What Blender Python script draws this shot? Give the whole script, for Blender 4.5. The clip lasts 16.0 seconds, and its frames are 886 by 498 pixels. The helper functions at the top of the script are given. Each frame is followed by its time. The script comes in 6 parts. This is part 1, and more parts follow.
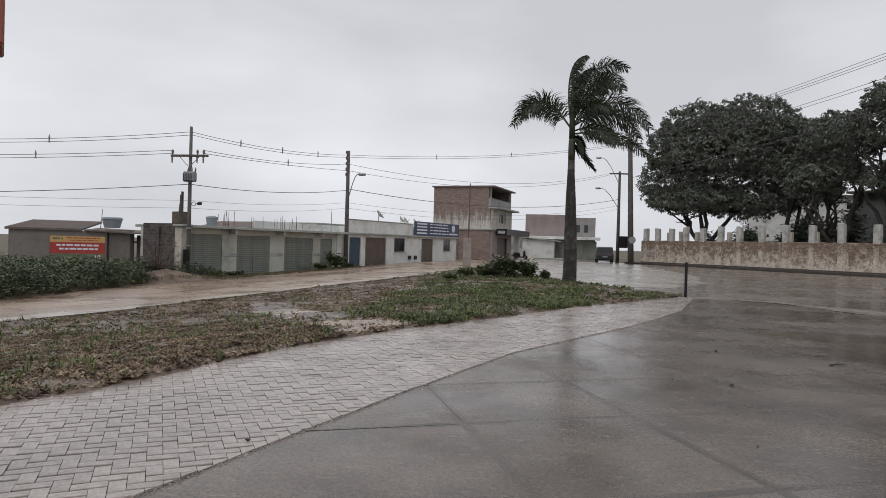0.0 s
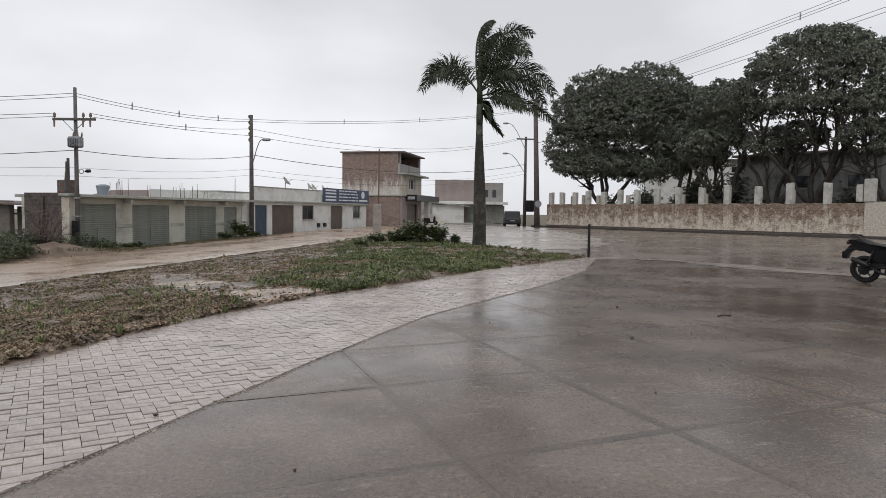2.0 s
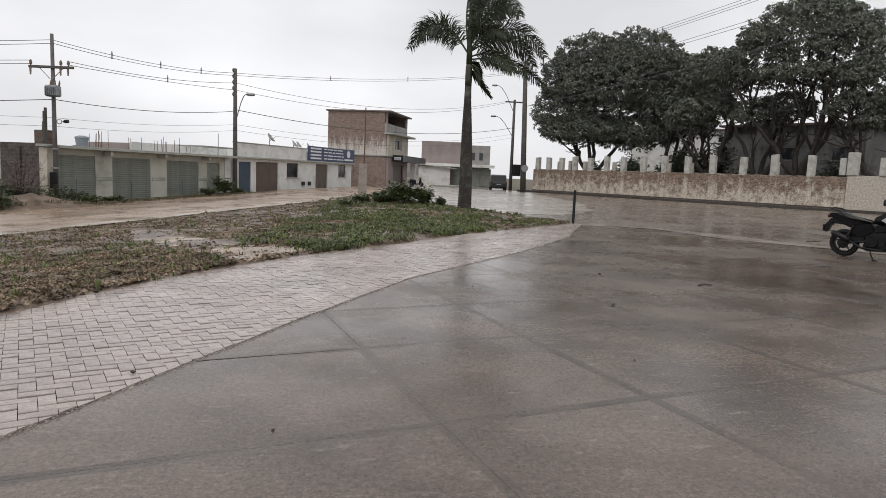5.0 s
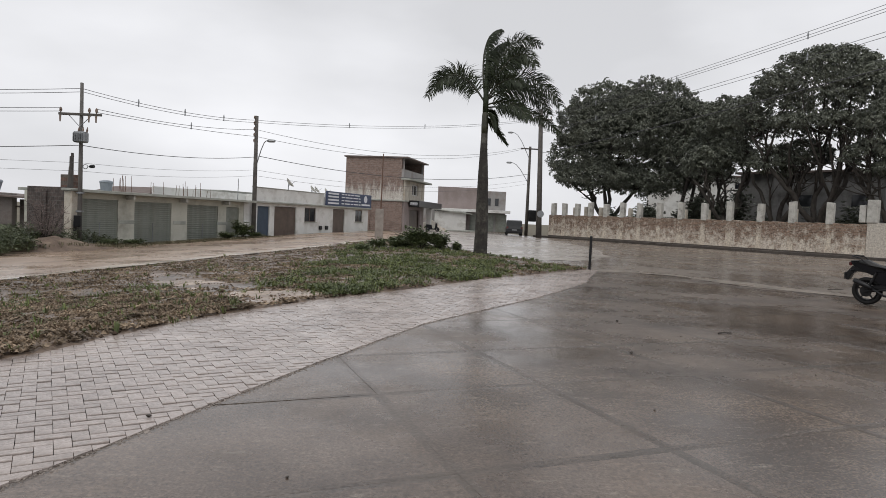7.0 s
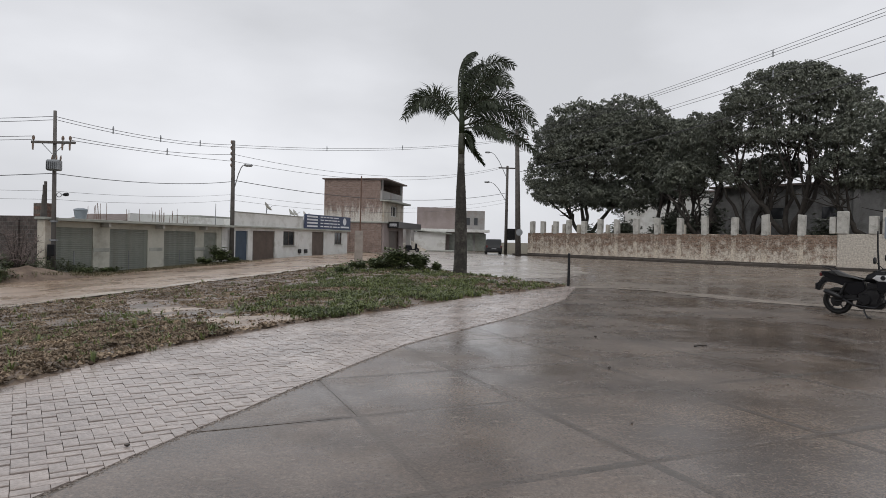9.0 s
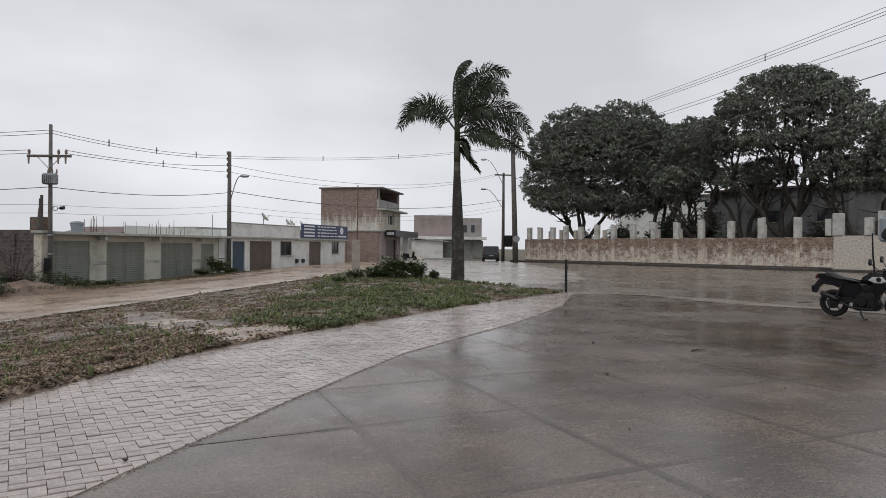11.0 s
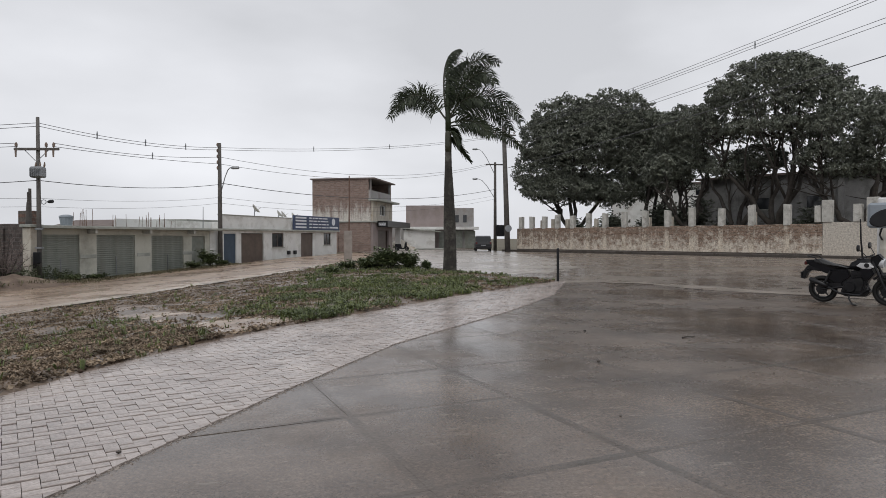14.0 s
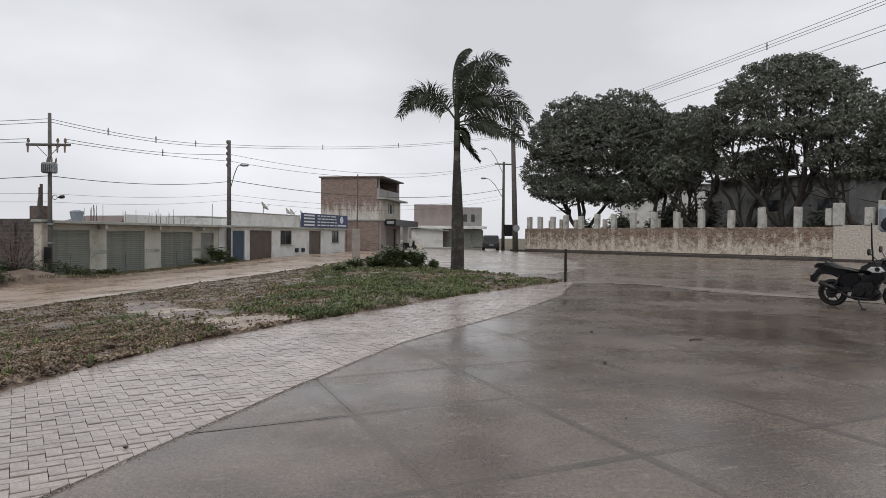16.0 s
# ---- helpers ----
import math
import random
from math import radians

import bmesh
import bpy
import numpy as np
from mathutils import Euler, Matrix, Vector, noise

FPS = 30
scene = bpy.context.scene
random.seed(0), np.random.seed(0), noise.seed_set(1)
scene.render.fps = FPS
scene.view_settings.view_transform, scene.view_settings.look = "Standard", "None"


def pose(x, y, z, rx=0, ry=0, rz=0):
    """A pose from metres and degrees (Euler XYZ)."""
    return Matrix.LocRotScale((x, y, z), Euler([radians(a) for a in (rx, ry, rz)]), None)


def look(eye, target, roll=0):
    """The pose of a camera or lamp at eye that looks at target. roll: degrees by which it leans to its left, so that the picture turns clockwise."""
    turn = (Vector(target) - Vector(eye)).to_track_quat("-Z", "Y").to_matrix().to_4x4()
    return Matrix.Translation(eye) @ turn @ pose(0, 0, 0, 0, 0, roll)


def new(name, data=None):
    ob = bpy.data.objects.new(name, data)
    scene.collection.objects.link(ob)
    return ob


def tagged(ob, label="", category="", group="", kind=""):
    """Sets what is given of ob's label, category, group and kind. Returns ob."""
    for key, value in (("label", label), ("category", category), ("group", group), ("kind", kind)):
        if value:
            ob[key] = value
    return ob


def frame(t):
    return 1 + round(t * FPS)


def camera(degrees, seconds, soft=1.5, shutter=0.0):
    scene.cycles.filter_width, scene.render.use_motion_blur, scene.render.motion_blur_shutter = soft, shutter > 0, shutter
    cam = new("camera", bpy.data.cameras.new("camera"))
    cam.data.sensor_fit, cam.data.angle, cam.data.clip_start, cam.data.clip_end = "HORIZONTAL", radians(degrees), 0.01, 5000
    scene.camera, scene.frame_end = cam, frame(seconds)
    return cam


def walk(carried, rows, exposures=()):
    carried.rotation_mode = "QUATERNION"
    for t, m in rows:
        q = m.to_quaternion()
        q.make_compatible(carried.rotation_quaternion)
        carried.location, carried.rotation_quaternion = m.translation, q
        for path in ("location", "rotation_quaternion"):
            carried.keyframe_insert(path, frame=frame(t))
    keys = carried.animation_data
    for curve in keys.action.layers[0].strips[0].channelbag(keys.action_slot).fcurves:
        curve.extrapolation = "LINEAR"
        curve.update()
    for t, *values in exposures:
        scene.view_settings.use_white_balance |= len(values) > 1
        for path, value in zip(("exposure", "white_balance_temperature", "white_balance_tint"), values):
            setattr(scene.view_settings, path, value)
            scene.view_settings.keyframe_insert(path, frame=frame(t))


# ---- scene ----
cam = camera(69.5, 16.0, soft=0.5)
PATH = [
    (0.0, look((-0.075, 0.042, 1.498), (-0.113, 2.041, 1.482), 1.6)),
    (0.5, look((-0.09, 0.025, 1.504), (-0.002, 2.021, 1.423), 0.9)),
    (1.0, look((-0.106, 0.043, 1.48), (-0.001, 2.038, 1.399), 1.4)),
    (1.5, look((-0.101, 0.046, 1.481), (0.067, 2.033, 1.327), 0.4)),
    (2.0, look((-0.097, 0.047, 1.476), (0.146, 2.028, 1.36), 0.7)),
    (2.5, look((-0.11, 0.053, 1.477), (0.098, 2.037, 1.334), 1.6)),
    (3.0, look((-0.111, 0.054, 1.471), (0.098, 2.038, 1.325), 1.7)),
    (3.5, look((-0.104, 0.058, 1.476), (0.073, 2.037, 1.253), 1.4)),
    (4.0, look((-0.086, 0.076, 1.489), (0.111, 2.046, 1.208), 0.5)),
    (4.2, look((-0.084, 0.088, 1.485), (0.157, 2.056, 1.223), 0.8)),
    (6.3, look((-0.094, 0.106, 1.48), (0.191, 2.075, 1.276), 3.4)),
    (6.5, look((-0.108, 0.122, 1.482), (0.162, 2.097, 1.323), 3.7)),
    (7.0, look((-0.099, 0.088, 1.488), (0.141, 2.072, 1.393), 2.6)),
    (7.5, look((-0.103, 0.07, 1.476), (0.092, 2.061, 1.437), 1.3)),
    (8.0, look((-0.084, 0.05, 1.482), (0.155, 2.034, 1.427), 1.1)),
    (8.5, look((-0.058, 0.006, 1.499), (0.239, 1.983, 1.463), 0.8)),
    (9.0, look((-0.078, 0.005, 1.499), (0.221, 1.983, 1.469), 1.3)),
    (9.2, look((-0.085, 0.027, 1.488), (0.159, 2.012, 1.456), 1.3)),
    (11.3, look((-0.057, -0.036, 1.518), (0.253, 1.94, 1.513), 0.4)),
    (11.5, look((-0.051, -0.047, 1.52), (0.24, 1.931, 1.498), 0.1)),
    (12.0, look((-0.059, -0.057, 1.518), (0.251, 1.918, 1.505), 0.2)),
    (12.5, look((-0.051, -0.06, 1.524), (0.245, 1.917, 1.502), 0.2)),
    (13.0, look((-0.051, -0.045, 1.514), (0.258, 1.93, 1.488), 0.1)),
    (13.5, look((-0.055, -0.032, 1.515), (0.259, 1.943, 1.476), 0.0)),
    (14.0, look((-0.058, -0.034, 1.512), (0.272, 1.938, 1.475), -0.1)),
    (14.5, look((-0.057, -0.036, 1.51), (0.271, 1.936, 1.461), -0.1)),
    (15.0, look((-0.058, -0.046, 1.51), (0.265, 1.927, 1.478), -0.1)),
    (15.5, look((-0.056, -0.036, 1.514), (0.249, 1.94, 1.463), -0.1)),
    (16.0, look((-0.052, -0.038, 1.517), (0.254, 1.938, 1.477), 0.5)),
]
walk(cam, PATH, exposures=[(0.0, -0.08, 6500, 10), (0.6, -0.06, 6500, 10), (1.4, 0.06, 6550, 10), (2.2, 0.11, 6600, 10), (4.2, 0.18, 6700, 10), (6.4, 0.19, 6700, 10), (7.0, 0.11, 6650, 10), (7.5, 0.05, 6600, 10), (9.2, 0.0, 6550, 10), (12.0, -0.04, 6500, 10), (14.5, 0.02, 6550, 10), (16.0, 0.05, 6550, 10)])

# ---- world and light ----
world = bpy.data.worlds.new("overcast_sky")
scene.world = world
world.use_nodes = True
wn, wl = world.node_tree.nodes, world.node_tree.links
wn.clear()
w_out = wn.new("ShaderNodeOutputWorld")
w_bg = wn.new("ShaderNodeBackground")
w_sky = wn.new("ShaderNodeTexSky")
w_sky.sky_type = "NISHITA"
w_sky.sun_disc = False
w_sky.sun_elevation = radians(52)
w_sky.sun_rotation = radians(200)
w_hs = wn.new("ShaderNodeHueSaturation")
w_hs.inputs["Saturation"].default_value = 0.12
w_hs.inputs["Value"].default_value = 0.55
w_tc = wn.new("ShaderNodeTexCoord")
w_map = wn.new("ShaderNodeMapping")
w_map.inputs["Scale"].default_value = (1.0, 1.0, 2.6)
w_map.inputs["Location"].default_value = (0.7, 0.35, 0.1)
w_noise = wn.new("ShaderNodeTexNoise")
w_noise.inputs["Scale"].default_value = 1.5
w_noise.inputs["Detail"].default_value = 5
w_noise.inputs["Roughness"].default_value = 0.45
w_ramp = wn.new("ShaderNodeValToRGB")
w_ramp.color_ramp.elements[0].position, w_ramp.color_ramp.elements[0].color = 0.38, (4.7, 4.82, 5.12, 1)
w_ramp.color_ramp.elements[1].position, w_ramp.color_ramp.elements[1].color = 0.62, (6.7, 6.85, 7.25, 1)
w_mix = wn.new("ShaderNodeMixRGB")
w_mix.inputs[0].default_value = 0.86
wl.new(w_tc.outputs["Generated"], w_map.inputs["Vector"])
wl.new(w_map.outputs["Vector"], w_noise.inputs["Vector"])
wl.new(w_noise.outputs["Fac"], w_ramp.inputs["Fac"])
wl.new(w_sky.outputs["Color"], w_hs.inputs["Color"])
wl.new(w_hs.outputs["Color"], w_mix.inputs[1])
wl.new(w_ramp.outputs["Color"], w_mix.inputs[2])
wl.new(w_mix.outputs["Color"], w_bg.inputs["Color"])
w_bg.inputs["Strength"].default_value = 0.14
wl.new(w_bg.outputs["Background"], w_out.inputs["Surface"])

sun_data = bpy.data.lights.new("sun", "SUN")
sun_data.energy, sun_data.angle, sun_data.color = 0.7, radians(25), (1.0, 0.97, 0.93)
sun = new("sun", sun_data)
sun.matrix_world = look((0, 0, 60), (14, 38, 0))
scene.view_settings.exposure = 0.0


# ---- materials ----
def rgba(c):
    return (c[0], c[1], c[2], 1.0)


def material(name, a, b, rough=0.7, scale=3.0, fine=40.0, bump=0.25, metal=0.0, wet=0.0, island=False, stain=None, stain_scale=0.6, spec=0.5, tint=(0.72, 1.28), bump_size=0.02, grain=0.45, speck=None, grit=0.0, flow=None):
    """Two tones mixed by a coarse and a fine noise, with relief, optional dark or rusty stains and wet, glossy patches."""
    m = bpy.data.materials.new(name)
    m.use_nodes = True
    n, l = m.node_tree.nodes, m.node_tree.links
    bsdf = n["Principled BSDF"]
    tc = n.new("ShaderNodeTexCoord")
    big = n.new("ShaderNodeTexNoise")
    big.inputs["Scale"].default_value, big.inputs["Detail"].default_value = scale, 6
    small = n.new("ShaderNodeTexNoise")
    small.inputs["Scale"].default_value, small.inputs["Detail"].default_value = fine, 3
    for t in (big, small):
        l.new(tc.outputs["Object"], t.inputs["Vector"])
    drawn = tc.outputs["Object"]
    if flow is not None:   # coarse marks drawn out along a heading
        along = n.new("ShaderNodeMapping")
        along.vector_type = "TEXTURE"
        along.inputs["Rotation"].default_value, along.inputs["Scale"].default_value = (0, 0, radians(flow)), (9.0, 0.8, 1.0)
        l.new(tc.outputs["Object"], along.inputs["Vector"])
        drawn = along.outputs["Vector"]
        l.new(drawn, big.inputs["Vector"])
    add = n.new("ShaderNodeMath")
    add.operation = "MULTIPLY_ADD"
    l.new(small.outputs["Fac"], add.inputs[0])
    add.inputs[1].default_value = grain
    l.new(big.outputs["Fac"], add.inputs[2])
    rng = n.new("ShaderNodeMapRange")
    rng.inputs["From Min"].default_value, rng.inputs["From Max"].default_value = 0.25 + 0.45 * grain, 0.78 + 0.5 * grain
    l.new(add.outputs[0], rng.inputs["Value"])
    mix = n.new("ShaderNodeMixRGB")
    mix.inputs[1].default_value, mix.inputs[2].default_value = rgba(a), rgba(b)
    l.new(rng.outputs[0], mix.inputs[0])
    col = mix.outputs[0]
    if stain:
        st = n.new("ShaderNodeTexNoise")
        st.inputs["Scale"].default_value, st.inputs["Detail"].default_value, st.inputs["Roughness"].default_value = stain_scale, 8, 0.65
        l.new(drawn, st.inputs["Vector"])
        sr = n.new("ShaderNodeMapRange")
        sr.inputs["From Min"].default_value, sr.inputs["From Max"].default_value = 0.5, 0.68
        sr.inputs["To Max"].default_value = 0.8
        l.new(st.outputs["Fac"], sr.inputs["Value"])
        sm = n.new("ShaderNodeMixRGB")
        sm.inputs[2].default_value = rgba(stain)
        l.new(sr.outputs[0], sm.inputs[0])
        l.new(col, sm.inputs[1])
        col = sm.outputs[0]
    if speck:   # scattered pale scuffs and grit
        sp = n.new("ShaderNodeTexNoise")
        sp.inputs["Scale"].default_value, sp.inputs["Detail"].default_value, sp.inputs["Roughness"].default_value = 5.0, 10, 0.8
        sw = n.new("ShaderNodeMapping")
        sw.inputs["Scale"].default_value, sw.inputs["Rotation"].default_value = (0.6, 1.6, 1.0), (0, 0, 0.26)
        l.new(tc.outputs["Object"], sw.inputs["Vector"])
        l.new(sw.outputs["Vector"], sp.inputs["Vector"])
        sq = n.new("ShaderNodeMapRange")
        sq.inputs["From Min"].default_value, sq.inputs["From Max"].default_value = 0.56, 0.74
        sq.inputs["To Max"].default_value = 0.75
        l.new(sp.outputs["Fac"], sq.inputs["Value"])
        sx = n.new("ShaderNodeMixRGB")
        sx.inputs[2].default_value = rgba(speck)
        l.new(sq.outputs[0], sx.inputs[0])
        l.new(col, sx.inputs[1])
        col = sx.outputs[0]
    if grit:   # fine aggregate that shows in the worn surface
        gt = n.new("ShaderNodeTexNoise")
        gt.inputs["Scale"].default_value, gt.inputs["Detail"].default_value, gt.inputs["Roughness"].default_value = 26.0, 6, 0.75
        l.new(tc.outputs["Object"], gt.inputs["Vector"])
        gr_ = n.new("ShaderNodeMapRange")
        gr_.inputs["From Min"].default_value, gr_.inputs["From Max"].default_value = 0.3, 0.7
        gr_.inputs["To Min"].default_value, gr_.inputs["To Max"].default_value = 1.0 - grit, 1.0 + grit
        l.new(gt.outputs["Fac"], gr_.inputs["Value"])
        gh = n.new("ShaderNodeHueSaturation")
        l.new(gr_.outputs[0], gh.inputs["Value"])
        l.new(col, gh.inputs["Color"])
        col = gh.outputs[0]
    if island:
        info = n.new("ShaderNodeObjectInfo") if island == "object" else n.new("ShaderNodeNewGeometry")
        hs = n.new("ShaderNodeHueSaturation")
        vr = n.new("ShaderNodeMapRange")
        vr.inputs["To Min"].default_value, vr.inputs["To Max"].default_value = tint
        l.new(info.outputs["Random" if island == "object" else "Random Per Island"], vr.inputs["Value"])
        l.new(vr.outputs[0], hs.inputs["Value"])
        l.new(col, hs.inputs["Color"])
        col = hs.outputs[0]
    l.new(col, bsdf.inputs["Base Color"])
    bsdf.inputs["Metallic"].default_value = metal
    bsdf.inputs["Specular IOR Level"].default_value = spec
    if wet:
        wr = n.new("ShaderNodeTexNoise")
        wr.inputs["Scale"].default_value, wr.inputs["Detail"].default_value, wr.inputs["Roughness"].default_value = 0.35, 10, 0.68
        l.new(tc.outputs["Object"], wr.inputs["Vector"])
        rr = n.new("ShaderNodeMapRange")
        rr.inputs["From Min"].default_value, rr.inputs["From Max"].default_value = 0.38, 0.62
        rr.inputs["To Min"].default_value, rr.inputs["To Max"].default_value = wet, rough
        l.new(wr.outputs["Fac"], rr.inputs["Value"])
        l.new(rr.outputs[0], bsdf.inputs["Roughness"])
    else:
        bsdf.inputs["Roughness"].default_value = rough
    if bump:
        bp = n.new("ShaderNodeBump")
        bp.inputs["Strength"].default_value, bp.inputs["Distance"].default_value = bump, bump_size
        l.new(add.outputs[0], bp.inputs["Height"])
        l.new(bp.outputs[0], bsdf.inputs["Normal"])
    return m


def brick_material(name, a, b, mortar, plaster=None, cover=0.5, bw=0.24, bh=0.11, axis="x", rough=0.85, patch=1.5, fallen=0.0, streak=1.0):
    """Rough brickwork on an upright face (running along local x or y), where plaster may have stayed in patches."""
    m = bpy.data.materials.new(name)
    m.use_nodes = True
    n, l = m.node_tree.nodes, m.node_tree.links
    bsdf = n["Principled BSDF"]
    tc = n.new("ShaderNodeTexCoord")
    sep, com = n.new("ShaderNodeSeparateXYZ"), n.new("ShaderNodeCombineXYZ")
    l.new(tc.outputs["Object"], sep.inputs[0])
    l.new(sep.outputs["X" if axis == "x" else "Y"], com.inputs["X"])
    l.new(sep.outputs["Z"], com.inputs["Y"])
    br = n.new("ShaderNodeTexBrick")
    br.inputs["Color1"].default_value, br.inputs["Color2"].default_value, br.inputs["Mortar"].default_value = rgba(a), rgba(b), rgba(mortar)
    br.inputs["Scale"].default_value, br.inputs["Brick Width"].default_value, br.inputs["Row Height"].default_value = 1.0, bw, bh
    br.inputs["Mortar Size"].default_value = 0.014
    l.new(com.outputs[0], br.inputs["Vector"])
    no = n.new("ShaderNodeTexNoise")
    no.inputs["Scale"].default_value, no.inputs["Detail"].default_value, no.inputs["Roughness"].default_value = patch, 12, 0.78
    drip = n.new("ShaderNodeMapping")   # below 1, patches are drawn out downwards
    drip.inputs["Scale"].default_value = (1.0, 1.0, streak)
    l.new(tc.outputs["Object"], drip.inputs["Vector"])
    l.new(drip.outputs["Vector"], no.inputs["Vector"])
    fine = n.new("ShaderNodeTexNoise")
    fine.inputs["Scale"].default_value, fine.inputs["Detail"].default_value = 9, 4
    l.new(tc.outputs["Object"], fine.inputs["Vector"])
    hs = n.new("ShaderNodeMixRGB")
    hs.blend_type = "MULTIPLY"
    hs.inputs[0].default_value = 0.75
    fr = n.new("ShaderNodeMapRange")
    fr.inputs["From Min"].default_value, fr.inputs["From Max"].default_value = 0.3, 0.7
    fr.inputs["To Min"].default_value, fr.inputs["To Max"].default_value = 0.45, 1.3
    l.new(fine.outputs["Fac"], fr.inputs["Value"])
    l.new(br.outputs["Color"], hs.inputs[1])
    l.new(fr.outputs[0], hs.inputs[2])
    col = hs.outputs[0]
    bump_in = br.outputs["Fac"]
    if plaster:
        cr = n.new("ShaderNodeMapRange")
        cr.inputs["From Min"].default_value, cr.inputs["From Max"].default_value = 1.0 - cover - 0.07, 1.0 - cover + 0.09
        worn = n.new("ShaderNodeMath")   # the plaster has come off more towards the top
        worn.operation = "MULTIPLY_ADD"
        worn.inputs[1].default_value = -fallen
        l.new(sep.outputs["Z"], worn.inputs[0])
        shift = n.new("ShaderNodeMath")
        shift.inputs[1].default_value = 1.15 * fallen
        l.new(no.outputs["Fac"], shift.inputs[0])
        l.new(shift.outputs[0], worn.inputs[2])
        l.new(worn.outputs[0], cr.inputs["Value"])
        pm = n.new("ShaderNodeMixRGB")
        pt = n.new("ShaderNodeMixRGB")
        pt.blend_type = "MULTIPLY"
        pt.inputs[0].default_value = 0.62
        pt.inputs[1].default_value = rgba(plaster)
        l.new(fr.outputs[0], pt.inputs[2])
        l.new(cr.outputs[0], pm.inputs[0])
        l.new(col, pm.inputs[1])
        l.new(pt.outputs[0], pm.inputs[2])
        col = pm.outputs[0]
    l.new(col, bsdf.inputs["Base Color"])
    bsdf.inputs["Roughness"].default_value = rough
    bp = n.new("ShaderNodeBump")
    bp.inputs["Strength"].default_value, bp.inputs["Distance"].default_value = 0.5, 0.02
    bp.invert = True
    l.new(bump_in, bp.inputs["Height"])
    l.new(bp.outputs[0], bsdf.inputs["Normal"])
    return m


M_CONCRETE = material("wet_concrete", (0.05, 0.036, 0.028), (0.188, 0.145, 0.115), rough=0.4, scale=0.9, fine=60, bump=0.1, wet=0.06, stain=(0.045, 0.032, 0.026), stain_scale=0.5, grain=0.85, speck=(0.34, 0.3, 0.25), grit=0.55)
M_CONCRETE_EDGE = material("silted_slab_edge", (0.045, 0.033, 0.026), (0.15, 0.118, 0.095), rough=0.4, scale=1.6, fine=34, bump=0.15, wet=0.14, stain=(0.04, 0.034, 0.026), stain_scale=0.8, grain=1.0)
M_PAVER = material("concrete_paver", (0.262, 0.219, 0.196), (0.48, 0.415, 0.38), rough=0.32, scale=0.9, fine=60, bump=0.17, wet=0.12, island="object", tint=(0.88, 1.1), stain=(0.2, 0.165, 0.145), stain_scale=1.6, grain=0.7, grit=0.16)
M_PAVER_JOINED = material("concrete_paver_joined", (0.262, 0.219, 0.196), (0.48, 0.415, 0.38), rough=0.32, scale=0.9, fine=60, bump=0.17, wet=0.12, island="island", tint=(0.88, 1.1), stain=(0.2, 0.165, 0.145), stain_scale=1.6, grain=0.7, grit=0.16)
M_JOINT = material("sand_joint", (0.024, 0.019, 0.015), (0.05, 0.04, 0.032), rough=0.7, scale=8, fine=80)
M_SOIL = material("wet_soil", (0.045, 0.031, 0.022), (0.19, 0.138, 0.1), spec=0.35, rough=0.6, scale=1.6, fine=16, bump=0.9, wet=0.24, stain=(0.21, 0.16, 0.125), stain_scale=0.8, grain=0.9)
M_DIRT = material("muddy_dirt_road", (0.21, 0.143, 0.1), (0.47, 0.36, 0.272), rough=0.46, scale=0.9, fine=9, bump=0.5, wet=0.14, stain=(0.14, 0.092, 0.064), stain_scale=0.7, grain=0.6, flow=63)
M_SAND = material("washed_sand", (0.15, 0.122, 0.099), (0.35, 0.298, 0.248), rough=0.45, scale=1.5, fine=20, bump=0.3, wet=0.2, stain=(0.1, 0.083, 0.07), stain_scale=1.2, grain=0.8)
M_GUTTER = material("pale_silted_gutter", (0.34, 0.28, 0.22), (0.56, 0.485, 0.4), rough=0.45, scale=1.2, fine=12, bump=0.3, wet=0.16, stain=(0.28, 0.21, 0.16), stain_scale=0.9)
M_MOUND = material("brown_heap_earth", (0.075, 0.048, 0.034), (0.2, 0.145, 0.105), rough=0.7, scale=2.2, fine=14, bump=1.0, stain=(0.24, 0.185, 0.14), stain_scale=1.2, grain=0.7)
M_STREET = material("wet_street", (0.1, 0.08, 0.066), (0.22, 0.183, 0.152), rough=0.4, scale=0.35, fine=9, bump=0.15, wet=0.12, stain=(0.26, 0.21, 0.168), stain_scale=0.18, grain=0.7)
M_EARTH = material("earth", (0.09, 0.075, 0.05), (0.15, 0.13, 0.085), rough=0.85, scale=0.08, fine=2, bump=0.3)
M_KERB = material("old_kerb", (0.035, 0.028, 0.023), (0.085, 0.07, 0.058), rough=0.5, scale=2, fine=25, wet=0.25)
M_WALL_OLD = brick_material("old_brick_wall", (0.13, 0.08, 0.055), (0.3, 0.2, 0.145), (0.24, 0.205, 0.165), plaster=(0.62, 0.57, 0.49), cover=0.49, patch=1.9, fallen=0.085)
M_WALL_PILASTER = brick_material("plastered_pilaster", (0.13, 0.08, 0.055), (0.3, 0.2, 0.145), (0.24, 0.205, 0.165), plaster=(0.6, 0.54, 0.45), cover=0.55, patch=1.5, fallen=0.1)
M_GATE_PLASTER = brick_material("gate_wall_plaster", (0.16, 0.11, 0.085), (0.3, 0.22, 0.17), (0.26, 0.22, 0.18), plaster=(0.52, 0.48, 0.42), cover=0.7, patch=1.4, fallen=0.02)
M_PLASTER_OLD = material("weathered_plaster", (0.4, 0.365, 0.305), (0.62, 0.575, 0.5), rough=0.8, scale=1.2, fine=16, stain=(0.3, 0.22, 0.15), stain_scale=0.9)
M_PLASTER_CRUMB = material("mortar_crumb", (0.12, 0.1, 0.085), (0.3, 0.26, 0.23), rough=0.6, scale=6, fine=40, bump=0.0, island="island")
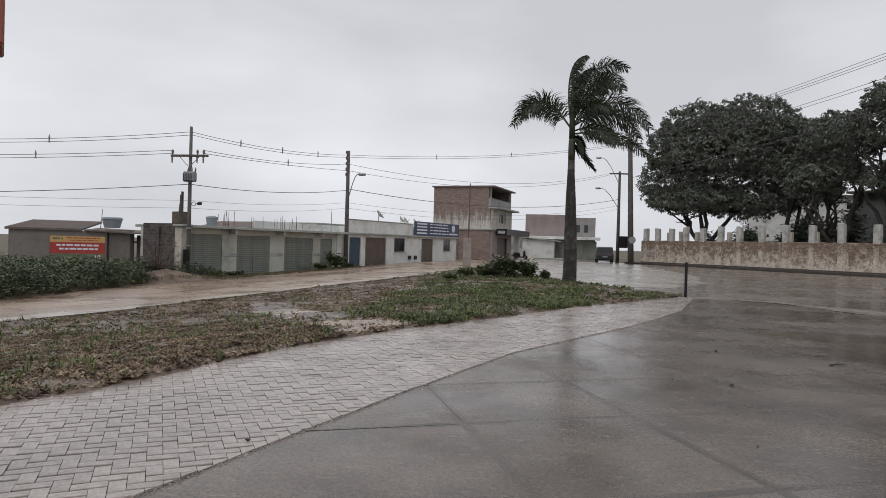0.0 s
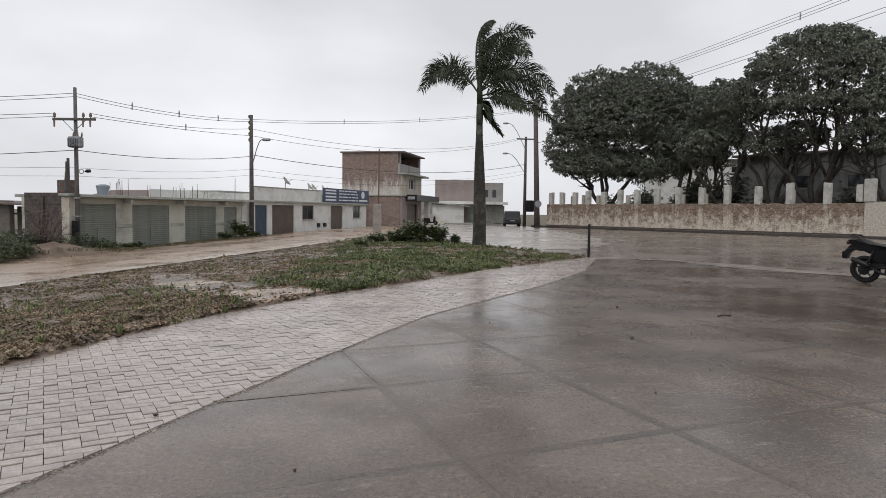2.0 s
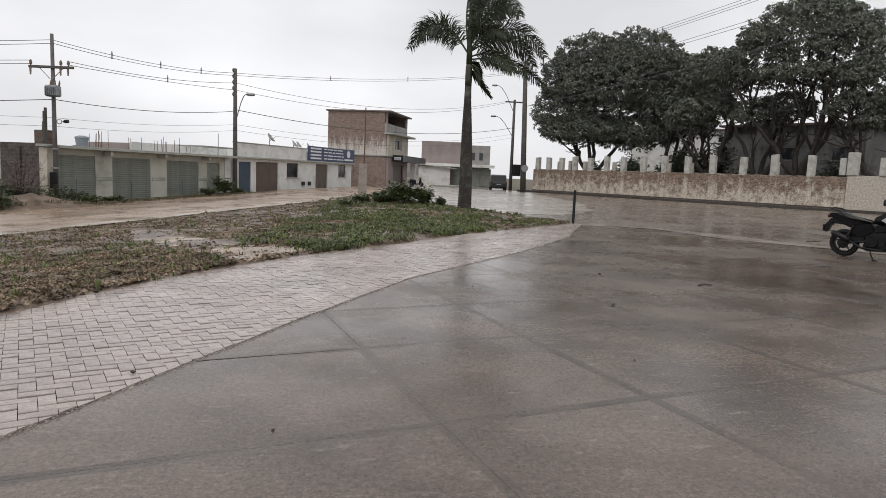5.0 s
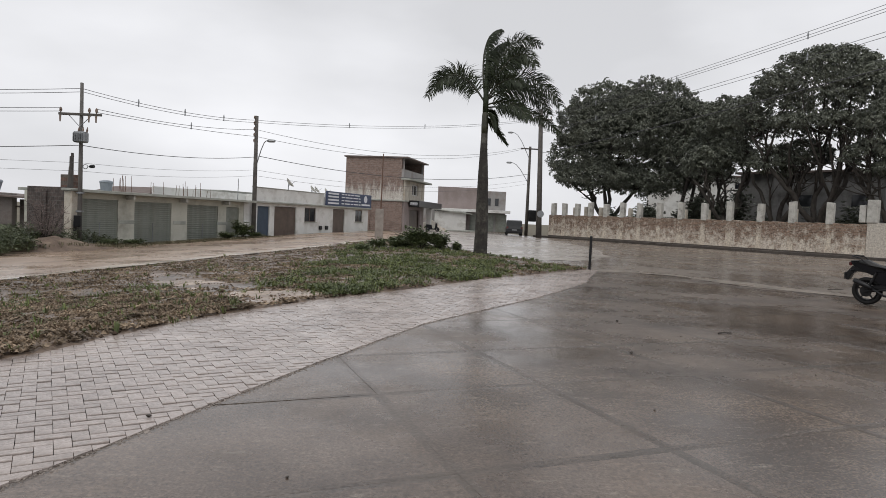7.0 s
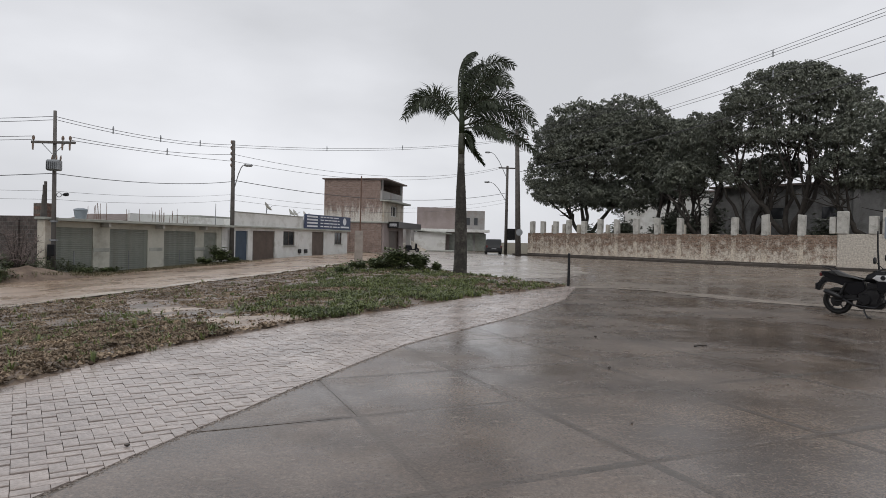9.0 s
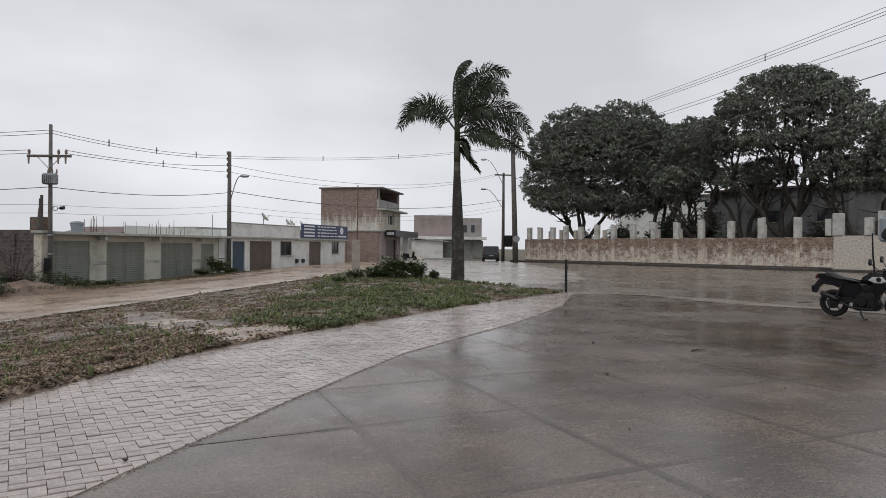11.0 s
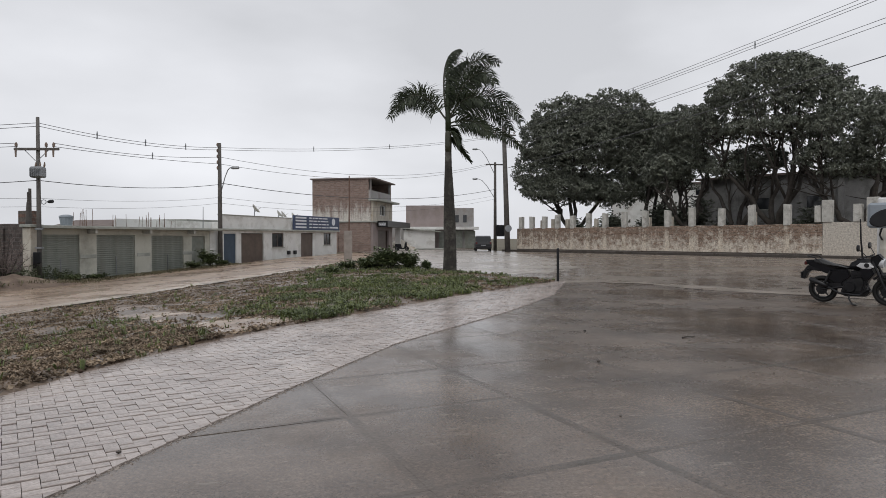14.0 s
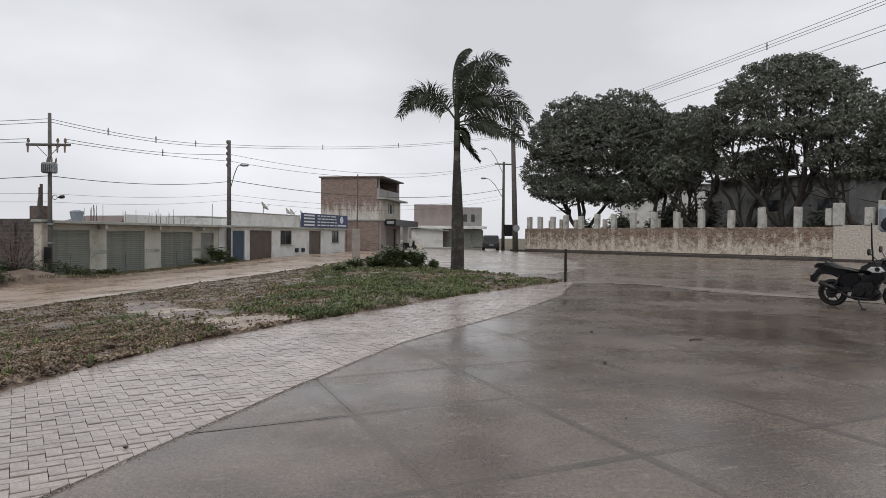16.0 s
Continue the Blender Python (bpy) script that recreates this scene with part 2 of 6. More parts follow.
M_PILLAR = material("pale_pillar_paint", (0.36, 0.35, 0.32), (0.56, 0.55, 0.51), rough=0.8, scale=3, fine=22, stain=(0.17, 0.16, 0.14), stain_scale=1.8)
M_PEDESTAL = material("stained_pedestal_concrete", (0.2, 0.175, 0.155), (0.36, 0.325, 0.295), rough=0.75, scale=2.2, fine=22, stain=(0.13, 0.105, 0.09), stain_scale=1.4)
M_DULL_RENDER = material("dull_brown_grey_render", (0.13, 0.115, 0.107), (0.24, 0.215, 0.2), rough=0.85, scale=0.9, fine=14, stain=(0.1, 0.075, 0.065), stain_scale=0.9, grain=0.7)
M_BARK = material("mango_bark", (0.022, 0.018, 0.015), (0.06, 0.051, 0.042), rough=0.8, scale=4, fine=20, bump=0.8)
M_LEAF = material("mango_leaf", (0.068, 0.077, 0.06), (0.165, 0.178, 0.136), rough=0.42, scale=0.5, fine=5, bump=0.0, island="island", tint=(0.6, 1.5))
M_PALM_TRUNK = material("palm_trunk", (0.014, 0.012, 0.01), (0.045, 0.039, 0.032), rough=0.8, scale=3, fine=12, bump=0.6, stain=(0.1, 0.095, 0.078), stain_scale=3.2, grain=0.8)
M_PALM_SHAFT = material("palm_crownshaft", (0.02, 0.022, 0.012), (0.05, 0.05, 0.028), rough=0.5, scale=3, fine=12, bump=0.2)
M_FROND = material("palm_leaflet", (0.014, 0.022, 0.01), (0.038, 0.05, 0.022), spec=0.35, rough=0.5, scale=1.5, fine=9, bump=0.0, island="island")
M_POLE = material("grey_concrete_pole", (0.075, 0.07, 0.066), (0.16, 0.15, 0.14), rough=0.75, scale=2.5, fine=30)
M_WOOD_POLE = material("dark_timber_pole", (0.055, 0.05, 0.047), (0.135, 0.122, 0.11), rough=0.8, scale=3, fine=26)
M_METAL = material("galvanised_metal", (0.2, 0.21, 0.22), (0.32, 0.33, 0.34), rough=0.45, scale=4, fine=30, metal=0.7, bump=0.05)
M_DARK = material("black_enamel", (0.008, 0.008, 0.009), (0.018, 0.018, 0.02), rough=0.3, spec=0.3, scale=4, fine=30, bump=0.05)
M_WIRE = material("weathered_cable", (0.05, 0.05, 0.055), (0.09, 0.09, 0.1), rough=0.6, scale=5, fine=20, bump=0.0)
M_CERAMIC = material("glazed_insulator", (0.12, 0.08, 0.06), (0.2, 0.14, 0.1), rough=0.2, scale=6, fine=20, bump=0.0)
M_WHITE = material("white_wall_paint", (0.62, 0.62, 0.6), (0.78, 0.78, 0.76), rough=0.75, scale=0.9, fine=14, bump=0.1, stain=(0.42, 0.4, 0.36), stain_scale=0.8)
M_GARAGE = material("grey_green_wall", (0.42, 0.415, 0.355), (0.6, 0.59, 0.52), rough=0.8, scale=0.8, fine=14, bump=0.1, stain=(0.27, 0.26, 0.22), stain_scale=0.7)
M_SLAB = material("raw_concrete_slab", (0.26, 0.27, 0.24), (0.42, 0.43, 0.39), rough=0.8, scale=1.5, fine=18)
M_SHUTTER = material("grey_green_steel_shutter", (0.17, 0.188, 0.165), (0.31, 0.325, 0.29), rough=0.5, scale=3.2, fine=20, metal=0.2, bump=0.05, stain=(0.2, 0.19, 0.16), stain_scale=1.0)
M_BRICK = brick_material("red_hollow_brick", (0.2, 0.135, 0.112), (0.3, 0.215, 0.18), (0.27, 0.235, 0.21), bw=0.28, bh=0.19)
M_BRICK_Y = brick_material("red_hollow_brick_return", (0.2, 0.135, 0.112), (0.3, 0.215, 0.18), (0.27, 0.235, 0.21), bw=0.28, bh=0.19, axis="y")
M_BRICK_DARK = brick_material("dark_brown_brick", (0.11, 0.065, 0.05), (0.18, 0.11, 0.085), (0.13, 0.11, 0.095), bw=0.28, bh=0.19)
M_BRICK_DARK_Y = brick_material("dark_brown_brick_return", (0.06, 0.048, 0.044), (0.115, 0.09, 0.08), (0.115, 0.105, 0.1), bw=0.28, bh=0.19, axis="y")
M_BRICK_STAIN = brick_material("rendered_brick", (0.2, 0.135, 0.112), (0.3, 0.215, 0.18), (0.27, 0.235, 0.21), plaster=(0.6, 0.57, 0.52), cover=0.88, fallen=0.12, patch=2.2, streak=0.22, bw=0.28, bh=0.19)
M_GREY_RENDER = material("grey_cement_render", (0.27, 0.26, 0.255), (0.38, 0.37, 0.36), rough=0.85, scale=0.7, fine=12, stain=(0.22, 0.17, 0.15), stain_scale=0.5)
M_PINK_RENDER = material("pinkish_brown_render", (0.25, 0.205, 0.195), (0.36, 0.305, 0.295), rough=0.85, scale=0.7, fine=12, stain=(0.24, 0.2, 0.18), stain_scale=0.5)
M_DOOR_BROWN = material("brown_steel_door", (0.075, 0.055, 0.045), (0.14, 0.105, 0.085), rough=0.5, scale=2, fine=24)
M_DOOR_BLUE = material("blue_steel_door", (0.035, 0.055, 0.085), (0.06, 0.09, 0.13), rough=0.5, scale=2, fine=24)
M_SIGN_BLUE = material("blue_shop_sign", (0.035, 0.05, 0.1), (0.06, 0.08, 0.15), rough=0.5, scale=2, fine=24)
M_SIGN_WHITE = material("white_sign_paint", (0.66, 0.68, 0.72), (0.76, 0.78, 0.82), rough=0.6, scale=3, fine=24, bump=0.0)
M_GLASS = material("dark_window_glass", (0.015, 0.017, 0.02), (0.03, 0.032, 0.036), rough=0.08, scale=1, fine=5, bump=0.0)
M_TILE = material("weathered_roof_tile", (0.11, 0.085, 0.075), (0.2, 0.16, 0.145), rough=0.8, scale=2, fine=16)
M_TANK = material("grey_blue_water_tank", (0.19, 0.22, 0.25), (0.27, 0.3, 0.33), rough=0.5, scale=1.5, fine=15, bump=0.05)
M_RUST = material("rusty_steel", (0.09, 0.05, 0.035), (0.17, 0.1, 0.07), rough=0.8, scale=6, fine=40)


# ---- mesh helpers ----
def part(name, bm, mat, parent=None, label="", smooth=False):
    """Links a bmesh as one mesh object, under a thing or a part where one is given."""
    me = bpy.data.meshes.new(name)
    bm.to_mesh(me)
    bm.free()
    me.materials.append(mat)
    if smooth:
        me.polygons.foreach_set("use_smooth", [True] * len(me.polygons))
    ob = new(name, me)
    if parent:
        ob.parent = parent
    if label:
        tagged(ob, label)
    return ob


def raw(name, verts, faces, mat, parent=None, label="", smooth=False):
    me = bpy.data.meshes.new(name)
    me.from_pydata(verts, [], faces)
    me.materials.append(mat)
    if smooth:
        me.polygons.foreach_set("use_smooth", [True] * len(me.polygons))
    ob = new(name, me)
    if parent:
        ob.parent = parent
    if label:
        tagged(ob, label)
    return ob


def thing(name, m, label, category, group="", kind=""):
    e = new(name)
    e.matrix_world = m
    e.empty_display_size = 0.2
    return tagged(e, label, category, group, kind)


def box(bm, x0, x1, y0, y1, z0, z1, bevel=0.0, m=None):
    made = bmesh.ops.create_cube(bm, size=1.0)["verts"]
    for v in made:
        v.co = Vector((x0 + (v.co.x + 0.5) * (x1 - x0), y0 + (v.co.y + 0.5) * (y1 - y0), z0 + (v.co.z + 0.5) * (z1 - z0)))
    if bevel:
        edges = list({e for v in made for e in v.link_edges})
        made = [v for v in bmesh.ops.bevel(bm, geom=edges, offset=bevel, segments=1, affect="EDGES")["verts"]]
    if m:
        for v in made:
            v.co = m @ v.co
    return bm


def block(*a, **k):
    return box(bmesh.new(), *a, **k)


def tube(bm, pts, radii, seg=8, caps=True):
    """A tube through pts whose radius follows radii."""
    pts = [Vector(p) for p in pts]
    rings = []
    for i, p in enumerate(pts):
        d = (pts[min(i + 1, len(pts) - 1)] - pts[max(i - 1, 0)])
        d = d.normalized() if d.length > 1e-6 else Vector((0, 0, 1))
        ref = Vector((1, 0, 0)) if abs(d.x) < 0.8 else Vector((0, 1, 0))
        a = d.cross(ref).normalized()
        b = d.cross(a)
        r = radii[i] if hasattr(radii, "__len__") else radii
        rings.append([bm.verts.new(p + (a * math.cos(2 * math.pi * k / seg) + b * math.sin(2 * math.pi * k / seg)) * r) for k in range(seg)])
    for r0, r1 in zip(rings, rings[1:]):
        for k in range(seg):
            bm.faces.new((r0[k], r0[(k + 1) % seg], r1[(k + 1) % seg], r1[k]))
    if caps and seg > 2:
        bm.faces.new(rings[0][::-1])
        bm.faces.new(rings[-1])
    bmesh.ops.recalc_face_normals(bm, faces=bm.faces)
    return bm


def rod(p0, p1, r0, r1=None, seg=8):
    return tube(bmesh.new(), [p0, p1], [r0, r0 if r1 is None else r1], seg)


# ---- ground ----
ROW_S, ROW_C = 0.454, 0.891   # the dirt road and the row of shops run this way


def ground_z(x, y):
    """Level by the yard and the street; the dirt road lies lower towards its near end."""
    u, v = ROW_S * x + ROW_C * y, ROW_C * x - ROW_S * y
    if v > -6.4:
        return 0.0
    e = 0.03 * (u - 32) + 0.045 * (v + 16.1)
    e = -0.12 * math.log1p(math.exp(max(-60.0, min(60.0, -e / 0.12))))
    e = max(e, -0.66)
    return e * min(1.0, (-6.4 - v) / 5.0)


def sheet(name, outline, mat, lift, step, label, rough=0.0, category="ground", kind="structure", seed=0.0):
    """A ground sheet within an outline, cut into steps so that it follows the lie of the land."""
    bm = bmesh.new()
    bm.faces.new([bm.verts.new((x, y, 0)) for x, y in outline])
    xs, ys = [p[0] for p in outline], [p[1] for p in outline]
    for axis, lo, hi in ((0, min(xs), max(xs)), (1, min(ys), max(ys))):
        k = math.ceil(lo / step) * step
        while k < hi:
            co, no = [0, 0, 0], [0, 0, 0]
            co[axis], no[axis] = k + 1e-4, 1
            bmesh.ops.bisect_plane(bm, geom=list(bm.verts) + list(bm.edges) + list(bm.faces), plane_co=co, plane_no=no)
            k += step
    bmesh.ops.triangulate(bm, faces=bm.faces)
    for v in bm.verts:
        v.co.z = ground_z(v.co.x, v.co.y) + lift
        if v.is_boundary and lift > 0.02 and name == "soil_island":
            v.co.z = ground_z(v.co.x, v.co.y) + 0.004
        if rough and not v.is_boundary:
            v.co.z += rough * (0.7 * noise.noise(Vector((v.co.x * 0.9, v.co.y * 0.9, seed))) + 0.5 * noise.noise(Vector((v.co.x * 3.1, v.co.y * 3.1, seed))) + 0.25)
    bmesh.ops.recalc_face_normals(bm, faces=bm.faces)
    if sum(f.normal.z for f in bm.faces) < 0:
        bmesh.ops.reverse_faces(bm, faces=bm.faces)
    ob = part(name, bm, mat, smooth=rough > 0)
    return tagged(ob, label, category, kind=kind)


def row_xy(u, v):
    return (ROW_S * u + ROW_C * v, ROW_C * u - ROW_S * v)


# the base ground out to the horizon: fine near, coarse far
gx = sorted(set([-1600, -700, -300, -150] + list(range(-100, 101, 4)) + [150, 300, 700, 1600]))
gverts = [(x, y, ground_z(x, y) - 0.06 - 0.002 * max(0.0, math.hypot(x, y) - 150)) for y in gx for x in gx]
gn = len(gx)
gfaces = [(j * gn + i, j * gn + i + 1, (j + 1) * gn + i + 1, (j + 1) * gn + i) for j in range(gn - 1) for i in range(gn - 1)]
tagged(raw("ground", gverts, gfaces, M_EARTH, smooth=True), "bare brown earth reaching to the horizon", "ground", kind="structure")

SOIL_EDGE = [(-6.2, 1.6), (-4.7, 4.2), (-3.95, 5.45), (-3.5, 6.1), (-3.14, 6.9), (-2.82, 7.75), (-2.36, 8.8), (-1.77, 9.8), (-1.0, 11.0), (0.1, 12.3), (1.2, 13.7), (2.9, 16.0), (4.8, 18.0), (7.3, 20.75)]
YARD_EDGE = [(-3.3, -1.0), (-2.5, 2.0), (-2.03, 3.35), (-1.78, 3.85), (-1.5, 4.45), (-1.25, 4.98), (-0.97, 5.55), (-0.57, 6.4), (0.0, 7.5), (0.78, 9.0), (1.9, 10.5), (3.35, 12.45), (4.3, 13.9), (5.55, 15.9), (6.55, 18.2), (7.6, 20.5)]
STREET_EDGE = [(7.6, 20.5), (9.3, 19.9), (11.1, 16.4), (13.6, 13.0), (19.5, 5.0), (30.0, -9.0)]
YARD = YARD_EDGE + STREET_EDGE[1:] + [(30, -14), (-9, -14), (-9, -6)]
yard = sheet("yard", YARD, M_CONCRETE_EDGE, -0.005, 2.0, "yard of wet grey concrete slabs with dark joints", category="concrete")
sheet("pavement", SOIL_EDGE + [(7.6, 20.5)] + YARD_EDGE[::-1] + [(-8, -4)], M_JOINT, -0.03, 2.0, "paved walk of concrete pavers with sanded joints", category="pavement")
soil_far = [row_xy(u, -16.2 - (0.9 if u > 30 else 0)) for u in (40.5, 36, 31, 26, 21, 16, 11, 6, 0, -10)]
sheet("soil_island", [(x + 0.045, y - 0.03) for x, y in SOIL_EDGE[::-1]] + [(-12, -9), (-24, -6)] + soil_far[::-1] + [(1.6, 38.5), (3.2, 34.5), (5.2, 27.2), (6.3, 24.2)], M_SOIL, 0.03, 0.4, "muddy planted island of wet brown soil", rough=0.07, category="soil")
road_far = [row_xy(u, -27.6) for u in (-20, 0, 10, 20, 30, 40, 50, 58)]
sheet("dirt_road", [row_xy(u, -16.25 - (0.9 if u > 30 else 0)) for u in (40.5, 36, 31, 26, 21, 16, 11, 6, 0, -20)] + road_far + [(2.5, 63), (3.5, 48), (1.6, 39)], M_DIRT, 0.0, 1.0, "wet tan dirt road with puddles", rough=0.03, category="road", seed=4.0)
street = [(7.6, 20.5), (6.3, 24.3), (5.2, 27.3), (3.2, 34.6), (1.62, 38.6), (3.5, 48), (2.5, 63), (2, 72), (5, 80), (8, 110), (16, 110), (17.4, 70), (18.0, 64.8), (33.0, 39.9), (47, 17), (60, -9), (30, -9), (19.5, 5.0), (13.6, 13.0), (11.0, 16.4)]
sand_line = [(7.5, 20.4), (8.6, 20.25), (9.4, 19.8), (11.1, 16.4), (13.6, 13.0), (19.5, 5.0)]
sand_in, sand_out = [], []
for (x0, y0), (x1, y1) in zip(sand_line, sand_line[1:]):
    n_ = max(2, int(math.hypot(x1 - x0, y1 - y0) / 0.3))
    for k in range(n_):   # a wavy, ragged strip on either side of the slabs' edge
        x, y = x0 + (x1 - x0) * k / n_, y0 + (y1 - y0) * k / n_
        q = noise.noise(Vector((x * 0.5, y * 0.5, 2.0))) + 0.5 * noise.noise(Vector((x * 2.2, y * 2.2, 5.0)))
        sand_in.append((x - 0.8 * (0.42 + 0.45 * q), y - 0.6 * (0.42 + 0.45 * q)))
        q = noise.noise(Vector((x * 0.5, y * 0.5, 8.0))) + 0.5 * noise.noise(Vector((x * 2.2, y * 2.2, 1.0)))
        sand_out.append((x + 0.8 * (0.5 + 0.5 * q), y + 0.6 * (0.5 + 0.5 * q)))
sheet("sand_deposit", sand_in + sand_out[::-1], M_SAND, 0.007, 0.35, "pale ragged strip of washed-out sand along the yard's edge", category="sand")
sheet("street", street, M_STREET, -0.004, 2.0, "wet brown-grey street surface", category="road")
# wet film on the far street; its pale colour holds the sky's sheen
M_STREET_SHEEN = material("pale_sky_sheen", (0.25, 0.22, 0.19), (0.44, 0.395, 0.35), rough=0.42, scale=0.4, fine=5, bump=0.2, wet=0.17, stain=(0.19, 0.16, 0.135), stain_scale=0.25, grain=0.6)
run = [(6.2, 25.2), (8.6, 25.0), (11.6, 29.5), (14.2, 38.0), (15.6, 48.0), (16.3, 57.0), (16.0, 66.0), (9.0, 76.0), (4.2, 66.0), (4.6, 48.0), (2.9, 39.0), (4.2, 34.0), (5.6, 28.0)]
ragged = []
for (x0, y0), (x1, y1) in zip(run, run[1:] + run[:1]):
    for k in range(8):
        x, y = x0 + (x1 - x0) * k / 8, y0 + (y1 - y0) * k / 8
        ragged.append((x + 0.55 * noise.noise(Vector((x * 0.6, y * 0.6, 3.0))), y + 0.9 * noise.noise(Vector((x * 0.6, y * 0.6, 9.0)))))
sheet("street_sheen", ragged, M_STREET_SHEEN, 0.003, 2.0, "shallow film of rainwater over the street, sky sheen in its pale colour", category="water")
gut = [row_xy(u, -16.2 - (0.9 if u > 30 else 0) + 0.08 * math.sin(u * 1.7)) for u in range(-6, 40, 2)]
gut += [row_xy(u, -16.85 - (0.9 if u > 30 else 0) + 0.13 * math.sin(u * 1.1) + 0.08 * math.sin(u * 2.9)) for u in range(38, -7, -1)]
sheet("road_gutter", gut, M_GUTTER, 0.06, 1.0, "pale silted gutter along the island's edge", rough=0.015, category="gutter", seed=5.0)


# ---- row of buildings along the dirt road ----
ROW = Matrix(((ROW_S, -ROW_C, 0, -25.30), (ROW_C, ROW_S, 0, 12.89), (0, 0, 1, 0), (0, 0, 0, 1)))   # x along the row, y into it


def row_at(u, y=0.0, z=0.0):
    return ROW @ Matrix.Translation((u, y, z))


def wall_with_openings(bm, x0, x1, z0, z1, openings, y0=0.0, y1=0.18, turn=False):
    """An upright wall along x (or along y, turned) with openings (x0, x1, z0, z1) that go through it, in one piece."""
    xs = sorted({x0, x1, *[o[0] for o in openings], *[o[1] for o in openings]})
    zs = sorted({z0, z1, *[min(max(o[2], z0), z1) for o in openings], *[o[3] for o in openings]})
    grid = {}
    vert = lambda i, k: grid.setdefault((i, k), bm.verts.new((xs[i], y0, zs[k])) if (i, k) not in grid else None)
    faces = []
    for i in range(len(xs) - 1):
        for k in range(len(zs) - 1):
            cx, cz = (xs[i] + xs[i + 1]) / 2, (zs[k] + zs[k + 1]) / 2
            if not any(o[0] < cx < o[1] and o[2] < cz < o[3] for o in openings):
                faces.append(bm.faces.new([vert(i, k), vert(i + 1, k), vert(i + 1, k + 1), vert(i, k + 1)]))
    made = bmesh.ops.extrude_face_region(bm, geom=faces)["geom"]
    for v in made:
        if isinstance(v, bmesh.types.BMVert):
            v.co.y = y1
    bmesh.ops.recalc_face_normals(bm, faces=bm.faces)
    if turn:
        bmesh.ops.transform(bm, matrix=Matrix.Rotation(math.pi / 2, 4, "Z"), verts=bm.verts)
    return bm


def shutter(parent, x0, x1, z0, z1, y=0.07):
    sh = part("roller_shutter", block(x0, x1, y, y + 0.03, z0, z1), M_SHUTTER, parent, "corrugated grey-green steel roller shutter")
    me_slat = None
    n = int((z1 - z0) / 0.11)
    for i in range(n):
        z = z0 + (i + 0.5) * (z1 - z0) / n
        if me_slat is None:
            s = part("slat", block(x0 + 0.01, x1 - 0.01, -0.03, 0.0, -0.04, 0.04, bevel=0.012), M_SHUTTER, sh)
            me_slat = s.data
        else:
            s = new("slat", me_slat)
            s.parent = sh
        s.location = (0, y, z)
    part("centre_rail", block((x0 + x1) / 2 - 0.03, (x0 + x1) / 2 + 0.03, y - 0.05, y - 0.03, z0, z0 + 1.1), M_METAL, sh)
    return sh


# garage block with three roller shutters
garage = thing("garage_block", row_at(0), "low grey-green garage block with roller shutters and a concrete roof slab", "building")
G_OPEN = [(24.0, 26.25, -0.9, 1.68), (27.35, 30.1, -0.9, 1.66), (31.4, 34.2, -0.9, 1.64), (35.0, 36.3, -0.9, 1.6)]
part("front_wall", wall_with_openings(bmesh.new(), 23.3, 36.8, -0.9, 1.98, G_OPEN), M_GARAGE, garage)
part("side_wall", block(23.3, 23.5, 0.19, 2.9, -0.9, 2.2), M_BRICK_DARK_Y, garage, "dark unplastered brick side wall")
for y in (1.6,):
    part("pier", block(23.2, 23.298, y - 0.12, y + 0.12, -0.9, 1.98, bevel=0.01), M_BRICK_DARK_Y, garage)
part("side_wall", block(36.6, 36.8, 0.19, 2.9, -0.9, 1.98), M_GARAGE, garage)
part("back_wall", block(23.3, 36.8, 2.91, 3.1, -0.9, 1.98), M_GARAGE, garage)
part("roof_slab", block(23.52, 37.3, -0.75, 3.9, 1.985, 2.13, bevel=0.015), M_SLAB, garage, "raw concrete roof slab with a projecting eave")
for o in G_OPEN[:3]:
    shutter(garage, o[0], o[1], -0.64, o[3])
part("narrow_door", block(35.02, 36.28, 0.08, 0.12, -0.7, 1.58, bevel=0.01), M_SHUTTER, garage, "narrow grey-green steel door")
for x in (26.8, 30.75, 34.6):
    part("pilaster_band", block(x - 0.52, x + 0.52, -0.03, -0.001, 0.42, 0.62, bevel=0.01), M_SLAB, garage)
    part("eave_bracket", block(x - 0.09, x + 0.09, -0.6, -0.002, 1.74, 1.984, bevel=0.02), M_PILLAR, garage)
part("floor_slab", block(23.5, 36.6, 0.2, 2.9, -0.9, -0.7), M_SLAB, garage)

# white shops
shops = thing("shop_row", row_at(0), "white single-storey shop row with doors and small windows", "building")
S_OPEN = [(38.35, 39.8, -0.7, 1.8), (40.4, 43.3, -0.7, 1.84), (44.5, 46.2, 0.72, 1.87), (49.0, 51.1, -0.7, 1.9), (53.1, 54.5, 0.82, 1.92)]
part("front_wall", wall_with_openings(bmesh.new(), 36.85, 55.7, -0.7, 2.03, S_OPEN), M_WHITE, shops)
part("side_wall", block(55.5, 55.7, 0.19, 8.0, -0.7, 2.03), M_WHITE, shops)
part("back_wall", block(36.85, 55.7, 8.01, 8.2, -0.7, 2.9), M_WHITE, shops)
part("eave_slab", block(37.9, 55.8, -0.3, 8.0, 2.035, 2.16, bevel=0.01), M_SLAB, shops)
part("parapet", wall_with_openings(bmesh.new(), 38.0, 47.5, 2.165, 3.1, []), M_WHITE, shops, "stained white parapet")
part("parapet_cap", block(37.95, 47.55, -0.05, 0.24, 3.105, 3.17, bevel=0.01), M_SLAB, shops)
part("door", block(38.37, 39.78, 0.08, 0.12, -0.4, 1.78, bevel=0.01), M_DOOR_BLUE, shops, "blue steel door")
